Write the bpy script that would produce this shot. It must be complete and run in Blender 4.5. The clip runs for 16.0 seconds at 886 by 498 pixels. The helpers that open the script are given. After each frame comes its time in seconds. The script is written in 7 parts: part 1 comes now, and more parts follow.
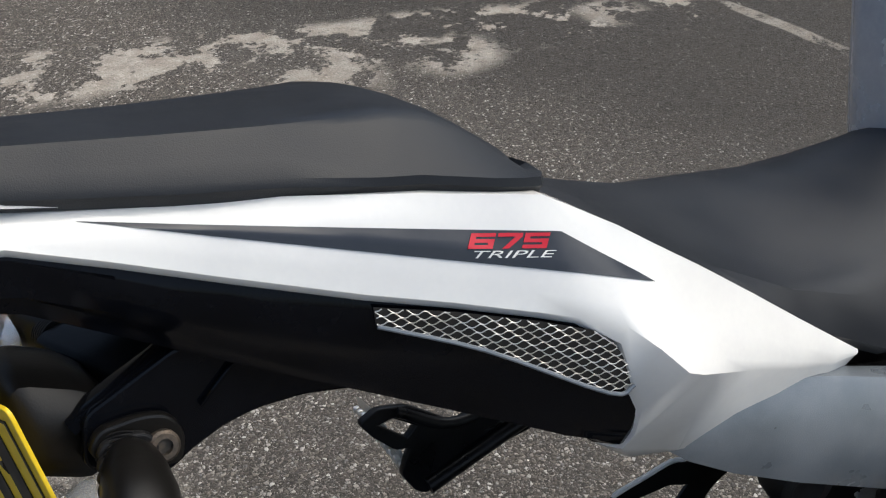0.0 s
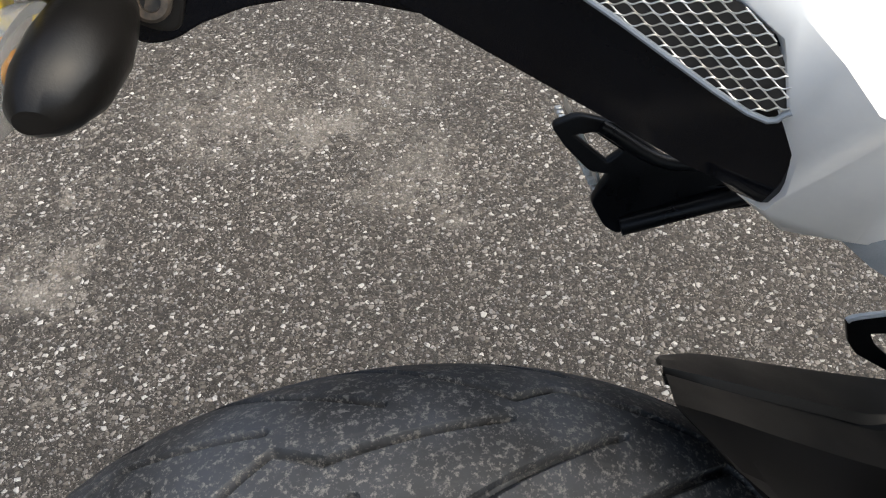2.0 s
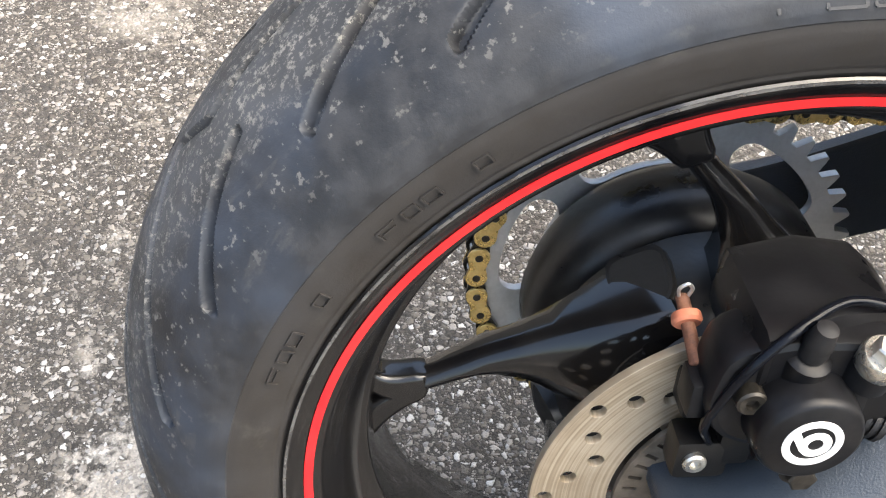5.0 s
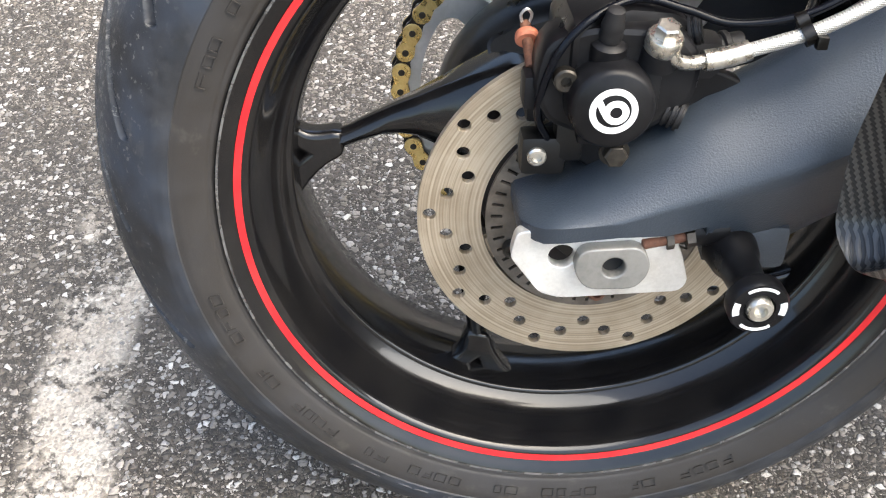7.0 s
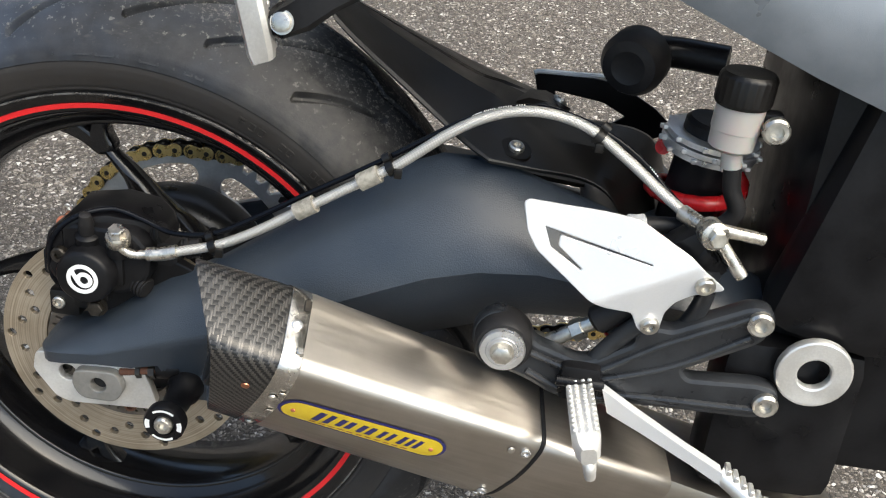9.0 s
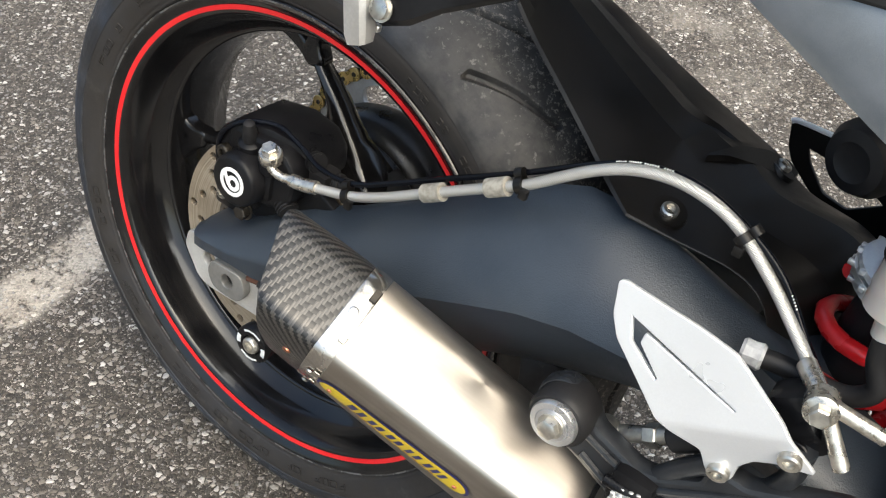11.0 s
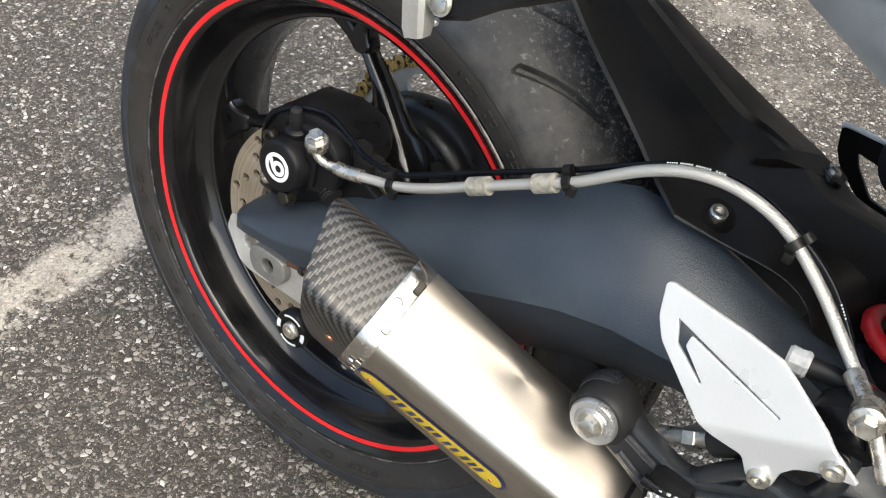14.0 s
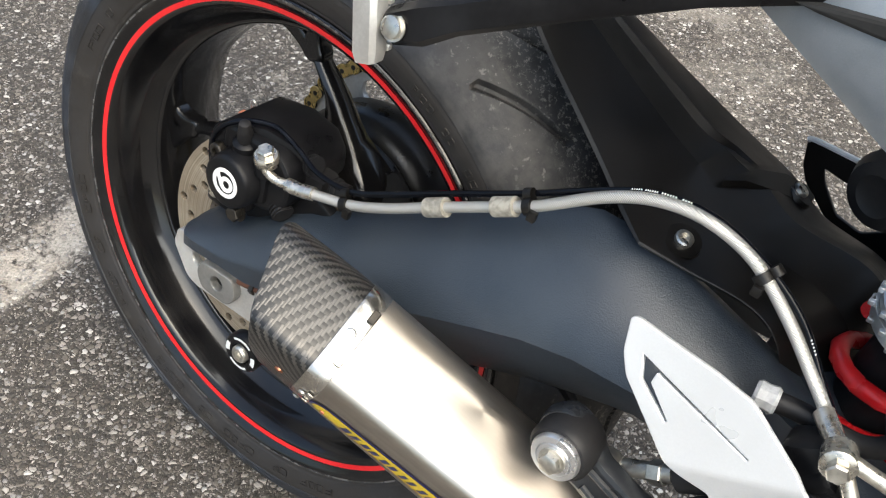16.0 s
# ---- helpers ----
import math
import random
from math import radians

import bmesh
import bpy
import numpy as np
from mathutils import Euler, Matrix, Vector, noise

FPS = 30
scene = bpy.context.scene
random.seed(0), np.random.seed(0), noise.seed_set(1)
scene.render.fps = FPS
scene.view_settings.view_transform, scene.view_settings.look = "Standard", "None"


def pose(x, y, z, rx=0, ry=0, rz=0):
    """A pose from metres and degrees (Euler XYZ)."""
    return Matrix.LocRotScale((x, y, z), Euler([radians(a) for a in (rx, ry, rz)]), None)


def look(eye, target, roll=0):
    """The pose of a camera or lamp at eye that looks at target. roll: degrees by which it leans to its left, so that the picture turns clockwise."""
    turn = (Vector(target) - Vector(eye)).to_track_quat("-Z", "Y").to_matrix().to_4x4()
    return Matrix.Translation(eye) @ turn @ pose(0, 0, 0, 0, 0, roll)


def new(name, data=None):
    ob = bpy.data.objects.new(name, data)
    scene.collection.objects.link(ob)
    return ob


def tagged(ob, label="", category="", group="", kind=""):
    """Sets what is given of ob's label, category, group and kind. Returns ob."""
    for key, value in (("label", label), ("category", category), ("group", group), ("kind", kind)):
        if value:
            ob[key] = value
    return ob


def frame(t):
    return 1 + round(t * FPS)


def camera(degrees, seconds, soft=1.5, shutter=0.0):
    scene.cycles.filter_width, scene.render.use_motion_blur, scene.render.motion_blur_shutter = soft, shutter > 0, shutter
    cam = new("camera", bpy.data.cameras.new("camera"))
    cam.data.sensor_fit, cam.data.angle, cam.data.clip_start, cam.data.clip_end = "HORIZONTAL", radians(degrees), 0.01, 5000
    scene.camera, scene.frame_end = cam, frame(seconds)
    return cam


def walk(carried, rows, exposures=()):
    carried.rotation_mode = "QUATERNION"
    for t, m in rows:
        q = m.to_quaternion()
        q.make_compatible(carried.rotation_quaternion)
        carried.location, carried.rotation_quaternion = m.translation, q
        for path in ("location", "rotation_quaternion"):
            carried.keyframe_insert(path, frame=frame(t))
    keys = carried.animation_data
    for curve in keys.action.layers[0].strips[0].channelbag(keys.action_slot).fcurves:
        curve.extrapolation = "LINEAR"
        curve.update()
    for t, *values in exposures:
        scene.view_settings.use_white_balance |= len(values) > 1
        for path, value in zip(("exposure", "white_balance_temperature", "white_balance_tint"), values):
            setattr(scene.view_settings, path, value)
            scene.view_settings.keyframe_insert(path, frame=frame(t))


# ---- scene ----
cam = camera(46.45, 16.0, soft=1.15)
ROWS = [
    (0.0, -0.1537, -0.2721, 1.1821, 56.77, 0.37, -33.95),
    (0.5, -0.0307, -0.2300, 1.1610, 52.88, 1.60, -21.71),
    (1.0, 0.0090, -0.2002, 1.1370, 48.53, 2.17, -11.89),
    (1.5, 0.0101, -0.1952, 1.0885, 45.72, 1.09, -8.32),
    (2.0, -0.0106, -0.2451, 1.0664, 43.14, 0.35, -7.00),
    (2.5, -0.0351, -0.3050, 1.0423, 41.68, -0.62, -5.36),
    (3.0, -0.0670, -0.3783, 1.0195, 40.70, -1.37, -3.46),
    (3.5, -0.1057, -0.3590, 0.9802, 38.73, -0.95, -3.40),
    (3.7, -0.1277, -0.3340, 0.9571, 37.94, -1.05, -3.84),
    (5.8, -0.1990, -0.3228, 0.7243, 42.68, -3.73, -3.62),
    (6.0, -0.1895, -0.3454, 0.7216, 42.28, -3.44, -3.40),
    (6.5, -0.1608, -0.4329, 0.7247, 42.85, -2.66, -2.26),
    (7.0, -0.1245, -0.5414, 0.7531, 44.64, -1.56, -2.27),
    (7.5, -0.0426, -0.6681, 0.8226, 48.09, -0.44, -3.86),
    (8.0, 0.0539, -0.7216, 0.8833, 51.37, -2.92, -3.47),
    (8.2, 0.0939, -0.7291, 0.8912, 51.50, -4.71, -2.18),
    (8.5, 0.1959, -0.7276, 0.9271, 51.44, -3.31, 2.77),
    (8.7, 0.2487, -0.7255, 0.9479, 51.99, -3.49, 4.15),
    (10.8, 0.4588, -0.5411, 0.9964, 44.94, -5.10, 35.71),
    (11.0, 0.4606, -0.5357, 0.9979, 43.98, -4.77, 37.08),
    (11.5, 0.4621, -0.5326, 0.9977, 43.01, -4.45, 38.45),
    (12.0, 0.4598, -0.5298, 1.0022, 43.18, -4.27, 39.02),
    (12.5, 0.4603, -0.5347, 1.0031, 43.40, -4.38, 39.44),
    (13.0, 0.4561, -0.5369, 1.0012, 43.11, -4.62, 39.77),
    (13.5, 0.4495, -0.5398, 1.0011, 43.02, -5.01, 39.85),
    (14.0, 0.4468, -0.5413, 1.0015, 42.88, -5.22, 39.54),
    (14.5, 0.4499, -0.5331, 1.0047, 42.75, -5.46, 39.07),
    (15.0, 0.4478, -0.5245, 1.0025, 42.60, -5.93, 38.75),
    (15.5, 0.4299, -0.4991, 1.0027, 42.43, -6.53, 37.80),
    (16.0, 0.4221, -0.5060, 0.9999, 41.94, -6.71, 37.89),
]
EXPOSURES = [(0.0, 0.33, 6450, 5), (0.5, 0.25, 6450, 5), (1.0, 0.0, 6400, 4), (1.5, 0.05, 6350, 4), (2.0, 0.8, 6600, 5), (2.5, 1.5, 6750, 6), (3.0, 1.65, 6850, 7), (6.0, 2.35, 6850, 6), (6.5, 2.2, 6800, 6), (7.0, 2.1, 6700, 6), (7.5, 2.05, 6700, 6), (8.0, 1.65, 6650, 5), (8.5, 1.27, 6700, 4), (11.0, 1.22, 6750, 4), (14.0, 1.24, 6700, 4), (15.5, 1.32, 6600, 3), (16.0, 1.28, 6650, 4)]
walk(cam, [(t, pose(x, y, z, rx, ry, rz)) for t, x, y, z, rx, ry, rz in ROWS], EXPOSURES)

# ---- light: a bright, hazy sky with a very soft sun ----
SUN_UP, SUN_TURN = 58.0, 112.0
world = bpy.data.worlds.new("sky")
scene.world = world
world.use_nodes = True
wn = world.node_tree.nodes
sky = wn.new("ShaderNodeTexSky")
sky.sky_type = "NISHITA"
sky.sun_disc = False
sky.sun_elevation, sky.sun_rotation = radians(SUN_UP), radians(SUN_TURN)
sky.dust_density = 4.0
wn["Background"].inputs["Strength"].default_value = 0.15
world.node_tree.links.new(sky.outputs[0], wn["Background"].inputs["Color"])
sun = new("sun", bpy.data.lights.new("sun", "SUN"))
sun.data.energy, sun.data.angle, sun.data.color = 1.7, radians(75), (1.0, 0.95, 0.88)
# the sky's sun_rotation is counted clockwise from north (+y)
_dir = Vector((math.sin(radians(SUN_TURN)) * math.cos(radians(SUN_UP)), math.cos(radians(SUN_TURN)) * math.cos(radians(SUN_UP)), math.sin(radians(SUN_UP))))
sun.matrix_world = look(_dir * 20, (0, 0, 0))


# ---- materials ----
class Nodes:
    """A short hand for building node trees."""

    def __init__(self, name):
        self.mat = bpy.data.materials.new(name)
        self.mat.use_nodes = True
        self.tree = self.mat.node_tree
        self.bsdf = self.tree.nodes["Principled BSDF"]
        self.co = self.tree.nodes.new("ShaderNodeTexCoord").outputs["Object"]

    def put(self, socket, value):
        if isinstance(value, bpy.types.NodeSocket):
            self.tree.links.new(value, socket)
        elif value is not None:
            socket.default_value = value

    def math(self, op, a, b=None, c=None):
        n = self.tree.nodes.new("ShaderNodeMath")
        n.operation = op
        for s, x in zip(n.inputs, (a, b, c)):
            self.put(s, x)
        return n.outputs[0]

    def noise(self, scale, detail=3.0, rough=0.55, co=None, distortion=0.0):
        n = self.tree.nodes.new("ShaderNodeTexNoise")
        self.put(n.inputs["Vector"], co or self.co)
        n.inputs["Scale"].default_value, n.inputs["Detail"].default_value = scale, detail
        n.inputs["Roughness"].default_value, n.inputs["Distortion"].default_value = rough, distortion
        return n.outputs[0]

    def voronoi(self, scale, feature="F1", co=None, randomness=1.0):
        n = self.tree.nodes.new("ShaderNodeTexVoronoi")
        n.feature = feature
        self.put(n.inputs["Vector"], co or self.co)
        n.inputs["Scale"].default_value, n.inputs["Randomness"].default_value = scale, randomness
        return n

    def ramp(self, value, *stops):
        n = self.tree.nodes.new("ShaderNodeValToRGB")
        e = n.color_ramp.elements
        while len(e) < len(stops):
            e.new(0.5)
        for el, (p, c) in zip(e, stops):
            el.position = p
            el.color = (*c, 1) if isinstance(c, tuple) else (c, c, c, 1)
        self.put(n.inputs[0], value)
        return n.outputs[0]

    def span(self, value, a, b, lo=0.0, hi=1.0):
        n = self.tree.nodes.new("ShaderNodeMapRange")
        n.interpolation_type = "SMOOTHSTEP"
        for s, x in zip(n.inputs, (value, a, b, lo, hi)):
            self.put(s, x)
        return n.outputs[0]

    def mix(self, f, a, b, kind="MIX"):
        n = self.tree.nodes.new("ShaderNodeMix")
        n.data_type, n.blend_type = "RGBA", kind
        self.put(n.inputs[0], f)
        for s, x in ((n.inputs[6], a), (n.inputs[7], b)):
            self.put(s, (*x, 1) if isinstance(x, tuple) else x)
        return n.outputs[2]

    def xyz(self, co=None):
        n = self.tree.nodes.new("ShaderNodeSeparateXYZ")
        self.put(n.inputs[0], co or self.co)
        return n.outputs

    def stretch(self, sx, sy, sz):
        n = self.tree.nodes.new("ShaderNodeMapping")
        n.inputs["Scale"].default_value = (sx, sy, sz)
        self.put(n.inputs[0], self.co)
        return n.outputs[0]

    def bump(self, height, strength=0.3, distance=0.001):
        n = self.tree.nodes.new("ShaderNodeBump")
        n.inputs["Strength"].default_value, n.inputs["Distance"].default_value = strength, distance
        self.put(n.inputs["Height"], height)
        self.put(self.bsdf.inputs["Normal"], n.outputs[0])

    def set(self, color=None, rough=None, metal=None, **more):
        self.put(self.bsdf.inputs["Base Color"], (*color, 1) if isinstance(color, tuple) else color)
        self.put(self.bsdf.inputs["Roughness"], rough)
        self.put(self.bsdf.inputs["Metallic"], metal)
        for k, x in more.items():
            self.put(self.bsdf.inputs[k.replace("_", " ")], x)
        return self.mat


def surface(name, a, b, rough, metal=0.0, blotch=25.0, grain=300.0, relief=0.15, depth=0.0006, spread=0.1, **more):
    """Two tones blended at two scales, with uneven gloss and fine relief."""
    n = Nodes(name)
    big, fine = n.noise(blotch, 4), n.noise(grain, 2)
    f = n.span(n.math("ADD", n.math("MULTIPLY", big, 0.75), n.math("MULTIPLY", fine, 0.25)), 0.35, 0.65)
    n.bump(n.math("ADD", fine, n.math("MULTIPLY", big, 0.4)), relief, depth)
    return n.set(n.mix(f, a, b), n.span(big, 0.3, 0.7, max(rough - spread, 0.02), min(rough + spread, 1)), metal, **more)


M_WHITE = surface("white_paint", (0.80, 0.79, 0.77), (0.84, 0.83, 0.80), 0.22, relief=0.02, spread=0.04, Coat_Weight=0.6, Coat_Roughness=0.06)
M_GLOSS = surface("gloss_black", (0.0024, 0.0028, 0.0044), (0.0040, 0.0047, 0.0070), 0.12, relief=0.02, spread=0.04, Specular_IOR_Level=0.16)
M_SATIN = surface("satin_black", (0.0045, 0.0045, 0.0052), (0.009, 0.009, 0.010), 0.36, relief=0.08, Specular_IOR_Level=0.20)
M_PLASTIC = surface("black_plastic", (0.0050, 0.0046, 0.0042), (0.0085, 0.0076, 0.0070), 0.36, grain=900, relief=0.22, depth=0.0003, spread=0.06, Specular_IOR_Level=0.31)
M_RUBBER = surface("soft_rubber", (0.008, 0.008, 0.009), (0.016, 0.015, 0.015), 0.55, relief=0.1, Specular_IOR_Level=0.3)
M_SEAT = surface("seat_vinyl", (0.009, 0.0105, 0.014), (0.015, 0.017, 0.021), 0.46, blotch=9, grain=1500, relief=0.35, depth=0.0003, Specular_IOR_Level=0.36)
M_ARM = surface("slate_powder_coat", (0.0235, 0.0315, 0.0430), (0.034, 0.0435, 0.0560), 0.38, blotch=14, grain=900, relief=0.60, depth=0.0005, spread=0.06, Specular_IOR_Level=0.48)
M_FRAME = surface("graphite_flake_paint", (0.185, 0.208, 0.232), (0.245, 0.268, 0.295), 0.36, metal=0.40, grain=1900, relief=0.30, depth=0.0003)
M_DECAL = surface("charcoal_vinyl", (0.028, 0.032, 0.042), (0.036, 0.040, 0.050), 0.34, relief=0.02, spread=0.04)
M_RIM = surface("rim_black", (0.0045, 0.0045, 0.0052), (0.009, 0.0085, 0.0085), 0.17, blotch=30, relief=0.04, spread=0.05, Specular_IOR_Level=0.36, Coat_Weight=0.32, Coat_Roughness=0.05)
M_HUB = surface("dusty_black_casting", (0.007, 0.007, 0.008), (0.020, 0.019, 0.018), 0.36, blotch=40, grain=260, relief=0.18, Specular_IOR_Level=0.45)
M_RED = surface("red_tape", (0.66, 0.012, 0.018), (0.74, 0.020, 0.022), 0.40, relief=0.02)
M_REDPAINT = surface("red_spring_paint", (0.42, 0.008, 0.012), (0.52, 0.015, 0.018), 0.25, relief=0.03)
M_ALU = surface("brushed_aluminium", (0.74, 0.74, 0.74), (0.84, 0.84, 0.83), 0.34, metal=0.9, grain=700, relief=0.08)
M_ALUCAST = surface("cast_aluminium", (0.66, 0.65, 0.62), (0.82, 0.81, 0.78), 0.42, metal=0.75, grain=500, relief=0.3, depth=0.0004)
M_SILVER = surface("silver_paint", (0.66, 0.67, 0.68), (0.71, 0.72, 0.73), 0.32, metal=0.38, blotch=7, grain=700, relief=0.05, spread=0.05)
M_STEEL = surface("zinc_steel", (0.45, 0.43, 0.39), (0.68, 0.65, 0.58), 0.35, metal=0.95, blotch=90, relief=0.2)
M_CASTING = surface("grey_satin_casting", (0.013, 0.014, 0.016), (0.022, 0.024, 0.027), 0.34, blotch=30, grain=600, relief=0.15, Specular_IOR_Level=0.45)
M_NICKEL = surface("tarnished_nickel", (0.42, 0.39, 0.34), (0.70, 0.66, 0.58), 0.30, metal=0.9, blotch=140, grain=500, relief=0.25)
M_SPROCKET = surface("grey_sprocket", (0.46, 0.46, 0.45), (0.58, 0.58, 0.57), 0.46, metal=0.5, blotch=50, relief=0.1)
M_GOLD = surface("gold_chain_plate", (0.62, 0.44, 0.16), (0.80, 0.62, 0.28), 0.34, metal=0.85, blotch=120, grain=600, relief=0.25)
M_DARKSTEEL = surface("oily_dark_steel", (0.020, 0.018, 0.015), (0.055, 0.048, 0.040), 0.42, metal=0.6, blotch=120, relief=0.3)
M_RUST = surface("rust", (0.085, 0.034, 0.019), (0.17, 0.070, 0.038), 0.75, blotch=150, grain=700, relief=0.6)
M_ORANGE = surface("orange_rubber", (0.36, 0.10, 0.05), (0.46, 0.16, 0.09), 0.6)
M_YELLOW = surface("yellow_vinyl", (0.80, 0.55, 0.02), (0.86, 0.62, 0.04), 0.4, relief=0.02)
M_BLUE = surface("dark_blue_ink", (0.02, 0.02, 0.13), (0.03, 0.03, 0.17), 0.4, relief=0.02)
M_WHITEINK = surface("white_ink", (0.74, 0.74, 0.72), (0.82, 0.82, 0.80), 0.5, relief=0.02)
M_REDINK = surface("red_ink", (0.56, 0.012, 0.03), (0.62, 0.02, 0.04), 0.4, relief=0.02)
M_BLACKINK = surface("black_ink", (0.012, 0.012, 0.012), (0.02, 0.02, 0.02), 0.5, relief=0.02)
M_AMBER = surface("amber_lens", (0.75, 0.30, 0.03), (0.82, 0.38, 0.05), 0.15, relief=0.1)
M_CLEAR = Nodes("clear_lens").set((0.92, 0.92, 0.90), 0.12, 0.0, Transmission_Weight=0.85, IOR=1.45)
M_RESERVOIR = Nodes("milky_plastic").set((0.50, 0.46, 0.43), 0.30, 0.0, Subsurface_Weight=0.2, Transmission_Weight=0.25)
# near-black that puts the shade inside holes and grooves into the colour
M_CAVITY_SHADE = surface("cavity_shade", (0.004, 0.004, 0.004), (0.008, 0.008, 0.008), 0.8)


def wire_metal():
    n = Nodes("bright_wire")
    return n.set(n.mix(n.noise(200), (0.60, 0.58, 0.54), (0.76, 0.74, 0.70)), 0.45, 0.8)


M_WIRE = wire_metal()


def braid():
    n = Nodes("braided_hose")
    x, y, z = n.xyz()
    a = n.math("SINE", n.math("MULTIPLY", n.math("ADD", x, n.math("MULTIPLY", z, 0.8)), 3200))
    b = n.math("SINE", n.math("MULTIPLY", n.math("SUBTRACT", n.math("MULTIPLY", x, 0.8), z), 3200))
    w = n.math("MULTIPLY", a, b)
    n.bump(w, 0.5, 0.0004)
    return n.set(n.mix(n.span(w, -0.6, 0.6), (0.40, 0.39, 0.35), (0.66, 0.64, 0.60)), 0.30, 0.55, Coat_Weight=0.8, Coat_Roughness=0.08)


M_BRAID = braid()


def titanium():
    n = Nodes("brushed_titanium")
    streak = n.noise(260, 3, co=n.stretch(0.06, 1, 1))
    big = n.noise(14, 4)
    n.bump(streak, 0.12, 0.0003)
    c = n.mix(n.span(big, 0.35, 0.7), (0.415, 0.380, 0.330), (0.515, 0.480, 0.430))
    c = n.mix(n.math("MULTIPLY", n.span(streak, 0.3, 0.7), 0.30), c, (0.385, 0.345, 0.300))
    return n.set(c, n.span(streak, 0.2, 0.8, 0.28, 0.42), 0.95, Anisotropic=0.6)


M_TITAN = titanium()


def carbon():
    n = Nodes("carbon_twill")
    x, y, z = n.xyz()
    w = 0.0019
    i = n.math("FLOOR", n.math("DIVIDE", n.math("ADD", x, 1.0), w))
    j = n.math("FLOOR", n.math("DIVIDE", n.math("ADD", n.math("SUBTRACT", y, z), 1.0), w))
    over = n.math("LESS_THAN", n.math("MODULO", n.math("ADD", i, j), 4.0), 1.5)
    fx = n.math("FRACT", n.math("DIVIDE", n.math("ADD", x, 1.0), w))
    fy = n.math("FRACT", n.math("DIVIDE", n.math("ADD", n.math("SUBTRACT", y, z), 1.0), w))
    hx, hy = (n.math("SINE", n.math("MULTIPLY", f, math.pi)) for f in (fx, fy))
    inv = n.math("SUBTRACT", 1.0, over)
    n.bump(n.math("ADD", n.math("MULTIPLY", hx, over), n.math("MULTIPLY", hy, inv)), 0.35, 0.0005)
    return n.set(n.mix(over, (0.008, 0.008, 0.008), (0.062, 0.058, 0.053)), n.span(over, 0, 1, 0.42, 0.30), 0.3, Coat_Weight=0.35, Coat_Roughness=0.22)


M_CARBON = carbon()


def disc_steel():
    n = Nodes("worn_disc_steel")
    x, y, z = n.xyz()
    r = n.math("SQRT", n.math("ADD", n.math("MULTIPLY", x, x), n.math("MULTIPLY", z, z)))
    ring = n.noise(40)
    lines = n.tree.nodes.new("ShaderNodeTexNoise")
    lines.noise_dimensions = "1D"
    n.put(lines.inputs["W"], r)
    lines.inputs["Scale"].default_value, lines.inputs["Detail"].default_value = 700, 3
    f = n.span(n.math("ADD", n.math("MULTIPLY", lines.outputs[0], 0.6), n.math("MULTIPLY", ring, 0.4)), 0.35, 0.65)
    n.bump(lines.outputs[0], 0.15, 0.0003)
    return n.set(n.mix(f, (0.27, 0.215, 0.15), (0.44, 0.37, 0.28)), 0.48, 0.55)


M_DISC = disc_steel()


def tyre_rubber():
    n = Nodes("used_tyre_rubber")
    x, y, z = n.xyz()
    r = n.math("SQRT", n.math("ADD", n.math("MULTIPLY", x, x), n.math("MULTIPLY", z, z)))
    dusty, grit, fine = n.noise(7, 4, 0.6), n.noise(60, 5, 0.65), n.noise(620, 3, 0.7)
    base = n.mix(n.span(grit, 0.35, 0.7), (0.014, 0.0145, 0.016), (0.031, 0.032, 0.035))
    # bluish blotches put the sky's sheen into the rubber's colour
    base = n.mix(n.math("MULTIPLY", n.span(dusty, 0.45, 0.7), 0.65), base, (0.042, 0.056, 0.082))
    # pale dust worn onto the running surface in clumps and specks, and browner on the sidewalls
    crown = n.span(r, 0.296, 0.311)
    clump = n.noise(230, 4, 0.72)
    speck = n.span(n.math("ADD", n.math("MULTIPLY", fine, 0.30), n.math("MULTIPLY", clump, 0.70)), 0.51, 0.63)
    base = n.mix(n.math("MULTIPLY", crown, n.math("ADD", n.math("MULTIPLY", speck, 0.62), n.math("MULTIPLY", n.span(dusty, 0.35, 0.65), 0.16))), base, (0.30, 0.28, 0.245))
    few = n.math("MULTIPLY", n.span(r, 0.268, 0.290), n.span(n.noise(210, 3, 0.6), 0.60, 0.68))
    base = n.mix(n.math("MULTIPLY", few, 0.45), base, (0.22, 0.21, 0.19))
    # a sandy smear on the shoulder ahead of the axle
    sx, sz = n.math("SUBTRACT", x, 0.165), n.math("SUBTRACT", z, 0.205)
    smear = n.span(n.math("SQRT", n.math("ADD", n.math("MULTIPLY", sx, sx), n.math("MULTIPLY", sz, sz))), 0.105, 0.03)
    smear = n.math("MULTIPLY", n.math("MULTIPLY", smear, n.span(y, -0.030, -0.062)), n.span(grit, 0.35, 0.62, 0.05, 0.18))
    base = n.mix(smear, base, (0.17, 0.145, 0.11))
    side = n.span(r, 0.2595, 0.2575)
    base = n.mix(n.math("MULTIPLY", side, 0.80), base, (0.027, 0.0235, 0.0205))
    scuff = n.span(n.noise(30, 4, 0.7, co=n.stretch(1, 4, 1)), 0.58, 0.72)
    base = n.mix(n.math("MULTIPLY", scuff, 0.16), base, (0.14, 0.13, 0.11))
    n.bump(n.math("ADD", fine, grit), 0.25, 0.0005)
    return n.set(base, n.span(grit, 0.3, 0.7, 0.46, 0.68), 0.0, Specular_IOR_Level=0.36)


M_TYRE = tyre_rubber()


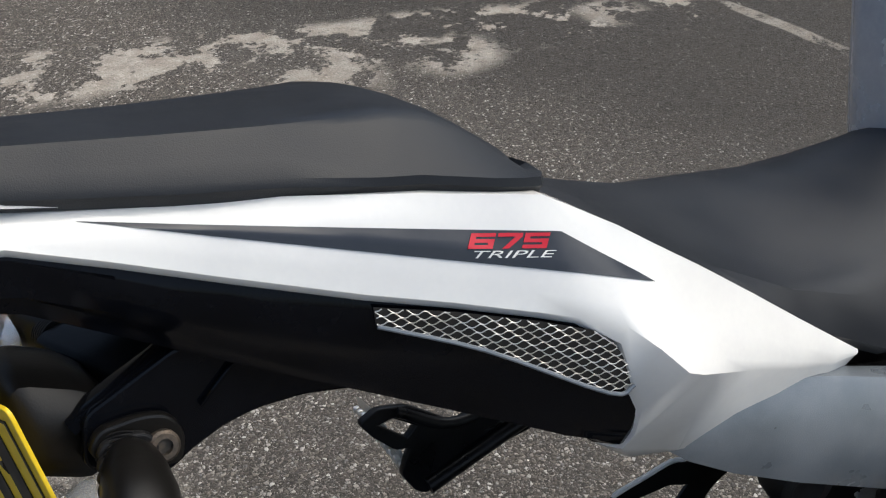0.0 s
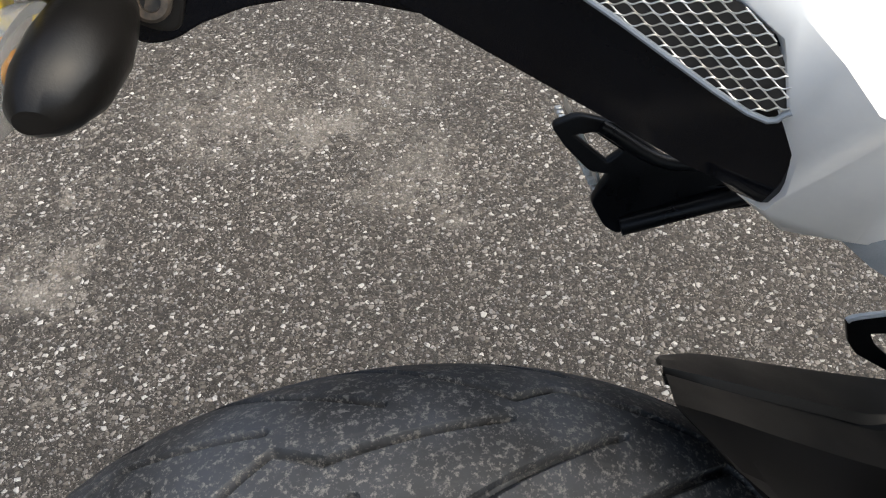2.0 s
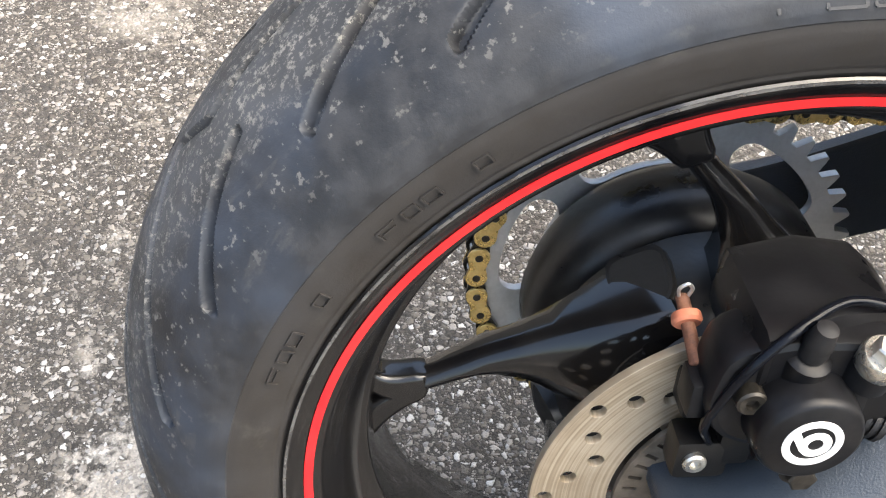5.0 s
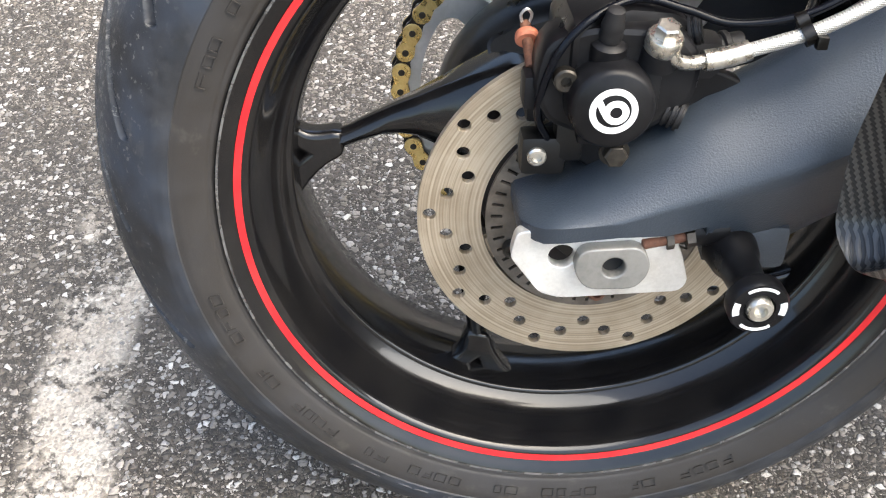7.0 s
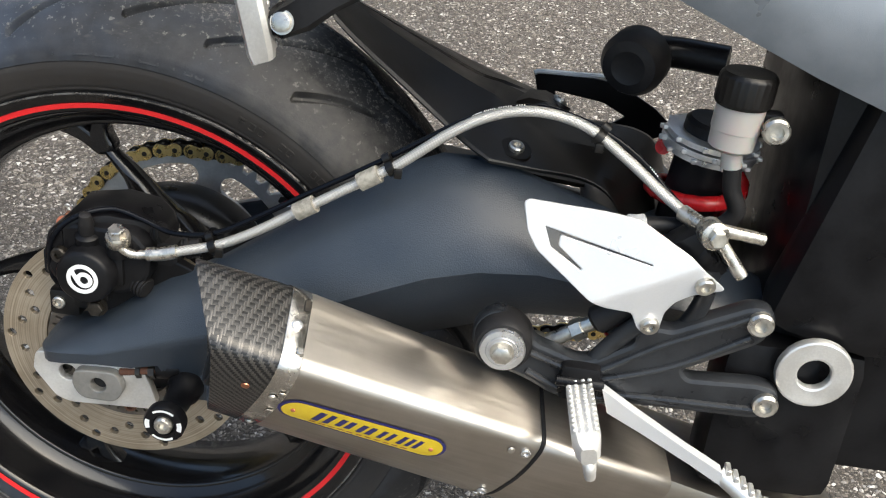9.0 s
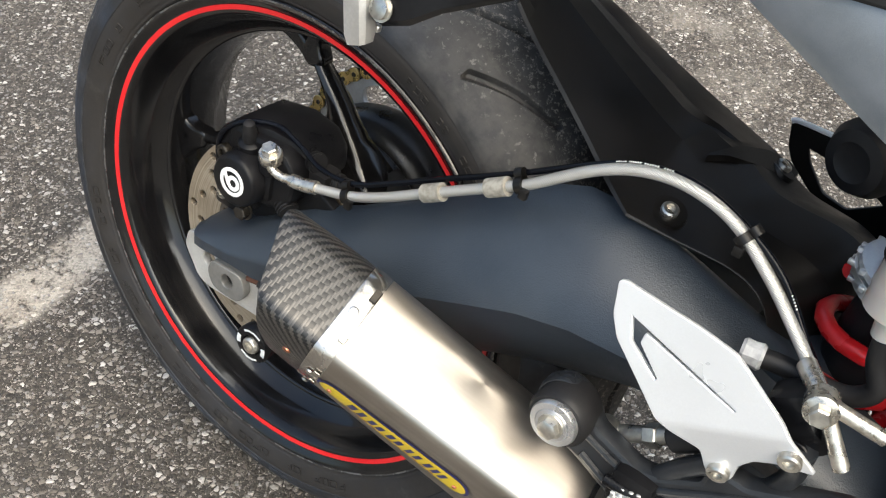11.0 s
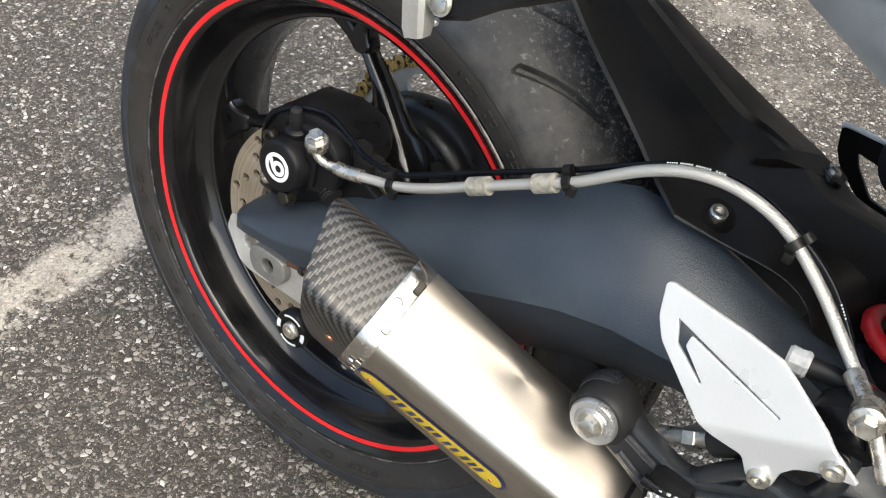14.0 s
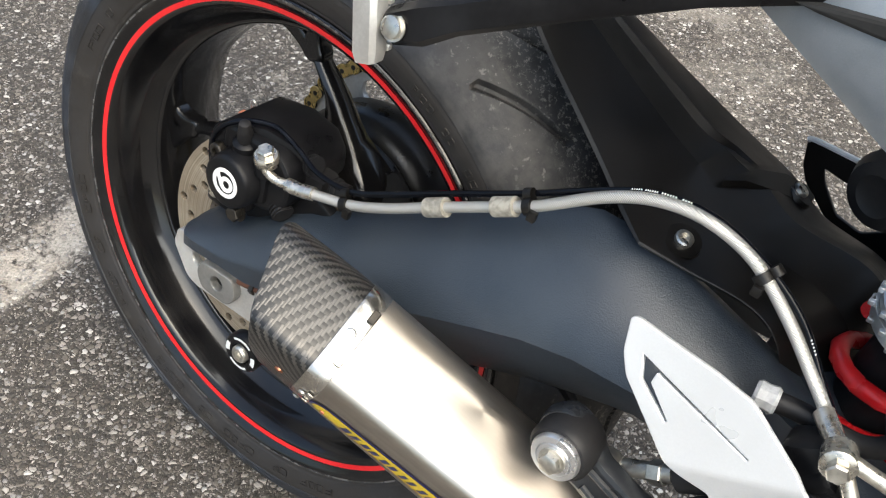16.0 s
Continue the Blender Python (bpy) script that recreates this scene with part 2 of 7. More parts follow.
def asphalt():
    n = Nodes("coarse_asphalt")
    x, y, z = n.xyz()
    warp = n.tree.nodes.new("ShaderNodeVectorMath")
    warp.operation = "ADD"
    n.put(warp.inputs[0], n.co)
    jit = n.tree.nodes.new("ShaderNodeTexNoise")
    n.put(jit.inputs["Vector"], n.co)
    jit.inputs["Scale"].default_value = 160
    sc = n.tree.nodes.new("ShaderNodeVectorMath")
    sc.operation = "SCALE"
    n.put(sc.inputs[0], jit.outputs["Color"])
    sc.inputs["Scale"].default_value = 0.004
    n.put(warp.inputs[1], sc.outputs[0])
    wco = warp.outputs[0]
    cells, gaps = n.voronoi(150, co=wco), n.voronoi(150, "DISTANCE_TO_EDGE", co=wco)
    small, sgap = n.voronoi(380, co=wco), n.voronoi(380, "DISTANCE_TO_EDGE", co=wco)
    tone = n.xyz(cells.outputs["Color"])[0]
    tone2 = n.xyz(small.outputs["Color"])[1]
    stone = n.ramp(tone, (0.0, (0.040, 0.033, 0.026)), (0.35, (0.088, 0.074, 0.059)), (0.62, (0.165, 0.143, 0.118)), (0.85, (0.36, 0.325, 0.285)), (1.0, (0.72, 0.69, 0.64)))
    chips = n.ramp(tone2, (0.0, (0.040, 0.033, 0.026)), (0.6, (0.102, 0.086, 0.069)), (1.0, (0.38, 0.345, 0.30)))
    isstone = n.math("MULTIPLY", n.span(gaps.outputs[0], 0.06, 0.16), n.math("GREATER_THAN", n.xyz(cells.outputs["Color"])[1], 0.34))
    chip_in = n.span(sgap.outputs[0], 0.05, 0.15)
    ground = n.mix(chip_in, (0.022, 0.018, 0.014), chips)
    col = n.mix(isstone, ground, stone)
    big, mid = n.noise(1.3, 4, 0.6), n.noise(9, 5, 0.65)
    col = n.mix(n.span(big, 0.35, 0.7), col, n.mix(0.35, col, (0.06, 0.055, 0.05)))
    # the asphalt gets darker towards +x, with an uneven border
    far_dark = n.span(n.math("ADD", n.math("ADD", x, n.math("MULTIPLY", y, 0.3)), n.math("MULTIPLY", n.noise(2.2, 4), 0.5)), 1.75, 2.6, 0.0, 0.72)
    col = n.mix(far_dark, col, (0.022, 0.018, 0.015))
    # an old painted bay line, solid by the rear wheel and flaking away further on, a worn cross line and pale cement stains
    wob = n.math("MULTIPLY", n.math("SUBTRACT", n.noise(3.0, 3), 0.5), 0.07)
    wear = n.math("ADD", n.math("MULTIPLY", mid, 0.60), n.math("MULTIPLY", n.noise(70, 3, 0.7), 0.40))
    chunky = n.math("ADD", n.math("MULTIPLY", n.noise(5.0, 4, 0.6, distortion=0.4), 0.70), n.math("MULTIPLY", n.noise(34, 4, 0.7), 0.30))
    line = n.span(n.math("ABSOLUTE", n.math("ADD", n.math("ADD", x, 0.402), wob)), 0.050, 0.030)
    fade = n.span(y, 0.05, 0.42)
    line = n.math("MULTIPLY", line, n.span(n.math("SUBTRACT", wear, n.math("MULTIPLY", fade, 0.075)), 0.435, 0.515))
    line = n.math("MULTIPLY", line, n.math("SUBTRACT", 1.0, n.math("MULTIPLY", fade, 0.42)))
    far = n.math("ADD", n.math("ADD", n.math("MULTIPLY", x, 0.33), y), n.math("MULTIPLY", wob, 2.0))
    line2 = n.span(n.math("ABSOLUTE", n.math("SUBTRACT", far, 2.74)), 0.24, 0.16)
    line2 = n.math("MULTIPLY", line2, n.span(n.math("ADD", chunky, n.span(x, 1.2, 2.2, 0.0, -0.06)), 0.50, 0.535))
    thin = n.span(n.math("ABSOLUTE", n.math("SUBTRACT", n.math("ADD", x, n.math("MULTIPLY", wob, 0.8)), 2.42)), 0.035, 0.022)
    thin = n.math("MULTIPLY", thin, n.math("MULTIPLY", n.span(chunky, 0.44, 0.49), n.span(y, 1.38, 1.5)))
    mask = n.math("MAXIMUM", line, n.math("MAXIMUM", line2, n.math("MULTIPLY", thin, 0.7)))
    # x, y, reach, strength
    for cx, cy, rr, k in ((-0.20, 1.09, 0.16, 0.30), (0.07, 0.92, 0.14, 0.28), (0.13, 0.86, 0.09, 0.34), (-0.45, 0.77, 0.09, 0.5), (0.05, 1.12, 0.12, 0.22), (-0.62, 0.95, 0.16, 0.30), (-0.06, 1.03, 0.10, 0.45), (1.06, 2.14, 0.22, 0.9), (1.46, 2.08, 0.20, 0.9), (2.07, 2.08, 0.15, 0.85)):
        ex = n.math("POWER", n.math("SUBTRACT", n.math("ADD", x, n.math("MULTIPLY", wob, 1.6)), cx), 2.0)
        ey = n.math("POWER", n.math("SUBTRACT", n.math("SUBTRACT", y, n.math("MULTIPLY", wob, 1.6)), cy), 2.0)
        stain = n.span(n.math("SQRT", n.math("ADD", ex, ey)), rr, rr * 0.45)
        flake = n.span(wear, 0.42, 0.55) if cy < 1.5 else n.span(chunky, 0.47, 0.51)
        mask = n.math("MAXIMUM", mask, n.math("MULTIPLY", n.math("MULTIPLY", stain, flake), k))
    grime = n.mix(n.span(n.noise(16, 4), 0.35, 0.65), (0.52, 0.475, 0.41), (0.40, 0.35, 0.29))
    mask = n.math("MULTIPLY", mask, n.span(n.math("ADD", n.math("MULTIPLY", tone2, 0.5), n.math("MULTIPLY", n.noise(260, 3, 0.7), 0.5)), 0.25, 0.62, 0.62, 1.0))
    col = n.mix(n.math("MULTIPLY", mask, 0.78), col, grime)
    h = n.math("ADD", n.math("MULTIPLY", n.math("MINIMUM", gaps.outputs[0], 0.3), isstone), n.math("MULTIPLY", n.math("MINIMUM", sgap.outputs[0], 0.3), 0.35))
    n.bump(n.math("MULTIPLY", h, n.math("SUBTRACT", 1.0, n.math("MULTIPLY", mask, 0.5))), 1.0, 0.006)
    return n.set(col, n.span(tone, 0, 1, 0.55, 0.85), 0.0)


M_ASPHALT = asphalt()


# ---- building helpers ----
def part(name, bm, material, parent, label="", smooth=True, m=None, sharp=38):
    """Links a bmesh, or a mesh, as one object under a thing or a part."""
    if isinstance(bm, bpy.types.Mesh):
        me = bm
    else:
        me = bpy.data.meshes.new(name)
        bmesh.ops.recalc_face_normals(bm, faces=bm.faces)
        bm.to_mesh(me)
        bm.free()
    if not me.materials:
        me.materials.append(material)
    if smooth:
        me.polygons.foreach_set("use_smooth", [True] * len(me.polygons))
        me.set_sharp_from_angle(angle=radians(sharp))
    ob = new(name, me)
    ob.parent = parent
    if m is not None:
        ob.matrix_local = m
    if label:
        ob["label"] = label
    return ob


def grid_mesh(bm, rings, closed=True, cap=True):
    """Skins rings of points."""
    vs = [[bm.verts.new(p) for p in ring] for ring in rings]
    k = len(rings[0])
    for a, b in zip(vs, vs[1:]):
        for i in range(k if closed else k - 1):
            bm.faces.new((a[i], a[(i + 1) % k], b[(i + 1) % k], b[i]))
    if cap and closed:
        bm.faces.new(vs[0][::-1])
        bm.faces.new(vs[-1])
    return bm


def loft(rings, closed=True, cap=True):
    return grid_mesh(bmesh.new(), rings, closed, cap)


def rounded(poly, r, n=4):
    """A 2D polygon with its corners rounded."""
    out, k = [], len(poly)
    for i in range(k):
        p, a, b = Vector(poly[i]), Vector(poly[i - 1]), Vector(poly[(i + 1) % k])
        ra = r[i] if isinstance(r, (list, tuple)) else r
        u, w = (a - p), (b - p)
        d = min(ra, u.length * 0.45, w.length * 0.45)
        s, e = p + u.normalized() * d, p + w.normalized() * d
        for j in range(n + 1):
            t = j / n
            out.append(tuple(s * (1 - t) ** 2 + p * 2 * t * (1 - t) + e * t * t))
    return out


def smooth_path(pts, n=8):
    """A Catmull-Rom line through the points."""
    P = [Vector(p) for p in pts]
    P = [P[0] * 2 - P[1]] + P + [P[-1] * 2 - P[-2]]
    out = []
    for a, b, c, d in zip(P, P[1:], P[2:], P[3:]):
        for j in range(n):
            t = j / n
            out.append(0.5 * ((2 * b) + (c - a) * t + (2 * a - 5 * b + 4 * c - d) * t * t + (3 * b - a - 3 * c + d) * t ** 3))
    return out + [P[-2]]


def tube(bm, pts, r, seg=12, smooth=8):
    """Sweeps a circle along a line."""
    line = smooth_path(pts, smooth) if smooth else [Vector(p) for p in pts]
    tan = [(line[min(i + 1, len(line) - 1)] - line[max(i - 1, 0)]).normalized() for i in range(len(line))]
    up = Vector((0, 0, 1)) if abs(tan[0].z) < 0.9 else Vector((0, 1, 0))
    side = tan[0].cross(up).normalized()
    rings = []
    for i, (p, t) in enumerate(zip(line, tan)):
        side = (side - t * side.dot(t)).normalized()
        o = t.cross(side)
        rr = r(i / (len(line) - 1)) if callable(r) else r
        rings.append([p + (side * math.cos(a) + o * math.sin(a)) * rr for a in (2 * math.pi * k / seg for k in range(seg))])
    return grid_mesh(bm, rings)


def turned(bm, profile, p, axis, seg=24):
    """Turns a profile of (distance along the axis, radius) into a solid."""
    q = Vector(axis).normalized().to_track_quat("Z", "Y").to_matrix()
    rings = [[Vector(p) + q @ Vector((r * math.cos(a), r * math.sin(a), d)) for a in (2 * math.pi * k / seg for k in range(seg))] for d, r in profile]
    return grid_mesh(bm, rings)


def rod(bm, a, b, r, seg=20, edge=0.0008):
    a, b = Vector(a), Vector(b)
    n = (b - a).length
    e = min(edge, r * 0.4, n * 0.3)
    return turned(bm, [(0, r - e), (e, r), (n - e, r), (n, r - e)], a, b - a, seg)


def block(bm, centre, size, bevel=0.002, m=None, seg=2):
    """A box with rounded edges."""
    b2 = bmesh.new()
    bmesh.ops.create_cube(b2, size=1, matrix=Matrix.Diagonal((*size, 1)))
    if bevel:
        bmesh.ops.bevel(b2, geom=b2.edges[:], offset=min(bevel, min(size) * 0.45), segments=seg, profile=0.6, affect="EDGES")
    b2.transform(Matrix.Translation(centre) @ (m or Matrix()))
    me = bpy.data.meshes.new("tmp")
    b2.to_mesh(me)
    b2.free()
    bm.from_mesh(me)
    bpy.data.meshes.remove(me)
    return bm


def plate(outline, holes=(), thick=0.004, bevel=0.0005, m=None, name="plate", bends=1):
    """A flat plate with holes, cut from closed 2D outlines; its thickness runs along its own z."""
    cu = bpy.data.curves.new(name, "CURVE")
    cu.dimensions, cu.fill_mode = "2D", "BOTH"
    cu.extrude, cu.bevel_depth, cu.bevel_resolution = max(thick / 2 - bevel, 0.0001), bevel, bends
    for pts in (outline, *holes):
        s = cu.splines.new("POLY")
        s.points.add(len(pts) - 1)
        for p, q in zip(s.points, pts):
            p.co = (q[0], q[1], 0, 1)
        s.use_cyclic_u = True
    ob = new(name, cu)
    me = bpy.data.meshes.new_from_object(ob.evaluated_get(bpy.context.evaluated_depsgraph_get()))
    bpy.data.objects.remove(ob)
    bpy.data.curves.remove(cu)
    if m is not None:
        me.transform(m)
    return me


def circle(cx, cy, r, n=20, start=0.0):
    return [(cx + r * math.cos(start + 2 * math.pi * k / n), cy + r * math.sin(start + 2 * math.pi * k / n)) for k in range(n)]


def lettering(text, size, m, thick=0.0002, shear=0.0, widen=1.0, bold=0.0):
    cu = bpy.data.curves.new("text", "FONT")
    cu.body, cu.size, cu.extrude, cu.shear = text, size, thick, shear
    cu.offset = bold
    cu.align_x, cu.align_y = "LEFT", "BOTTOM_BASELINE"
    ob = new("text", cu)
    me = bpy.data.meshes.new_from_object(ob.evaluated_get(bpy.context.evaluated_depsgraph_get()))
    bpy.data.objects.remove(ob)
    bpy.data.curves.remove(cu)
    me.transform(m @ Matrix.Diagonal((widen, 1, 1, 1)))
    return me


def frame_of(o, x, y):
    """A pose whose x and y axes run as given, from the point o."""
    x = Vector(x).normalized()
    z = x.cross(Vector(y)).normalized()
    y = z.cross(x)
    m = Matrix((x, y, z)).transposed().to_4x4()
    m.translation = o
    return m


SIDE = frame_of((0, 0, 0), (1, 0, 0), (0, 0, 1))  # a plate drawn in (x, z), facing the machine's right side


def side_at(y):
    return Matrix.Translation((0, y, 0)) @ SIDE


def hexbolt(name, p, axis, r, h, material, parent, label="", socket=True, seg=6):
    """A bolt head: a socket-head cap with a hexagon hole, or a plain hexagon."""
    bm = bmesh.new()
    if socket:
        turned(bm, [(0, r), (h * 0.75, r), (h, r * 0.82), (h, r * 0.5), (h * 0.45, r * 0.48)], p, axis, 18)
    else:
        turned(bm, [(0, r * 1.25), (h * 0.2, r * 1.25), (h * 0.2, r)], p, axis, 20)
        turned(bm, [(h * 0.2, r), (h * 0.9, r), (h, r * 0.85)], p, axis, seg)
    return part(name, bm, material, parent, label)


# ---- the ground ----
bm = bmesh.new()
bmesh.ops.create_grid(bm, x_segments=8, y_segments=8, size=400)
ground = tagged(part("ground", bm, M_ASPHALT, None, smooth=False), "coarse grey asphalt with a worn pale painted line", "ground", kind="structure")


def loose_stones():
    """The stones that stand proud of the asphalt near the machine."""
    rng = np.random.default_rng(3)
    n = 30000
    c = np.stack([rng.uniform(-1.0, 1.1, n), rng.uniform(-0.5, 1.5, n)], 1)
    base = np.array([(1, 0, 0), (0.5, 0.87, 0), (-0.5, 0.87, 0), (-1, 0, 0), (-0.5, -0.87, 0), (0.5, -0.87, 0), (0.4, 0.3, 0.8), (-0.4, 0.35, 0.8), (-0.1, -0.45, 0.8)])
    tris = np.array([(0, 1, 6), (1, 2, 7), (1, 7, 6), (2, 3, 7), (3, 4, 8), (3, 8, 7), (4, 5, 8), (5, 0, 6), (5, 6, 8), (6, 7, 8)])
    s = rng.uniform(0.0013, 0.0038, n) * rng.uniform(0.7, 1.0, n)
    a = rng.uniform(0, 6.28, n)
    st = rng.uniform(0.6, 1.0, n)
    v = base[None] * np.stack([s, s * st, s * 0.55], 1)[:, None] * rng.uniform(0.8, 1.2, (n, 9, 1))
    x = v[..., 0] * np.cos(a)[:, None] - v[..., 1] * np.sin(a)[:, None] + c[:, :1]
    y = v[..., 0] * np.sin(a)[:, None] + v[..., 1] * np.cos(a)[:, None] + c[:, 1:]
    z = v[..., 2] - 0.0004
    me = bpy.data.meshes.new("stones")
    me.from_pydata(np.stack([x, y, z], -1).reshape(-1, 3).tolist(), [], (tris[None] + 9 * np.arange(n)[:, None, None]).reshape(-1, 3).tolist())
    return me


def stone_mat():
    n = Nodes("aggregate_stone")
    g = n.tree.nodes.new("ShaderNodeNewGeometry")
    c = n.ramp(g.outputs["Random Per Island"], (0.0, (0.050, 0.042, 0.034)), (0.35, (0.105, 0.090, 0.073)), (0.68, (0.18, 0.160, 0.135)), (0.92, (0.25, 0.228, 0.202)), (1.0, (0.44, 0.42, 0.39)))
    return n.set(n.mix(0.25, c, n.noise(900)), 0.6, 0.0)


stones = tagged(part("aggregate_stones", loose_stones(), stone_mat(), None, smooth=False), "small grey and white stones set in the asphalt", "gravel", kind="stuff")

# ---- plain unseen walls, added on three sides to keep low sky out of reflections ----
M_WALL = surface("weathered_render", (0.13, 0.125, 0.115), (0.19, 0.18, 0.165), 0.85, blotch=1.2, grain=40, relief=0.4, depth=0.004)
for name, centre, size in (("unseen_wall_north", (0, 8.0, 2.0), (18.4, 0.24, 4.0)), ("unseen_wall_east", (9.1, 0, 2.0), (0.24, 15.7, 4.0)), ("unseen_wall_west", (-9.1, 0, 2.0), (0.24, 15.7, 4.0))):
    bm = bmesh.new()
    block(bm, centre, size, 0.02)
    block(bm, (centre[0], centre[1], 4.04), (size[0] + 0.10, size[1] + 0.10, 0.08), 0.015)
    tagged(part(name, bm, M_WALL, None), "added unseen plain grey wall with a coping, blocking the low sky", "wall", kind="structure")

# ---- the motorcycle: drawn upright about its rear axle, then leant onto its side stand ----
LEAN, AXLE_UP = 11.344, 0.30174
bike = tagged(new("motorcycle"), "white and black naked motorcycle leaning on its side stand", "motorcycle")
bike.empty_display_size = 0.1
bike.matrix_world = pose(0, 0, AXLE_UP, -LEAN, 0, 0)


# ---- rear wheel ----
def lathe_y(profile, seg=128, closed=True):
    """Turns (radius, y) about the axle."""
    bm = bmesh.new()
    rings = []
    for k in range(seg):
        a = 2 * math.pi * k / seg
        rings.append([(r * math.cos(a), y, r * math.sin(a)) for r, y in profile])
    vs = [[bm.verts.new(p) for p in ring] for ring in rings]
    n = len(profile)
    for k in range(seg):
        A, B = vs[k], vs[(k + 1) % seg]
        for i in range(n if closed else n - 1):
            bm.faces.new((A[i], A[(i + 1) % n], B[(i + 1) % n], B[i]))
    return bm


RIM = [(0.2328, -0.0800), (0.2318, -0.0812), (0.2300, -0.0808), (0.2268, -0.0788), (0.2234, -0.0764), (0.2222, -0.0758), (0.2165, -0.0748), (0.2140, -0.0736), (0.2122, -0.0705),
       (0.2085, -0.0600), (0.2045, -0.0480), (0.1990, -0.0395), (0.1935, -0.0352), (0.1915, -0.0352), (0.1900, -0.0342), (0.1893, -0.0325), (0.1890, -0.0300), (0.1872, -0.0250), (0.1862, 0.0),
       (0.1875, 0.0220), (0.1950, 0.0320), (0.2040, 0.0450), (0.2110, 0.0650), (0.2200, 0.0745), (0.2310, 0.0800), (0.2325, 0.0790),
       (0.2280, 0.0740), (0.2170, 0.0680), (0.2150, 0.0450), (0.1990, 0.0250), (0.1990, -0.0250), (0.2150, -0.0450), (0.2170, -0.0680), (0.2280, -0.0740)]
wheel = part("rear_wheel", lathe_y(RIM, 180), M_RIM, bike, "black alloy rear wheel with a red rim stripe")
part("rim_stripe", lathe_y([(0.2219, -0.0764), (0.2175, -0.0754), (0.2175, -0.0750), (0.2219, -0.0759)], 180), M_RED, wheel, "bright red rim tape")
# thin pale metal ring that stands in for the flange's edge catching light
part("rim_edge", lathe_y([(0.2319, -0.0816), (0.2305, -0.0814), (0.2305, -0.0808), (0.2319, -0.0810)], 180), surface("rim_edge_glint", (0.10, 0.10, 0.10), (0.28, 0.28, 0.28), 0.25, metal=0.8, blotch=60), wheel)

SPOKES = [181.0 + 72 * k for k in range(5)]


def spoke_bm(turn):
    """One spoke: it runs off the hub's rim at a slant, thins, and forks round a small hole at the rim."""
    bm = bmesh.new()
    stations = [(0.030, -0.030, 0.030, -0.044, 0.030), (0.050, -0.043, 0.036, -0.043, 0.026), (0.066, -0.0435, 0.0325, -0.040, 0.018), (0.084, -0.0420, 0.0255, -0.034, 0.010), (0.100, -0.0395, 0.0185, -0.029, 0.005), (0.114, -0.0355, 0.0140, -0.0255, 0.003), (0.128, -0.0315, 0.0112, -0.0235, 0.002), (0.144, -0.0245, 0.0100, -0.022, 0.000), (0.156, -0.0190, 0.0090, -0.0212, -0.002), (0.166, -0.0155, 0.0084, -0.0205, -0.003), (0.172, -0.0135, 0.0078, -0.0200, -0.004)]
    rings = []
    for r, s, w, yf, yb in stations:
        t = 0.42  # the slant
        f = lambda a, y: (r + a * w * t, y, s + a * w)
        rings.append([f(-1, yf + 0.0085), f(-0.85, yf + 0.0035), f(-0.45, yf + 0.0008), f(0.0, yf), f(0.40, yf + 0.0015), f(0.8, yf + 0.0055), f(1, yf + 0.011), f(0.9, yb - 0.008), f(0.3, yb), f(-0.3, yb), f(-0.9, yb - 0.008)])
    grid_mesh(bm, rings)
    outer = [(0.160, -0.0225), (0.167, -0.0212), (0.174, -0.0206), (0.181, -0.0215), (0.187, -0.0255), (0.198, -0.0360),
             (0.198, 0.0300), (0.190, 0.0185), (0.184, 0.0090), (0.176, 0.0000), (0.168, -0.0065), (0.160, -0.0105)]
    hole = [(0.1745, -0.0095), (0.1915, -0.0205), (0.1915, 0.0030)]
    casting = plate(rounded(outer, 0.004, 2), [rounded(hole, 0.002, 2)], 0.018, 0.0040, side_at(-0.0120), bends=3)
    bm.from_mesh(casting)
    bm.transform(Matrix.Rotation(radians(-turn), 4, "Y"))
    return bm


for a in SPOKES:
    part("spoke", spoke_bm(a), M_RIM, wheel)

hub = part("hub", lathe_y([(0.012, -0.095), (0.030, -0.095), (0.033, -0.088), (0.034, -0.070), (0.050, -0.064), (0.064, -0.052), (0.076, -0.036), (0.0835, -0.020), (0.0865, 0.000), (0.0865, 0.020), (0.080, 0.028), (0.012, 0.030)], 72), M_HUB, wheel, "dull black hub shell with a dusting of grit")
for a in SPOKES:
    # a shallow dish beside each spoke's root, near-black for a deep pocket's shade
    c = radians(a - 59)
    out = Vector((math.cos(c), -0.28, math.sin(c))).normalized()
    p = Vector((0.0870 * math.cos(c), -0.0080, 0.0870 * math.sin(c)))
    ring_m = frame_of(p, (-math.sin(c), 0, math.cos(c)), out.cross(Vector((-math.sin(c), 0, math.cos(c)))))
    rim_line = [ring_m @ Vector((0.016 * u, 0.020 * v, 0)) for u, v in rounded([(-1, -0.8), (0.9, -1), (1, 0.5), (0.3, 1), (-0.8, 0.7)], 0.5, 3)]
    mid = sum(rim_line, Vector()) / len(rim_line)
    rows = [[mid + (q - mid) * k + out * d for q in rim_line] for k, d in ((1.16, -0.004), (1.10, 0.0035), (0.98, 0.0030), (0.85, -0.004))]
    part("pocket_rim", loft(rows, True, False), M_HUB, hub)
    part("pocket_shade", loft([[mid + (q - mid) * k + out * d for q in rim_line] for k, d in ((0.98, 0.0029), (0.94, -0.002), (0.5, -0.006))]), M_CAVITY_SHADE, hub)
part("sprocket_carrier", lathe_y([(0.015, 0.026), (0.076, 0.028), (0.087, 0.034), (0.0935, 0.046), (0.0935, 0.074), (0.089, 0.084), (0.060, 0.090), (0.015, 0.092)], 72), M_HUB, wheel, "dull black sprocket carrier")
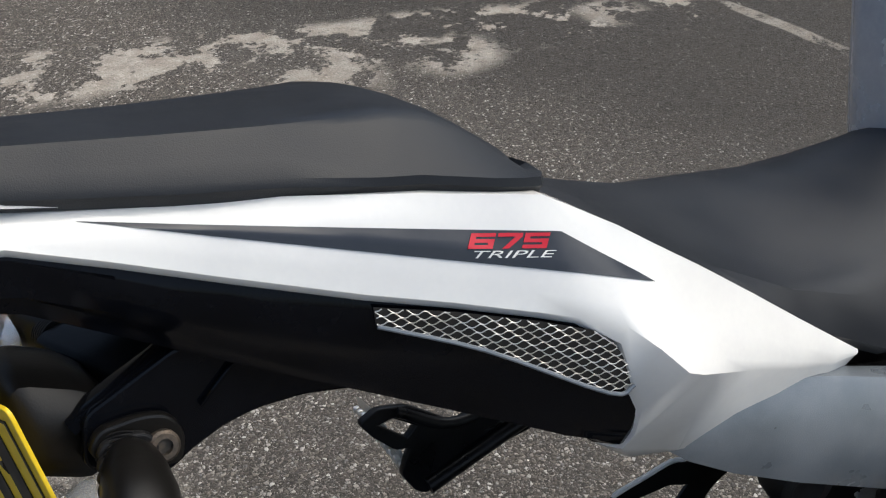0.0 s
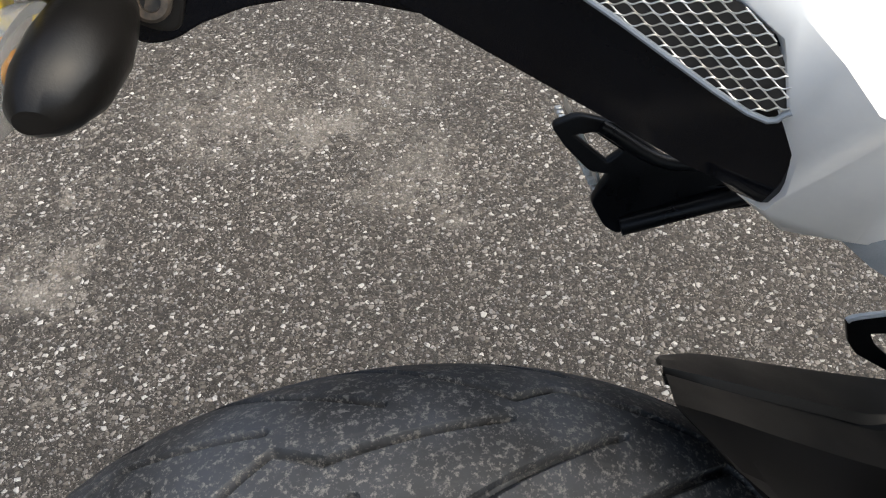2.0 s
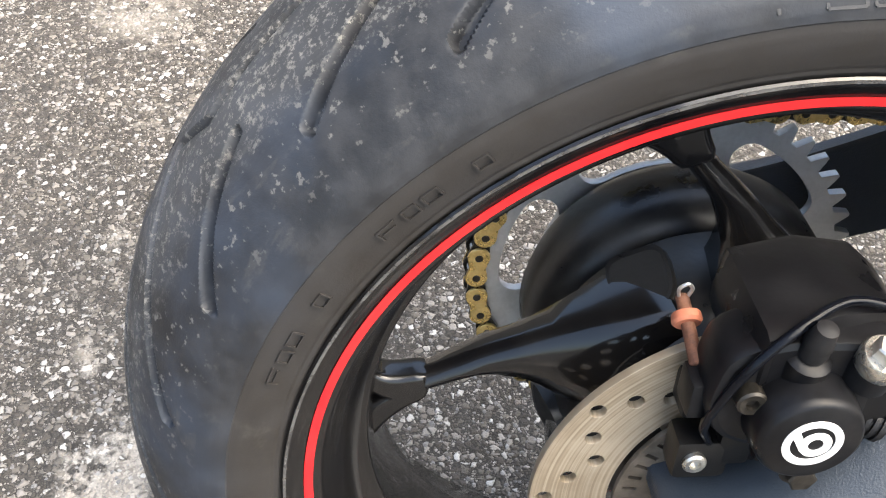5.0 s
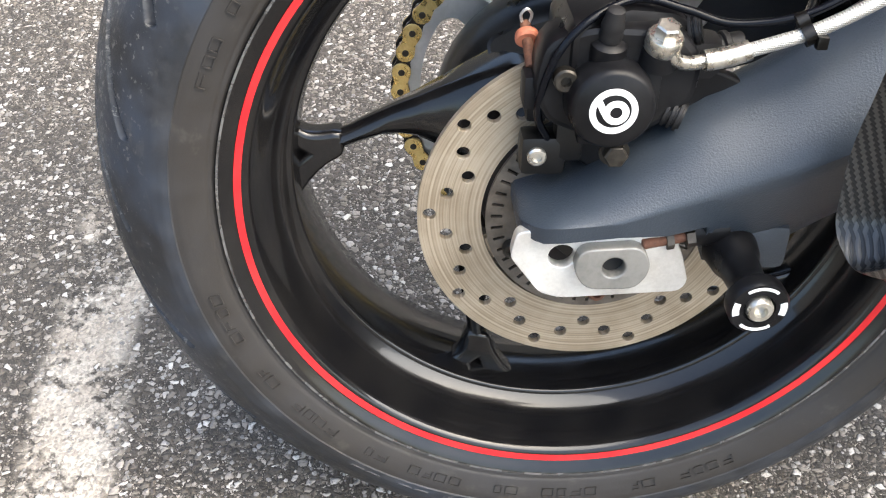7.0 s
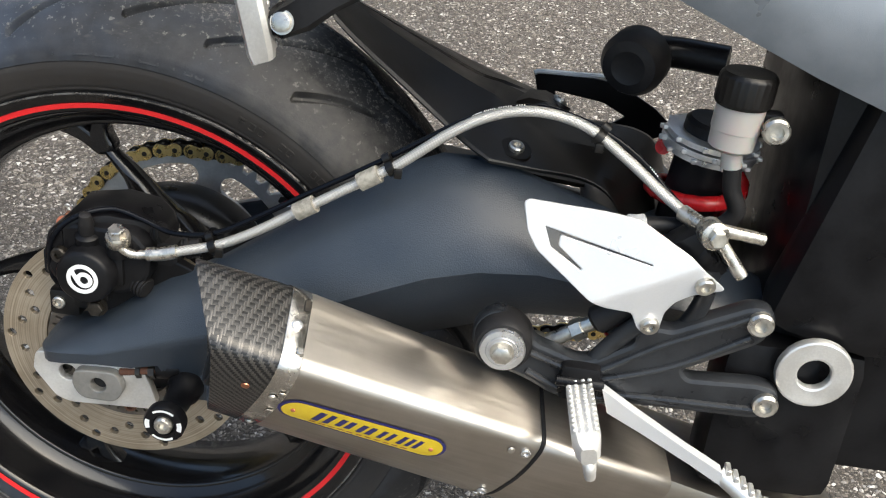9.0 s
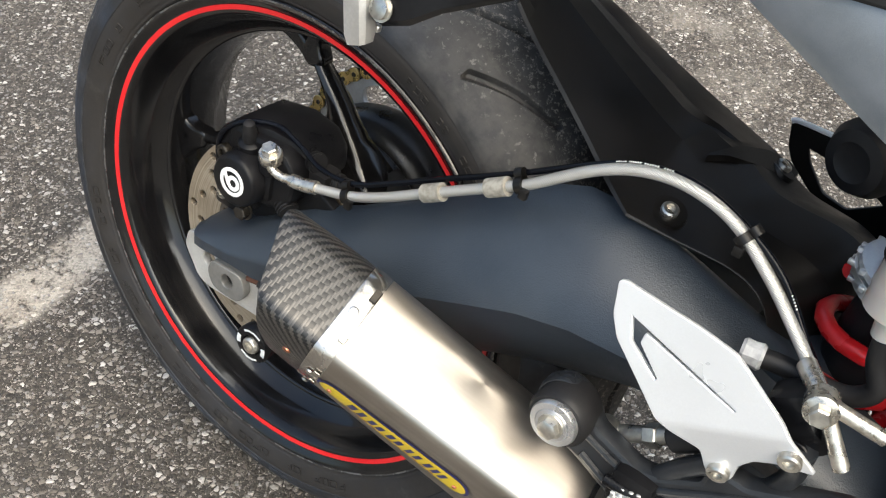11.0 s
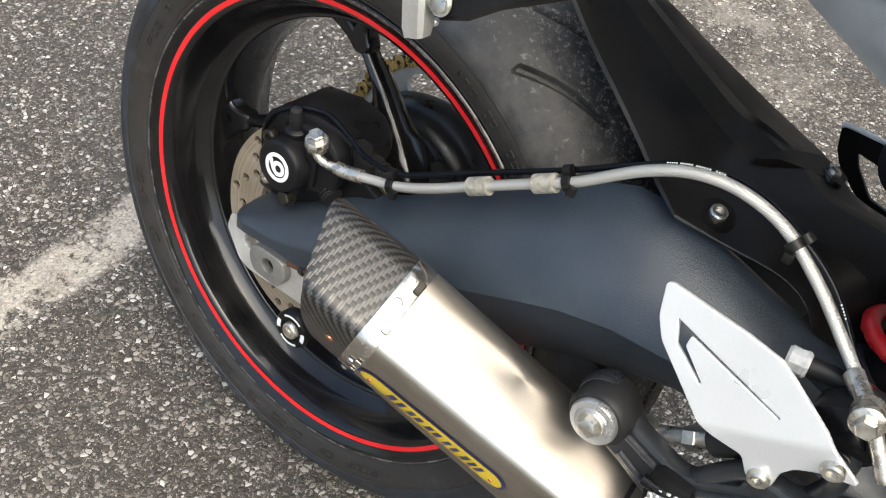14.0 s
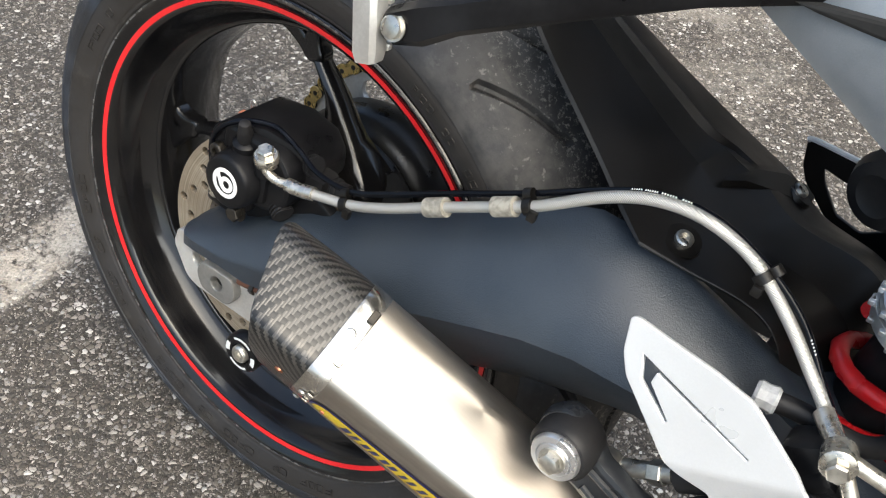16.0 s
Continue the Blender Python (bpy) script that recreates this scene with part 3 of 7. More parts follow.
# tyre: a fine skin, with the grooves cut into it
GROOVES_R = [
    [(107.6, -0.0737), (101.2, -0.0575), (94.8, -0.0438)],
    [(89.0, -0.0643), (83.3, -0.0496), (76.3, -0.0315), (67.6, -0.0095)],
    [(123.1, -0.0700), (115.9, -0.0515), (109.0, -0.0322), (102.0, -0.0105), (97.2, -0.0230), (91.0, -0.0165), (79.2, -0.0050)],
]
PERIOD = 47.5
TYRE_R, CROWN = 0.3173, 0.0980


def tyre_profile():
    pts = []
    for k in range(61):
        y = -0.080 + 0.160 * k / 60
        pts.append((TYRE_R - (CROWN - math.sqrt(CROWN ** 2 - y * y)), y))
    wall = [(0.2690, 0.0845), (0.2630, 0.0862), (0.2590, 0.0864), (0.2582, 0.0856), (0.2540, 0.0858), (0.2480, 0.0848), (0.2420, 0.0830), (0.2380, 0.0815), (0.2366, 0.0804), (0.2345, 0.0800), (0.2322, 0.0780), (0.2290, 0.0745)]
    return [(r, -y) for r, y in wall[::-1]] + pts + wall


def tyre_mesh():
    prof = tyre_profile()
    # finer steps along the profile over the tread
    prof2 = []
    for a, b in zip(prof, prof[1:]):
        prof2 += [(a[0] + (b[0] - a[0]) * t, a[1] + (b[1] - a[1]) * t) for t in (0, 1 / 3, 2 / 3)]
    prof2.append(prof[-1])
    pr = np.array(prof2)
    n, k = 2000, len(pr)
    th = np.arange(n) * 2 * math.pi / n
    rr = np.repeat(pr[None, :, 0], n, 0)
    yy = np.repeat(pr[None, :, 1], n, 0)
    cut = np.zeros((n, k))
    u0 = th[:, None] * 0.30
    for rep in range(-2, 5):
        for mirror in (1, -1):
            for g in GROOVES_R:
                q = [(radians(a - PERIOD * rep + (PERIOD / 2 if mirror < 0 else 0)) * 0.30, y * mirror) for a, y in g]
                for (ua, ya), (ub, yb) in zip(q, q[1:]):
                    du, dy = ub - ua, yb - ya
                    mid = (ua + ub) / 2
                    du0 = (u0 - mid + math.pi * 0.30) % (2 * math.pi * 0.30) - math.pi * 0.30 + mid - ua
                    t = np.clip((du0 * du + (yy - ya) * dy) / (du * du + dy * dy), 0, 1)
                    d = np.hypot(du0 - t * du, (yy - ya) - t * dy)
                    cut = np.maximum(cut, np.clip((0.0031 - d) / 0.0016, 0, 1))
    cut *= (np.abs(yy) < 0.0795)
    nr = -0.0065 * cut
    rr = rr + nr * np.sqrt(np.clip(1 - (yy / CROWN) ** 2, 0, 1))
    yo = yy - nr * yy / CROWN * -1
    v = np.stack([rr * np.cos(th)[:, None], yo, rr * np.sin(th)[:, None]], -1).reshape(-1, 3)
    i = np.arange(n)[:, None]
    j = np.arange(k - 1)[None]
    a = i * k + j
    b = ((i + 1) % n) * k + j
    f = np.stack([a, a + 1, b + 1, b], -1).reshape(-1, 4)
    me = bpy.data.meshes.new("tyre")
    me.from_pydata(v.tolist(), [], f.tolist())
    return me


tyre = part("tyre", tyre_mesh(), M_TYRE, wheel, "worn dusty sports tyre with slanting grooves")


def on_wall(angle, r, y=-0.0868):
    """A pose on the tyre's side wall: x runs along the tread, y outwards from the axle."""
    a = radians(angle)
    out = Vector((math.cos(a), 0, math.sin(a)))
    return frame_of(out * r + Vector((0, y, 0)), (math.sin(a), 0, -math.cos(a)), out)


def wall_marks(a0, a1, r, height, y, pattern, slope=0.0):
    """Moulded marks that cannot be read: plain raised outlines round the side wall, one object each."""
    a, k = a0, 0
    while a > a1:
        w = pattern[k % len(pattern)]
        if w > 0:
            bm = bmesh.new()
            t = 0.15 * height
            shape = ((0, height / 2, w, t), (0, -height / 2, w, t), (-w / 2, 0, t, height), (w / 2, 0, t, height)) if k % 3 else ((0, height / 2, w, t), (-w / 2, 0, t, height), (0, 0, w * 0.7, t))
            for dx, dy, sx, sy in shape:
                block(bm, (dx, dy, 0), (sx, sy, 0.0010), 0)
            bm.transform(on_wall(a - math.degrees(w / r / 2), r, y) @ Matrix.Rotation(slope, 4, "X"))
            part("moulded_mark", bm, M_TYRE, tyre, smooth=False)
        a -= math.degrees((abs(w) + 0.0035) / r)
        k += 1


wall_marks(100, 62, 0.2675, 0.0085, -0.0838, (0.0140, 0.0140, 0.0140, 0.0140, 0.0140, -0.006, 0.0055, 0.0055, 0.0055, -1.0), -0.55)
wall_marks(66, 20, 0.2470, 0.0060, -0.0851, (0.005, 0.005, 0.005, -0.008, 0.004, 0.004, -0.014), 0.2)
wall_marks(160, 118, 0.2470, 0.0055, -0.0851, (0.010, 0.007, 0.008, -0.01, 0.007, -0.03), 0.2)
wall_marks(300, 195, 0.2470, 0.0065, -0.0851, (0.008, 0.008, 0.006, 0.008, -0.012, 0.009, 0.005, -0.02), 0.2)
wall_marks(285, 235, 0.2665, 0.0085, -0.0841, (0.010, 0.010, 0.010, -0.01, 0.010, 0.010), -0.55)

# ---- rear brake disc ----
DISC_Y = -0.082
holes = [circle(0, 0, 0.0715, 96)]
for i in range(40):
    r = (0.1030, 0.0935, 0.0840, 0.0935)[i % 4]
    a = radians(9 * i)
    holes.append(circle(r * math.cos(a), r * math.sin(a), 0.0045, 14))
disc = part("brake_disc", plate(circle(0, 0, 0.110, 128), holes, 0.005, 0.0004, side_at(DISC_Y)), M_DISC, bike, "brown-stained drilled steel brake disc")
slots = [circle(0, 0, 0.050, 64)]
for i in range(48):
    a = 2 * math.pi * i / 48
    c, s = math.cos(a), math.sin(a)
    slots.append([(r * c - t * s, r * s + t * c) for r, t in ((0.058, -0.0013), (0.0655, -0.0013), (0.0655, 0.0013), (0.058, 0.0013))])
part("sensor_ring", plate(circle(0, 0, 0.0685, 96), slots, 0.003, 0.0002, side_at(DISC_Y - 0.004)), surface("dusty_ring_steel", (0.085, 0.072, 0.058), (0.15, 0.125, 0.10), 0.5, metal=0.4, blotch=80), disc, "slotted brown-dusted sensor ring")
for i in range(5):
    a = radians(SPOKES[i] + 22)
    m = side_at(DISC_Y + 0.003) @ Matrix.Rotation(a, 4, "Z")
    part("disc_arm", plate(rounded([(0.03, -0.014), (0.074, -0.007), (0.074, 0.007), (0.03, 0.014)], 0.003), (), 0.005, 0.0005, m), M_DISC, disc)
    p = Vector((0.056 * math.cos(a), DISC_Y - 0.006, 0.056 * math.sin(a)))
    hexbolt("disc_bolt", p, (0, -1, 0), 0.0058, 0.006, M_RUST if i % 2 else M_DARKSTEEL, disc)

# ---- sprocket and chain on the far side ----
CH_Y, PITCH, TEETH = 0.100, 0.015875, 47
PR = PITCH / 2 / math.sin(math.pi / TEETH)
teeth = []
for k in range(TEETH):
    for f, r in ((0.0, -0.0052), (0.18, -0.0050), (0.36, 0.0015), (0.46, 0.0046), (0.54, 0.0046), (0.64, 0.0015), (0.82, -0.0050)):
        a = 2 * math.pi * (k + f) / TEETH
        teeth.append(((PR + r) * math.cos(a), (PR + r) * math.sin(a)))
cuts = [circle(0, 0, 0.05, 40)]
for k in range(6):
    # long windows with round ends between six arms
    a0 = radians(130 - 60 * k)
    mid, half, ease = 0.0920, 0.0120, radians(7)
    win = []
    for r, f0, f1, c in ((mid + half, a0 - ease, a0 - radians(45) + ease, a0 - radians(45) + ease), (mid - half, a0 - radians(45) + ease, a0 - ease, a0 - ease)):
        win += [(r * math.cos(f0 + (f1 - f0) * q / 12), r * math.sin(f0 + (f1 - f0) * q / 12)) for q in range(13)]
        o, sgn = Vector((mid * math.cos(c), mid * math.sin(c))), 1 if r > mid else -1
        rad, tan = Vector((math.cos(c), math.sin(c))), Vector((math.sin(c), -math.cos(c)))
        win += [tuple(o + rad * half * sgn * math.cos(math.pi * q / 8) + tan * half * sgn * math.sin(math.pi * q / 8)) for q in range(1, 8)]
    cuts.append(win)
part("sprocket", plate(teeth, cuts, 0.006, 0.0004, side_at(CH_Y)), M_SPROCKET, bike, "grey steel rear sprocket")

chain = part("drive_chain", tube(bmesh.new(), [(0.57 - 0.001 * k, CH_Y, 0.062) for k in range(3)], 0.004), M_DARKSTEEL, bike, "gold-plated drive chain with oily rollers")


def link_outline(waist):
    pts = []
    for c, s0 in ((PITCH / 2, -1), (-PITCH / 2, 1)):
        for k in range(9):
            a = s0 * math.pi / 2 + math.pi * k / 8
            pts.append((c + 0.0068 * math.cos(a), 0.0068 * math.sin(a)))
        pts.append((0, waist * -s0))
    return pts


link_meshes = {}
for kind, dy in (("outer", 0.0085), ("inner", 0.0060)):
    me = plate(link_outline(0.0048), (), 0.0022, 0.0004)
    b2 = bmesh.new()
    for sgn in (-1, 1):
        tmp = me.copy()
        tmp.transform(Matrix.Translation((0, 0, sgn * dy)))
        b2.from_mesh(tmp)
    lm = bpy.data.meshes.new(kind + "_link")
    b2.to_mesh(lm)
    b2.free()
    lm.materials.append(M_GOLD if kind == "outer" else M_DARKSTEEL)
    link_meshes[kind] = lm
bm = bmesh.new()
for sx in (-PITCH / 2, PITCH / 2):
    rod(bm, (sx, 0, -0.0104), (sx, 0, 0.0104), 0.0026, 10, 0.0004)
    rod(bm, (sx, 0, -0.0052), (sx, 0, 0.0052), 0.0050, 12, 0.0004)
pins = bpy.data.meshes.new("pin")
bm.to_mesh(pins)
bm.free()
pins.materials.append(M_DARKSTEEL)

# the chain's line: round the rear sprocket, to the front sprocket and back
FS, FR = Vector((0.575, 0.065)), 0.041
dvec = FS
gamma = math.atan2(dvec.y, dvec.x)
beta = math.acos((PR - FR) / dvec.length)
a_top, a_bot = gamma + beta, gamma - beta
line2 = []
top0 = Vector((PR * math.cos(a_top), PR * math.sin(a_top)))
top1 = FS + Vector((FR * math.cos(a_top), FR * math.sin(a_top)))
bot0 = Vector((PR * math.cos(a_bot), PR * math.sin(a_bot)))
bot1 = FS + Vector((FR * math.cos(a_bot), FR * math.sin(a_bot)))
n_arc = int(round((2 * math.pi - (a_top - a_bot)) / (2 * math.pi / TEETH)))
step = 2 * math.pi / TEETH
pts2 = []
k = 0
d = (top1 - top0).normalized()
count = int((top1 - top0).length / PITCH)
for k in range(count, 0, -1):
    pts2.append(top0 + d * PITCH * k)
for k in range(n_arc + 1):
    a = a_top + step * k
    pts2.append(Vector((PR * math.cos(a), PR * math.sin(a))))
last = pts2[-1]
d = (bot1 - bot0).normalized()
for k in range(1, count):
    pts2.append(last + d * PITCH * k + Vector((0, -0.010 * math.sin(math.pi * k / count))))
for k, (p, q) in enumerate(zip(pts2, pts2[1:])):
    mid, dv = (p + q) / 2, q - p
    m = Matrix.Translation((mid.x, CH_Y, mid.y)) @ SIDE @ Matrix.Rotation(math.atan2(dv.y, dv.x), 4, "Z")
    lk = part("chain_link", link_meshes["outer" if k % 2 else "inner"], M_GOLD, chain, m=m)
    if k % 2:
        part("chain_pin", pins, M_DARKSTEEL, chain, m=m)

guard = loft([[(x, 0.088, z + 0.008), (x, 0.122, z + 0.006), (x, 0.125, z - 0.010), (x, 0.122, z - 0.010), (x, 0.119, z + 0.003), (x, 0.088, z + 0.005)] for x, z in ((-0.085, 0.142), (-0.02, 0.146), (0.10, 0.146), (0.25, 0.142), (0.40, 0.130))])
part("chain_guard", guard, M_PLASTIC, bike, "black plastic chain guard")

# ---- swingarm ----
ARM = [  # x, z top, z crease, z bottom, y of the crease, y at the top, y at the bottom
    (-0.0540, 0.0240, 0.0225, 0.0150, -0.1230, -0.114, -0.1225),
    (-0.0525, 0.0265, 0.0240, 0.0155, -0.1300, -0.114, -0.1295),
    (-0.0460, 0.0290, 0.0260, 0.0160, -0.1400, -0.114, -0.1395),
    (-0.0410, 0.0305, 0.0275, 0.0165, -0.1445, -0.114, -0.1440),
    (-0.030, 0.0345, 0.0285, 0.0175, -0.1465, -0.114, -0.1455),
    (0.000, 0.052, 0.0320, 0.0205, -0.147, -0.111, -0.1460),
    (0.028, 0.074, 0.042, 0.0200, -0.147, -0.108, -0.1455),
    (0.050, 0.089, 0.048, 0.0230, -0.146, -0.106, -0.142),
    (0.060, 0.094, 0.051, -0.014, -0.146, -0.105, -0.124),
    (0.090, 0.111, 0.060, -0.014, -0.146, -0.103, -0.118),
    (0.130, 0.139, 0.080, 0.000, -0.146, -0.101, -0.106),
    (0.180, 0.176, 0.104, 0.022, -0.147, -0.099, -0.098),
    (0.230, 0.208, 0.128, 0.044, -0.148, -0.097, -0.094),
    (0.262, 0.222, 0.143, 0.058, -0.149, -0.096, -0.092),
    (0.300, 0.223, 0.154, 0.072, -0.149, -0.095, -0.092),
    (0.345, 0.208, 0.158, 0.090, -0.148, -0.094, -0.094),
    (0.400, 0.190, 0.152, 0.096, -0.146, -0.094, -0.098),
    (0.460, 0.172, 0.140, 0.090, -0.142, -0.095, -0.100),
    (0.520, 0.150, 0.125, 0.085, -0.138, -0.096, -0.102),
]


def arm_ring(x, zt, zc, zb, yc, yt, yb, flip=1):
    h = (zt - zb)
    inner = max(yt + 0.030, -0.082)
    pts = [(inner, zt - 0.10 * h), (yt + 0.010, zt - 0.005 * h), (yt, zt - 0.02 * h), (yt - 0.30 * (yt - yc), zt - 0.12 * h), (yt - 0.75 * (yt - yc), zc + 0.45 * (zt - zc)), (yc + 0.0015, zc + 0.10 * (zt - zc)), (yc, zc), (yc + 0.10 * (yb - yc), zc - 0.12 * (zc - zb)), (yc + 0.6 * (yb - yc), zc - 0.65 * (zc - zb)), (yb, zb + 0.05 * h), (yb + 0.008, zb), (inner, zb + 0.08 * h)]
    return [(x, flip * y, z) for y, z in pts]


arm_bm = loft([arm_ring(*s) for s in ARM])
arm = part("swingarm", arm_bm, M_ARM, bike, "slate-grey satin swingarm")
# cross member and the far arm
bm = bmesh.new()
tube(bm, [(0.43, -0.11, 0.135), (0.43, 0.0, 0.130), (0.43, 0.12, 0.125)], 0.045, 20)
part("cross_member", bm, M_ARM, arm)
left = [(x, zt * 0.55 + 0.01, zc * 0.55 + 0.01, zb * 0.6, -0.152, -0.130, -0.132) for x, zt, zc, zb, *_ in ARM]
part("far_arm", loft([[(p[0], p[1] if abs(p[1]) > 0.12 else 0.124, p[2]) for p in arm_ring(*s, flip=-1)] for s in left]), M_ARM, arm)

# axle adjuster: a milled plate with the axle nut and a rusty adjusting bolt
adj_out = rounded([(-0.055, 0.020), (-0.058, 0.004), (-0.040, -0.021), (-0.028, -0.025), (0.042, -0.021), (0.046, -0.015), (0.040, 0.004), (0.034, 0.018), (-0.03, 0.021)], 0.004, 3)
adj = part("axle_adjuster", plate(adj_out, [circle(-0.029, 0.004, 0.0085, 20)], 0.008, 0.0008, side_at(-0.133)), M_ALUCAST, bike, "bright milled aluminium axle adjuster")
nut = part("axle_nut", plate(rounded([(-0.019, 0.012), (-0.022, 0.0), (-0.015, -0.013), (0.014, -0.013), (0.021, 0.0), (0.015, 0.014)], 0.007, 4), [circle(0, 0.001, 0.0078, 24)], 0.009, 0.0012, side_at(-0.1405)), surface("dull_grey_steel", (0.20, 0.20, 0.19), (0.30, 0.29, 0.27), 0.45, metal=0.6), adj, "dull grey axle nut")
# the axle's end, coloured as the shade down the nut's hole
bm = bmesh.new()
turned(bm, [(0, 0.0076), (0.0096, 0.0076)], (0, -0.128, 0.001), (0, -1, 0), 20)
part("axle_end", bm, M_CAVITY_SHADE, adj)
bm = bmesh.new()
rod(bm, (0.016, -0.137, 0.012), (0.050, -0.134, 0.017), 0.0034, 12)
part("adjuster_bolt", bm, M_RUST, adj, "rusty adjuster bolt")
bm = bmesh.new()
turned(bm, [(0, 0.0058), (0.005, 0.0058)], (0.041, -0.136, 0.015), (1, 0.05, 0.15), 6)
turned(bm, [(0, 0.0055), (0.004, 0.0055)], (0.030, -0.136, 0.0135), (1, 0.05, 0.15), 6)
part("lock_nut", bm, M_DARKSTEEL, adj)
bm = bmesh.new()
turned(bm, [(0, 0.010), (0.012, 0.011), (0.020, 0.010)], (0.046, -0.128, 0.016), (1, 0.05, 0.15), 24)
part("bolt_boss", bm, M_SATIN, adj)

# paddock-stand spool
SP = Vector((0.0705, 0, 0.0035))
spool = part("stand_spool", turned(bmesh.new(), [(0, 0.016), (0.014, 0.014), (0.018, 0.0115), (0.038, 0.0105), (0.046, 0.0125), (0.050, 0.0165), (0.058, 0.0168), (0.060, 0.0155), (0.060, 0.009), (0.057, 0.0085)], SP + Vector((0, -0.128, 0)), (0, -1, 0), 36), M_SATIN, bike, "black stand spool with a white printed ring")
hexbolt("spool_bolt", SP + Vector((0, -0.184, 0)), (0, -1, 0), 0.0075, 0.007, M_STEEL, spool, "zinc socket bolt")
for a0, a1, seg in ((-0.30, 0.30, 5), (math.pi - 0.30, math.pi + 0.30, 5), (0.9, 2.2, 10), (4.0, 5.3, 10)):
    r0, r1 = (0.0112, 0.0148) if seg == 5 else (0.0126, 0.0142)
    out = [(r1 * math.cos(a0 + (a1 - a0) * k / seg), r1 * math.sin(a0 + (a1 - a0) * k / seg)) for k in range(seg + 1)] + [(r0 * math.cos(a1 - (a1 - a0) * k / seg), r0 * math.sin(a1 - (a1 - a0) * k / seg)) for k in range(seg + 1)]
    part("printed_mark", plate(out, (), 0.0004, 0.0001, Matrix.Translation(SP + Vector((0, -0.1883, 0))) @ SIDE), M_WHITEINK, spool, smooth=False)
bm = bmesh.new()
block(bm, (0.085, -0.120, 0.004), (0.040, 0.024, 0.030), 0.006)
part("spool_mount", bm, M_ARM, arm)

# ---- brake caliper ----
cal_out = rounded([(-0.046, 0.100), (-0.042, 0.124), (-0.022, 0.132), (0.024, 0.130), (0.036, 0.116), (0.034, 0.094), (0.016, 0.080), (-0.020, 0.076), (-0.040, 0.084)], 0.007, 3)
caliper = part("brake_caliper", plate(cal_out, (), 0.030, 0.004, side_at(-0.106)), M_SATIN, bike, "black two-piston rear brake caliper")
bm = bmesh.new()
rings = []
for x, y0, y1, z0, z1 in ((-0.036, -0.118, -0.066, 0.112, 0.128), (-0.031, -0.122, -0.058, 0.108, 0.138), (0.000, -0.112, -0.054, 0.106, 0.142), (0.026, -0.106, -0.054, 0.104, 0.138), (0.038, -0.100, -0.056, 0.104, 0.128), (0.042, -0.096, -0.060, 0.106, 0.120)):
    rings.append([(x, a, b) for a, b in rounded([(y0, z0), (y1, z0), (y1, z1), (y0, z1)], 0.006, 2)])
grid_mesh(bm, rings)
part("caliper_bridge", bm, M_SATIN, caliper)
CAP = Vector((-0.0098, -0.120, 0.0965))
part("piston_housing", turned(bmesh.new(), [(0, 0.0240), (0.004, 0.0238), (0.0150, 0.0230), (0.0178, 0.0218), (0.0190, 0.0200), (0.0190, 0.0001)], CAP, (0, -1, 0), 40), M_SATIN, caliper)
EM = Matrix.Translation(CAP + Vector((0, -0.0192, 0))) @ SIDE @ Matrix.Rotation(radians(32), 4, "Z")
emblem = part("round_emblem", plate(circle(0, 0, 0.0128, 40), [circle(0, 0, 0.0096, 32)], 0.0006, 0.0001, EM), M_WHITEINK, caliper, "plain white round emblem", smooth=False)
part("emblem_stroke", plate(circle(0.0008, -0.0014, 0.0068, 28), [circle(0.0008, -0.0014, 0.0034, 20)], 0.0006, 0.0001, EM), M_WHITEINK, emblem, smooth=False)
part("emblem_stroke", plate([(-0.0062, -0.0010), (-0.0030, -0.0010), (-0.0020, 0.0115), (-0.0056, 0.0105)], (), 0.0006, 0.0001, EM @ Matrix.Translation((0, 0, 0.0001))), M_WHITEINK, emblem, smooth=False)
bm = bmesh.new()
block(bm, (0.044, -0.092, 0.108), (0.024, 0.024, 0.024), 0.006)
rod(bm, (0.052, -0.090, 0.110), (0.070, -0.088, 0.112), 0.008, 18)
rod(bm, (0.058, -0.0895, 0.1105), (0.062, -0.089, 0.1112), 0.0098, 18)
part("slide_boot", bm, M_RUBBER, caliper)
bm = bmesh.new()
prof = []
for k in range(4):
    prof += [(0.0035 * k, 0.0092), (0.0035 * k + 0.0018, 0.0092), (0.0035 * k + 0.0020, 0.0078), (0.0035 * k + 0.0033, 0.0078)]
turned(bm, prof, (0.030, -0.094, 0.1215), (0.9, -0.25, 0.30), 22)
part("ribbed_boot", bm, M_RUBBER, caliper)
bm = bmesh.new()
turned(bm, prof, (0.022, -0.112, 0.086), (0.85, -0.35, -0.25), 22)
part("ribbed_boot", bm, M_RUBBER, caliper)
bm = bmesh.new()
turned(bm, [(0, 0.0065), (0.006, 0.0065), (0.007, 0.0055), (0.007, 0.003), (0.004, 0.0028)], (-0.034, -0.121, 0.108), (0, -1, 0), 20)
part("pad_pin_plug", bm, M_DARKSTEEL, caliper)
bm = bmesh.new()
block(bm, (-0.010, -0.121, 0.076), (0.030, 0.010, 0.014), 0.004)
block(bm, (0.012, -0.119, 0.100), (0.012, 0.012, 0.030), 0.004)
part("casting_rib", bm, M_SATIN, caliper)
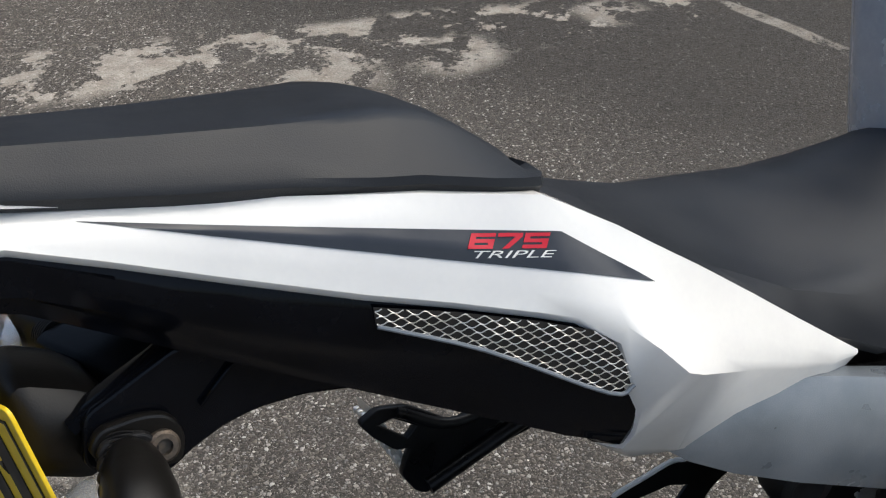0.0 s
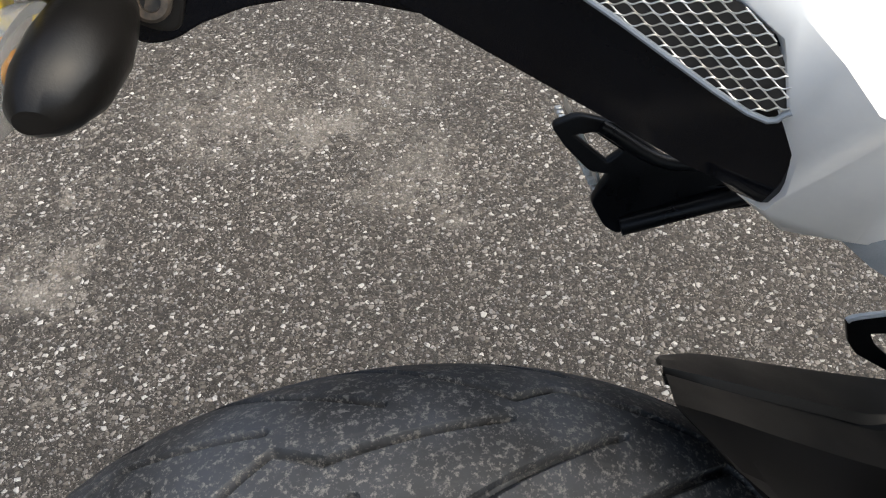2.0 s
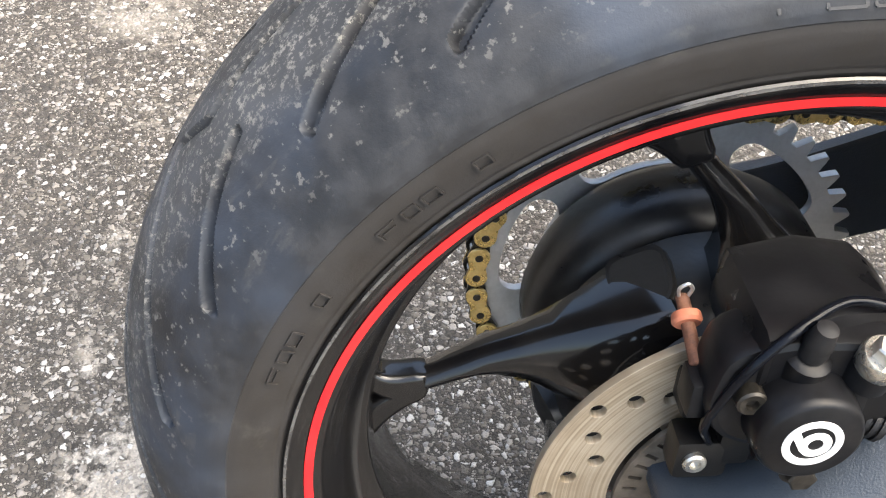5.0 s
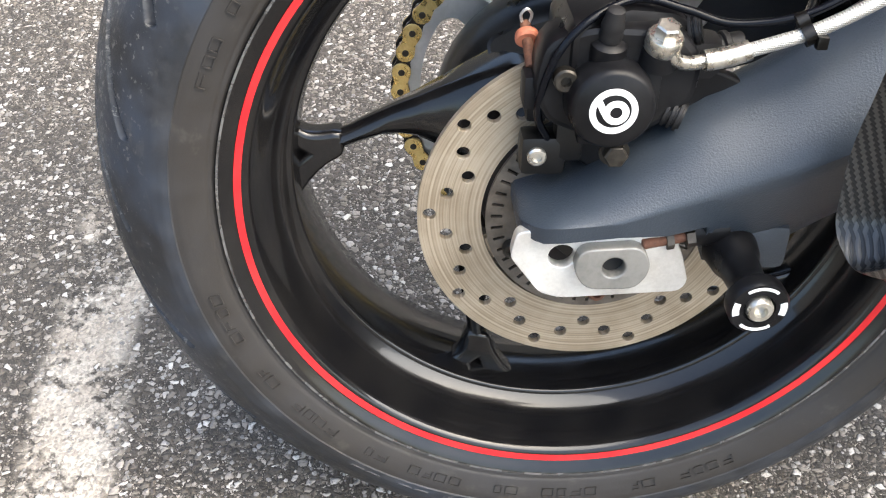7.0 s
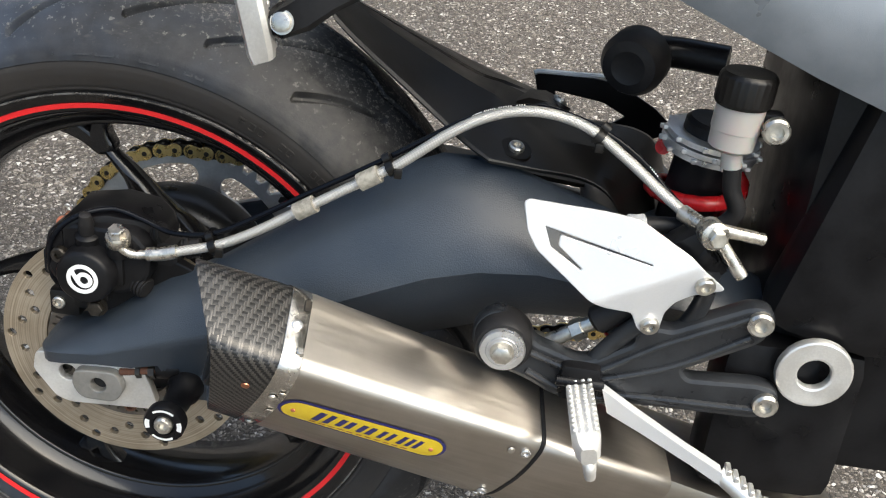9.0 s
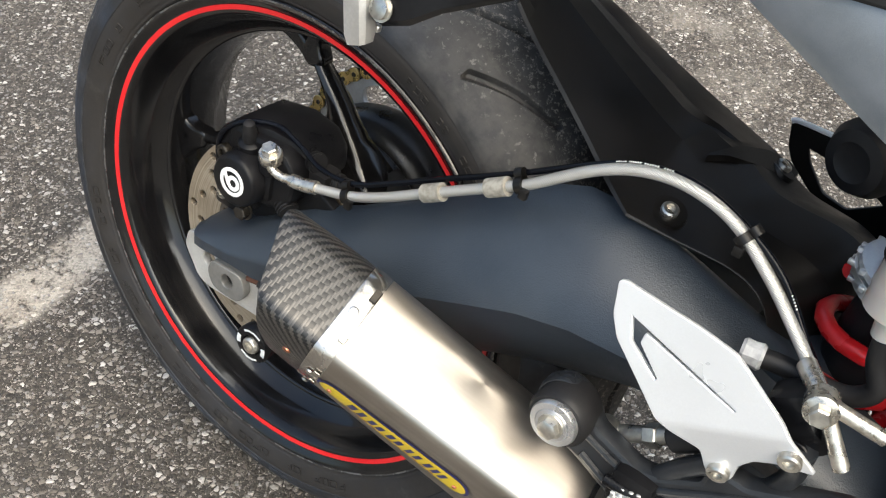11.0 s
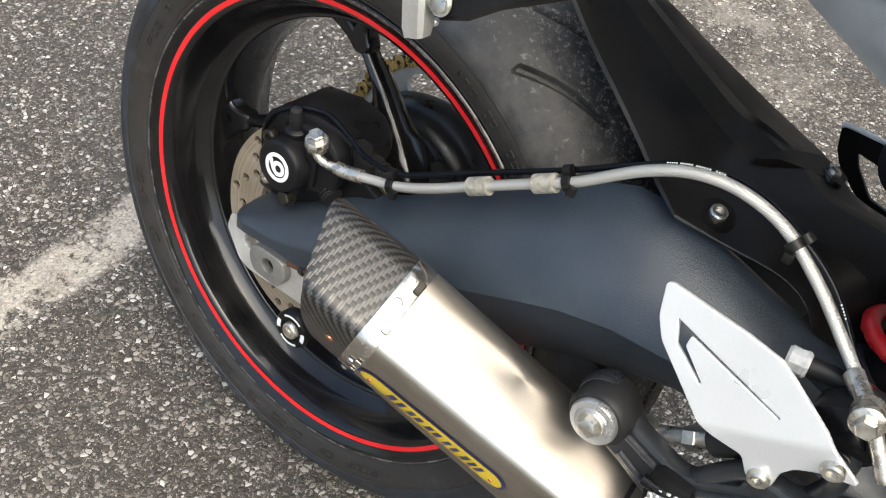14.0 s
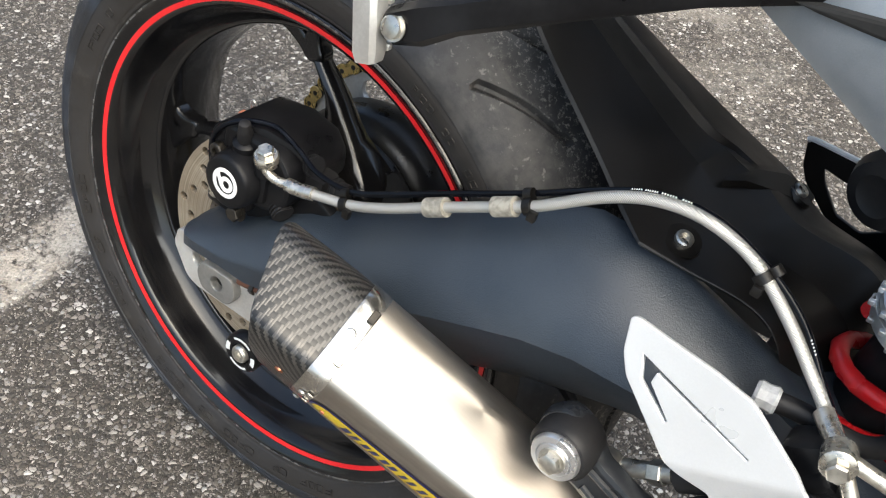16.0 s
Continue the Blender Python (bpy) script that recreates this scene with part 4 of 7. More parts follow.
# bleed nipple with its cap, and the hose union
BL = Vector((-0.0125, -0.117, 0.117))
bm = bmesh.new()
turned(bm, [(0, 0.0105), (0.010, 0.0100), (0.012, 0.007)], BL, (0.05, -0.25, 1), 20)
part("nipple_boss", bm, M_SATIN, caliper)
part("bleed_nipple", turned(bmesh.new(), [(0.012, 0.0060), (0.015, 0.0066), (0.018, 0.0058), (0.020, 0.0064), (0.024, 0.0055), (0.030, 0.0045), (0.031, 0.002)], BL, (0.05, -0.25, 1), 18), M_RUBBER, caliper, "rubber-capped bleed nipple")
BJ = Vector((0.0145, -0.120, 0.116))
bm = bmesh.new()
turned(bm, [(0, 0.0105), (0.010, 0.0098)], BJ, (0.05, -0.35, 0.94), 20)
part("union_boss", bm, M_SATIN, caliper)
banjo = part("banjo_union", turned(bmesh.new(), [(0.009, 0.0088), (0.0105, 0.0098), (0.0175, 0.0098), (0.019, 0.0088)], BJ, (0.05, -0.35, 0.94), 24), M_NICKEL, bike, "tarnished banjo union with a corroded bolt")
part("banjo_bolt", turned(bmesh.new(), [(0.019, 0.0066), (0.025, 0.0066), (0.026, 0.0056)], BJ, (0.05, -0.35, 0.94), 6), M_STEEL, banjo)
# rusty retaining pin with its clip
bm = bmesh.new()
rod(bm, (-0.0495, -0.068, 0.117), (-0.0490, -0.100, 0.104), 0.0032, 12)
pin = part("retaining_pin", bm, M_RUST, caliper, "rusty retaining pin")
part("pin_collar", turned(bmesh.new(), [(0, 0.0036), (0, 0.0066), (0.0035, 0.0070), (0.0050, 0.0058), (0.0050, 0.0038)], (-0.0495, -0.077, 0.1135), (0.0, -0.9, -0.4), 20), M_ORANGE, pin, "orange rubber collar")
bm = bmesh.new()
tube(bm, [(-0.0515, -0.070, 0.118), (-0.0525, -0.071, 0.123), (-0.0495, -0.072, 0.1265), (-0.0465, -0.071, 0.123), (-0.0475, -0.070, 0.118)], 0.0009, 8)
part("spring_clip", bm, M_ALU, pin)
bm = bmesh.new()
block(bm, (-0.046, -0.104, 0.094), (0.016, 0.018, 0.020), 0.003)
block(bm, (-0.044, -0.090, 0.080), (0.012, 0.020, 0.020), 0.003)
part("pad_carrier", bm, M_SATIN, caliper)
# wheel-speed sensor
bm = bmesh.new()
block(bm, (-0.040, -0.102, 0.054), (0.026, 0.018, 0.024), 0.004)
block(bm, (-0.026, -0.104, 0.064), (0.016, 0.014, 0.026), 0.003)
sensor = part("speed_sensor", bm, M_PLASTIC, bike, "black wheel-speed sensor")
hexbolt("sensor_bolt", (-0.044, -0.110, 0.055), (0, -1, 0), 0.0056, 0.004, M_STEEL, sensor)
# carrier bracket from the caliper to the axle
br = rounded([(-0.030, 0.082), (-0.030, 0.062), (-0.016, 0.046), (0.012, 0.034), (0.050, 0.046), (0.078, 0.072), (0.074, 0.092), (0.048, 0.104), (0.0, 0.10)], 0.010, 3)
part("carrier_bracket", plate(br, [circle(-0.027, 0.052, 0.004, 12)], 0.010, 0.002, side_at(-0.098)), M_SATIN, caliper)
hexbolt("bracket_bolt", (-0.024, -0.104, 0.064), (0, -1, 0), 0.0068, 0.006, M_DARKSTEEL, caliper, socket=False)
hexbolt("lower_slide_bolt", (-0.004, -0.126, 0.066), (0, -1, 0), 0.0068, 0.008, M_DARKSTEEL, caliper, socket=False)

# ---- brake hose and sensor cable ----
HOSE = [(0.060, -0.1220, 0.1225), (0.095, -0.1215, 0.134), (0.125, -0.121, 0.150), (0.160, -0.120, 0.173), (0.213, -0.120, 0.208), (0.233, -0.120, 0.2215), (0.270, -0.120, 0.252), (0.300, -0.120, 0.2685), (0.331, -0.121, 0.2745), (0.364, -0.122, 0.268), (0.396, -0.126, 0.249), (0.423, -0.135, 0.231), (0.441, -0.145, 0.221)]
hose = part("brake_hose", tube(bmesh.new(), HOSE, 0.0040, 14), M_BRAID, bike, "clear-coated braided steel brake hose")
crimp = bmesh.new()
tube(crimp, [(0.0165, -0.1290, 0.129), (0.021, -0.1285, 0.1215), (0.029, -0.1265, 0.1180), (0.040, -0.1240, 0.1185)], 0.0038, 12)
tube(crimp, [(0.038, -0.1243, 0.1184), (0.050, -0.1230, 0.1200), (0.062, -0.1220, 0.1233)], 0.0056, 16)
part("hose_crimp", crimp, M_NICKEL, hose, "polished crimped hose end")


def along(i, f):
    a, b = Vector(HOSE[i]), Vector(HOSE[i + 1])
    return a.lerp(b, f), (b - a).normalized()


for i, f in ((3, 0.05), (3, 0.95)):
    p, d = along(i, f)
    part("hose_sleeve", turned(bmesh.new(), [(-0.0085, 0.0055), (-0.0085, 0.0070), (0.0085, 0.0070), (0.0085, 0.0055)], p, d, 20), surface("grey_felt_sleeve", (0.20, 0.185, 0.155), (0.36, 0.34, 0.29), 0.7, blotch=220, relief=0.5), hose, "pale grey hose sleeve")
for i, f in ((1, -0.12), (3, 1.25), (9, 0.30)):
    p, d = along(i, f)
    bm = bmesh.new()
    turned(bm, [(-0.0030, 0.0048), (-0.0030, 0.0062), (0.0030, 0.0062), (0.0030, 0.0048)], p, d, 16)
    q = Vector((0, 0.3, 0.95))
    side = (q - d * q.dot(d)).normalized()
    turned(bm, [(-0.0030, 0.0026), (-0.0030, 0.0042), (0.0030, 0.0042), (0.0030, 0.0026)], p + side * 0.0080, d, 14)
    block(bm, p + d * 0.004 - side * 0.005 + Vector((0, -0.004, 0)), (0.006, 0.005, 0.007), 0.001)
    part("cable_clip", bm, M_PLASTIC, hose)
CABLE = [(-0.038, -0.108, 0.064), (-0.046, -0.116, 0.085), (-0.040, -0.124, 0.120), (-0.022, -0.120, 0.140), (0.004, -0.108, 0.146), (0.030, -0.108, 0.140), (0.055, -0.112, 0.134), (0.090, -0.117, 0.141), (0.125, -0.115, 0.160), (0.160, -0.113, 0.182), (0.216, -0.113, 0.2175), (0.270, -0.1140, 0.2545), (0.300, -0.1155, 0.2705), (0.335, -0.1175, 0.2765), (0.372, -0.1200, 0.2675), (0.404, -0.124, 0.2510), (0.432, -0.135, 0.228), (0.452, -0.146, 0.215)]
cable = part("sensor_cable", tube(bmesh.new(), CABLE, 0.0023, 10), M_GLOSS, bike, "thin black wheel-speed cable with white print")
run = smooth_path(CABLE, 40)
for t0, t1 in ((0.668, 0.742), (0.900, 0.915)):
    for k in range(int((t1 - t0) / 0.0030)):
        if k % 7 == 5:
            continue
        p = run[int((t0 + 0.0030 * k) * (len(run) - 1))] + Vector((0, -0.0012, 0.0018))
        bm = bmesh.new()
        block(bm, p, (0.0009, 0.0011, 0.0009), 0)
        part("printed_mark", bm, M_WHITEINK, cable, smooth=False)

# ---- silencer: its own axes run forward (x), outward (y) and up (z) from the upper outer edge of the end cap's seam ----
EX = frame_of((0.1775, -0.2587, 0.1220), (0.916, 0.228, -0.331), (0.2415, -0.970, 0.0))
# the body's section at its rear seam and at its front end, from the upper outer ridge round over the top
SEC_REAR = [(-0.0035, -0.0005), (-0.0620, 0.0285), (-0.0860, 0.0160), (-0.1010, -0.0400), (-0.0970, -0.0900), (-0.0740, -0.1030), (-0.0450, -0.0770), (-0.0190, -0.0410), (-0.0095, -0.0240)]
SEC_FRONT = [(-0.0095, -0.0070), (-0.0680, 0.0150), (-0.0900, 0.0040), (-0.1030, -0.0480), (-0.0960, -0.0960), (-0.0720, -0.1090), (-0.0440, -0.0860), (-0.0225, -0.0500), (-0.0145, -0.0300)]
SEC_ROUND = [0.0150, 0.012, 0.012, 0.020, 0.018, 0.016, 0.014, 0.012, 0.0105]
SEC_LONG, SEC_MID = 0.209, Vector((-0.05, -0.035))


def ex_v(s, o, v):
    """x forward, then outward, then up (the frame's own z points down and out when its handedness asks for it)."""
    return (s, o, v * EXS)


EXS = 1.0 if (EX.to_3x3() @ Vector((0, 0, 1))).z > 0 else -1.0


def corners(s):
    """The section's corners at a station along the silencer."""
    t = max(0.0, s / SEC_LONG)
    return [Vector(a).lerp(Vector(b), t) if t <= 1 else Vector(b) + (Vector(b) - Vector(a)) * (t - 1) for a, b in zip(SEC_REAR, SEC_FRONT)]


def ex_rings(stations):
    """Rings of (station, growth about the middle); a station may be a rule that gives it point by point."""
    out = []
    for s, g in stations:
        poly = rounded(corners(0.0 if callable(s) else s), SEC_ROUND, 6)
        mid = SEC_MID.lerp(Vector((-0.054, -0.045)), 0.0 if callable(s) else max(0.0, s / SEC_LONG))
        out.append([ex_v(s(p) if callable(s) else s, *(mid + (Vector(p) - mid) * (1 + g))) for p in poly])
    return out


silencer = part("silencer", loft(ex_rings([(0.004, -0.03), (0.0045, 0.0), (0.010, 0.008), (0.012, 0.0), (0.060, 0.0), (0.110, 0.0), (0.160, 0.0), (0.192, 0.0), (0.194, 0.006), (0.207, 0.006), (0.209, 0.002), (0.210, -0.03)])), M_TITAN, bike, "brushed titanium silencer", m=EX)
cut = lambda p: -0.0475 - (0.65 if p[1] > -0.004 else 0.32) * (p[1] + 0.004) + 0.08 * (p[0] + 0.03)
rings = ex_rings([(0.0035, -0.010), (-0.006, -0.004), (lambda p: cut(p) * 0.55, -0.012), (lambda p: cut(p) + 0.001, -0.030), (lambda p: cut(p), -0.040), (lambda p: cut(p) + 0.002, -0.060), (lambda p: cut(p) + 0.012, -0.20), (lambda p: cut(p) + 0.024, -0.46), (lambda p: cut(p) + 0.028, -0.58), (lambda p: cut(p) + 0.070, -0.60)])
cap = part("end_cap", loft(rings), M_CARBON, silencer, "twill carbon-fibre end cap")
part("outlet", turned(bmesh.new(), [(0.050, 0.001), (0.050, 0.0178), (0.004, 0.0178), (-0.001, 0.0184), (-0.002, 0.0197), (-0.001, 0.0212), (0.030, 0.0212)], ex_v(-0.034, -0.05, -0.038), (1, 0, 0), 28), M_CAVITY_SHADE, cap, "dark exhaust outlet")
# riveted bands at both ends
M_BAND = surface("polished_titanium", (0.52, 0.49, 0.44), (0.64, 0.61, 0.56), 0.22, metal=0.95, blotch=60, grain=500, relief=0.05)
band = part("end_band", loft(ex_rings([(0.001, 0.004), (0.0015, 0.010), (0.0155, 0.010), (0.0165, 0.003)]), cap=False), M_BAND, silencer, "polished end band")
part("front_strap", loft(ex_rings([(0.2095, 0.004), (0.2098, 0.010), (0.2125, 0.010), (0.2130, 0.004)]), cap=False), M_RUBBER, silencer, "thin black rubber strap")


def on_face(s, i, f, lift=0.0):
    """A point and the normal on the side between corner i of the section and the next."""
    c = corners(s)
    a, b = c[i], c[(i + 1) % len(c)]
    d = b - a
    n2 = Vector((-d.y, d.x)).normalized()
    p = a.lerp(b, f)
    if n2.dot(p - SEC_MID) < 0:
        n2 = -n2
    p += n2 * lift
    return Vector(ex_v(s, p.x, p.y)), Vector(ex_v(0, n2.x, n2.y)).normalized()


for s, i, f in ((0.0080, 0, 0.52), (0.201, 8, 0.5), (0.201, 6, 0.10)):
    q, nrm = on_face(s, i, f, 0.0004)
    hexbolt("rivet", q, nrm, 0.0040, 0.0022, M_ALU, silencer)
for s, i, f in ((0.0085, 7, 0.45), (0.0085, 5, 0.8), (0.189, 8, 0.45), (0.201, 5, 0.8)):
    q, nrm = on_face(s, i, f, 0.0010)
    bm = bmesh.new()
    turned(bm, [(0, 0.0030), (0.0012, 0.0026), (0.0018, 0.001)], q, nrm, 12)
    part("small_rivet", bm, M_STEEL, silencer)
# pressed tongues along the rear band
for i, f, w in ((0, 0.80, 0.010), (0, 0.22, 0.0055), (7, 0.75, 0.008), (6, 0.60, 0.010)):
    q, nrm = on_face(0.0135, i, f, 0.0013)
    along_d = nrm.cross(Vector((1, 0, 0))).normalized()
    bm = bmesh.new()
    block(bm, (0, 0, 0), (0.0052, w, 0.0014), 0.0006, seg=1)
    bm.transform(frame_of(q, (1, 0, 0), along_d))
    part("band_tongue", bm, M_DARKSTEEL if f == 0.80 else M_BAND, band)
bm = bmesh.new()
q, nrm = on_face(-0.0125, 7, 0.60, 0.0)
turned(bm, [(0, 0.0034), (0.0014, 0.0030), (0.0020, 0.001)], q - nrm * 0.0008, nrm, 14)
part("copper_rivet", bm, surface("copper", (0.45, 0.18, 0.10), (0.55, 0.25, 0.15), 0.4, metal=0.9), cap)

# the yellow badge: plain shapes in its colours, following the curved side
bpy.context.view_layer.update()
B_UP = Vector(ex_v(0, 0.0135, 0.0294)).normalized()
out_n = Vector(ex_v(0, 0.0294, -0.0135)).normalized()
B_MID = Vector(ex_v(0.0810, -0.0185, -0.0430))


def on_badge(u, v, lift):
    p = B_MID + Vector((u, 0, 0)) + B_UP * v
    hit, q, n, _ = silencer.ray_cast(p + out_n * 0.03, -out_n, distance=0.06)
    return (q if hit else p) + out_n * lift


def stadium_sheet(w, h, lift):
    r, rows = h / 2, []
    for j in range(17):
        v = -r * math.cos(math.pi * j / 16)
        half = w / 2 - r + math.sqrt(max(r * r - v * v, 1e-9))
        rows.append([on_badge(-half + 2 * half * i / 16, v, lift) for i in range(17)])
    return loft(rows, False, False)


def slant_sheet(x, w, h, slant, lift, v0=0.0):
    rows = []
    for j in range(7):
        v = -h / 2 + h * j / 6
        rows.append([on_badge(x + slant * v + w * (i / 3 - 0.5), v + v0, lift) for i in range(4)])
    return loft(rows, False, False)


badge = part("badge", stadium_sheet(0.130, 0.0310, 0.0006), M_BLUE, silencer, "blue-edged yellow maker's badge")
part("badge_field", stadium_sheet(0.1250, 0.0262, 0.0010), M_YELLOW, badge)
# five plain slanting dark blocks of uneven width, over a row of short orange strokes
for x, w, h, sl in ((-0.0345, 0.0052, 0.0150, 0.2), (-0.0265, 0.0042, 0.0150, 0.2), (-0.0175, 0.0044, 0.0125, 0.2), (-0.0105, 0.0044, 0.0125, 0.2), (-0.0015, 0.0044, 0.0125, 0.2), (0.0055, 0.0044, 0.0125, 0.2), (0.0145, 0.0036, 0.0125, 0.2), (0.0215, 0.0036, 0.0125, 0.2), (0.0305, 0.0038, 0.0130, 0.2), (0.0370, 0.0034, 0.0130, 0.2), (0.0430, 0.0034, 0.0130, 0.2)):
    part("badge_bar", slant_sheet(x, w, h, sl, 0.0013, 0.0010), M_BLUE, badge)
for k in range(11):
    part("badge_stroke", slant_sheet(-0.036 + 0.0072 * k, 0.0050, 0.0016, 0.6, 0.0013, -0.0095), M_ORANGE, badge)
for x in (-0.054, 0.054):
    bm = bmesh.new()
    turned(bm, [(0, 0.0018), (0.0012, 0.0016), (0.0014, 0.0004)], on_badge(x, 0, 0.0009), out_n, 12)
    part("badge_rivet", bm, M_ORANGE, badge)

# link pipe cover in front of the silencer
part("link_pipe", loft(ex_rings([(0.2125, -0.02), (0.2135, -0.006), (0.250, -0.02), (0.290, -0.05), (0.318, -0.085), (0.332, -0.11), (0.334, -0.12), (0.333, -0.15), (0.300, -0.20)])), M_TITAN, bike, "brushed titanium link pipe cover", m=EX)

# ---- silencer hanger and rider's foot rest ----
PB = Vector((0.3252, -0.1919, 0.1162))
hanger = part("foot_rest_hanger", plate(rounded([(0.306, 0.124), (0.318, 0.136), (0.336, 0.130), (0.3471, 0.1126), (0.3822, 0.1014), (0.3949, 0.1049), (0.4234, 0.1239), (0.4230, 0.1355), (0.4346, 0.1388), (0.4451, 0.1374), (0.4969, 0.1654), (0.5080, 0.1650), (0.5120, 0.1560), (0.5068, 0.1427), (0.4532, 0.1099), (0.4619, 0.0987), (0.5147, 0.1023), (0.5270, 0.0990), (0.5290, 0.0880), (0.5191, 0.0792), (0.4162, 0.0765), (0.4012, 0.0712), (0.3678, 0.0757), (0.3471, 0.0862), (0.318, 0.096), (0.306, 0.108)], 0.006, 3), (), 0.016, 0.004, side_at(-0.166)), M_CASTING, bike, "grey-black cast foot-rest hanger")
# raised edges along the casting's beams
bm = bmesh.new()
for line in (((0.345, -0.1745, 0.108), (0.382, -0.1745, 0.0965), (0.398, -0.1745, 0.1000), (0.428, -0.1745, 0.1210), (0.446, -0.1745, 0.1325), (0.497, -0.1745, 0.1605)), ((0.345, -0.1745, 0.092), (0.372, -0.1745, 0.0805), (0.402, -0.1745, 0.0765), (0.418, -0.1745, 0.0815), (0.516, -0.1745, 0.0845)), ((0.398, -0.1745, 0.092), (0.450, -0.1745, 0.1120), (0.500, -0.1745, 0.1450))):
    tube(bm, line, 0.0026, 8, 6)
part("hanger_rib", bm, M_CASTING, hanger)
bm = bmesh.new()
turned(bm, [(0, 0.020), (0.004, 0.0215), (0.024, 0.0215), (0.028, 0.019)], (PB.x, -0.160, PB.z), (0, -1, 0), 32)
part("rubber_bush", bm, M_RUBBER, hanger)
part("bush_washer", turned(bmesh.new(), [(0, 0.0165), (0.003, 0.0170), (0.0055, 0.0160), (0.0060, 0.0125), (0.0050, 0.0120), (0.0066, 0.0112), (0.0070, 0.002)], (PB.x, -0.187, PB.z), (0, -1, 0), 32), M_ALU, hanger, "bright alloy washer")
hexbolt("hanger_bolt", (PB.x, -0.1935, PB.z), (0, -1, 0), 0.0072, 0.007, M_STEEL, hanger, socket=False)
for x, z in ((0.5039, 0.1570), (0.5224, 0.0906)):
    hexbolt("frame_bolt", (x, -0.172, z), (0, -1, 0), 0.0095, 0.008, M_STEEL, hanger)
bm = bmesh.new()
tube(bm, [(0.392, -0.166, 0.100), (0.412, -0.168, 0.130), (0.428, -0.172, 0.148)], 0.007, 12)
tube(bm, [(0.452, -0.160, 0.130), (0.462, -0.165, 0.160), (0.462, -0.174, 0.190)], 0.007, 12)
part("hanger_strut", bm, M_CASTING, hanger)

# foot peg: a serrated alloy bar
PEG0, PEG1 = Vector((0.385, -0.176, 0.088)), Vector((0.395, -0.252, 0.070))
pm = frame_of(PEG0, PEG1 - PEG0, (1, 0, 0.2))
peg = part("foot_peg", loft([[(s, w, -0.007), (s, w, 0.004), (s, w * 0.7, 0.007), (s, -w * 0.7, 0.007), (s, -w, 0.004), (s, -w, -0.007), (s, -w * 0.5, -0.010), (s, w * 0.5, -0.010)] for s, w in ((0.0, 0.009), (0.008, 0.0100), (0.052, 0.0104), (0.064, 0.0085), (0.069, 0.0055))]), M_ALUCAST, bike, "serrated cast-aluminium foot peg", m=pm)
bm = bmesh.new()
for i in range(11):
    for w in (-0.0078, -0.0028, 0.0028, 0.0078):
        block(bm, (0.006 + 0.0046 * i, w, 0.0078), (0.0022, 0.0032, 0.0036), 0.0006, seg=1)
part("peg_teeth", bm, M_ALUCAST, peg)
bm = bmesh.new()
tube(bm, [(0.056, 0, -0.006), (0.067, 0, -0.014), (0.069, 0, -0.024)], lambda t: 0.006 - 0.002 * t, 12)
part("peg_feeler", bm, M_ALUCAST, peg)
bm = bmesh.new()
block(bm, PEG0 + Vector((0, 0.004, 0.002)), (0.030, 0.022, 0.030), 0.005)
rod(bm, PEG0 + Vector((-0.018, -0.006, 0.004)), PEG0 + Vector((0.018, -0.006, 0.004)), 0.0042, 12)
part("peg_clevis", bm, M_SATIN, hanger)

# rear brake pedal
bm = bmesh.new()
rings = []
for f, h in ((0.0, 0.011), (0.3, 0.0085), (0.7, 0.007), (1.0, 0.0075)):
    p = Vector((0.405, -0.182, 0.082)).lerp(Vector((0.500, -0.196, 0.036)), f)
    rings.append([p + Vector((-0.3 * z, y, 0.9 * z)) for y, z in ((-0.005, -h), (0.005, -h), (0.005, h), (-0.005, h))])
grid_mesh(bm, rings)
pedal = part("brake_pedal", bm, M_SILVER, bike, "silver rear brake pedal")
bm = bmesh.new()
rod(bm, (0.498, -0.192, 0.037), (0.552, -0.226, 0.012), 0.0075, 16)
for i in range(9):
    p = Vector((0.503, -0.195, 0.037)).lerp(Vector((0.548, -0.223, 0.016)), i / 8)
    block(bm, p + Vector((0, 0, 0.006)), (0.004, 0.012, 0.005), 0.0008, seg=1)
part("pedal_tip", bm, M_ALUCAST, pedal)
bm = bmesh.new()
turned(bm, [(0, 0.016), (0.010, 0.016), (0.012, 0.012)], (0.556, -0.200, 0.006), (0, -1, 0), 28)
part("pedal_pivot", bm, M_ALU, pedal)
# linkage rod between hanger and brake cylinder
bm = bmesh.new()
rod(bm, (0.356, -0.152, 0.103), (0.392, -0.156, 0.131), 0.006, 14)
rod(bm, (0.376, -0.154, 0.118), (0.384, -0.155, 0.124), 0.0085, 6)
turned(bm, [(-0.004, 0.009), (0.004, 0.009)], (0.350, -0.154, 0.104), (0, 1, 0), 20)
link = part("cylinder_push_rod", bm, M_STEEL, bike, "tarnished brake push rod")
bm = bmesh.new()
rod(bm, (0.390, -0.156, 0.130), (0.420, -0.158, 0.156), 0.011, 18, 0.003)
part("rod_boot", bm, M_RUBBER, link)

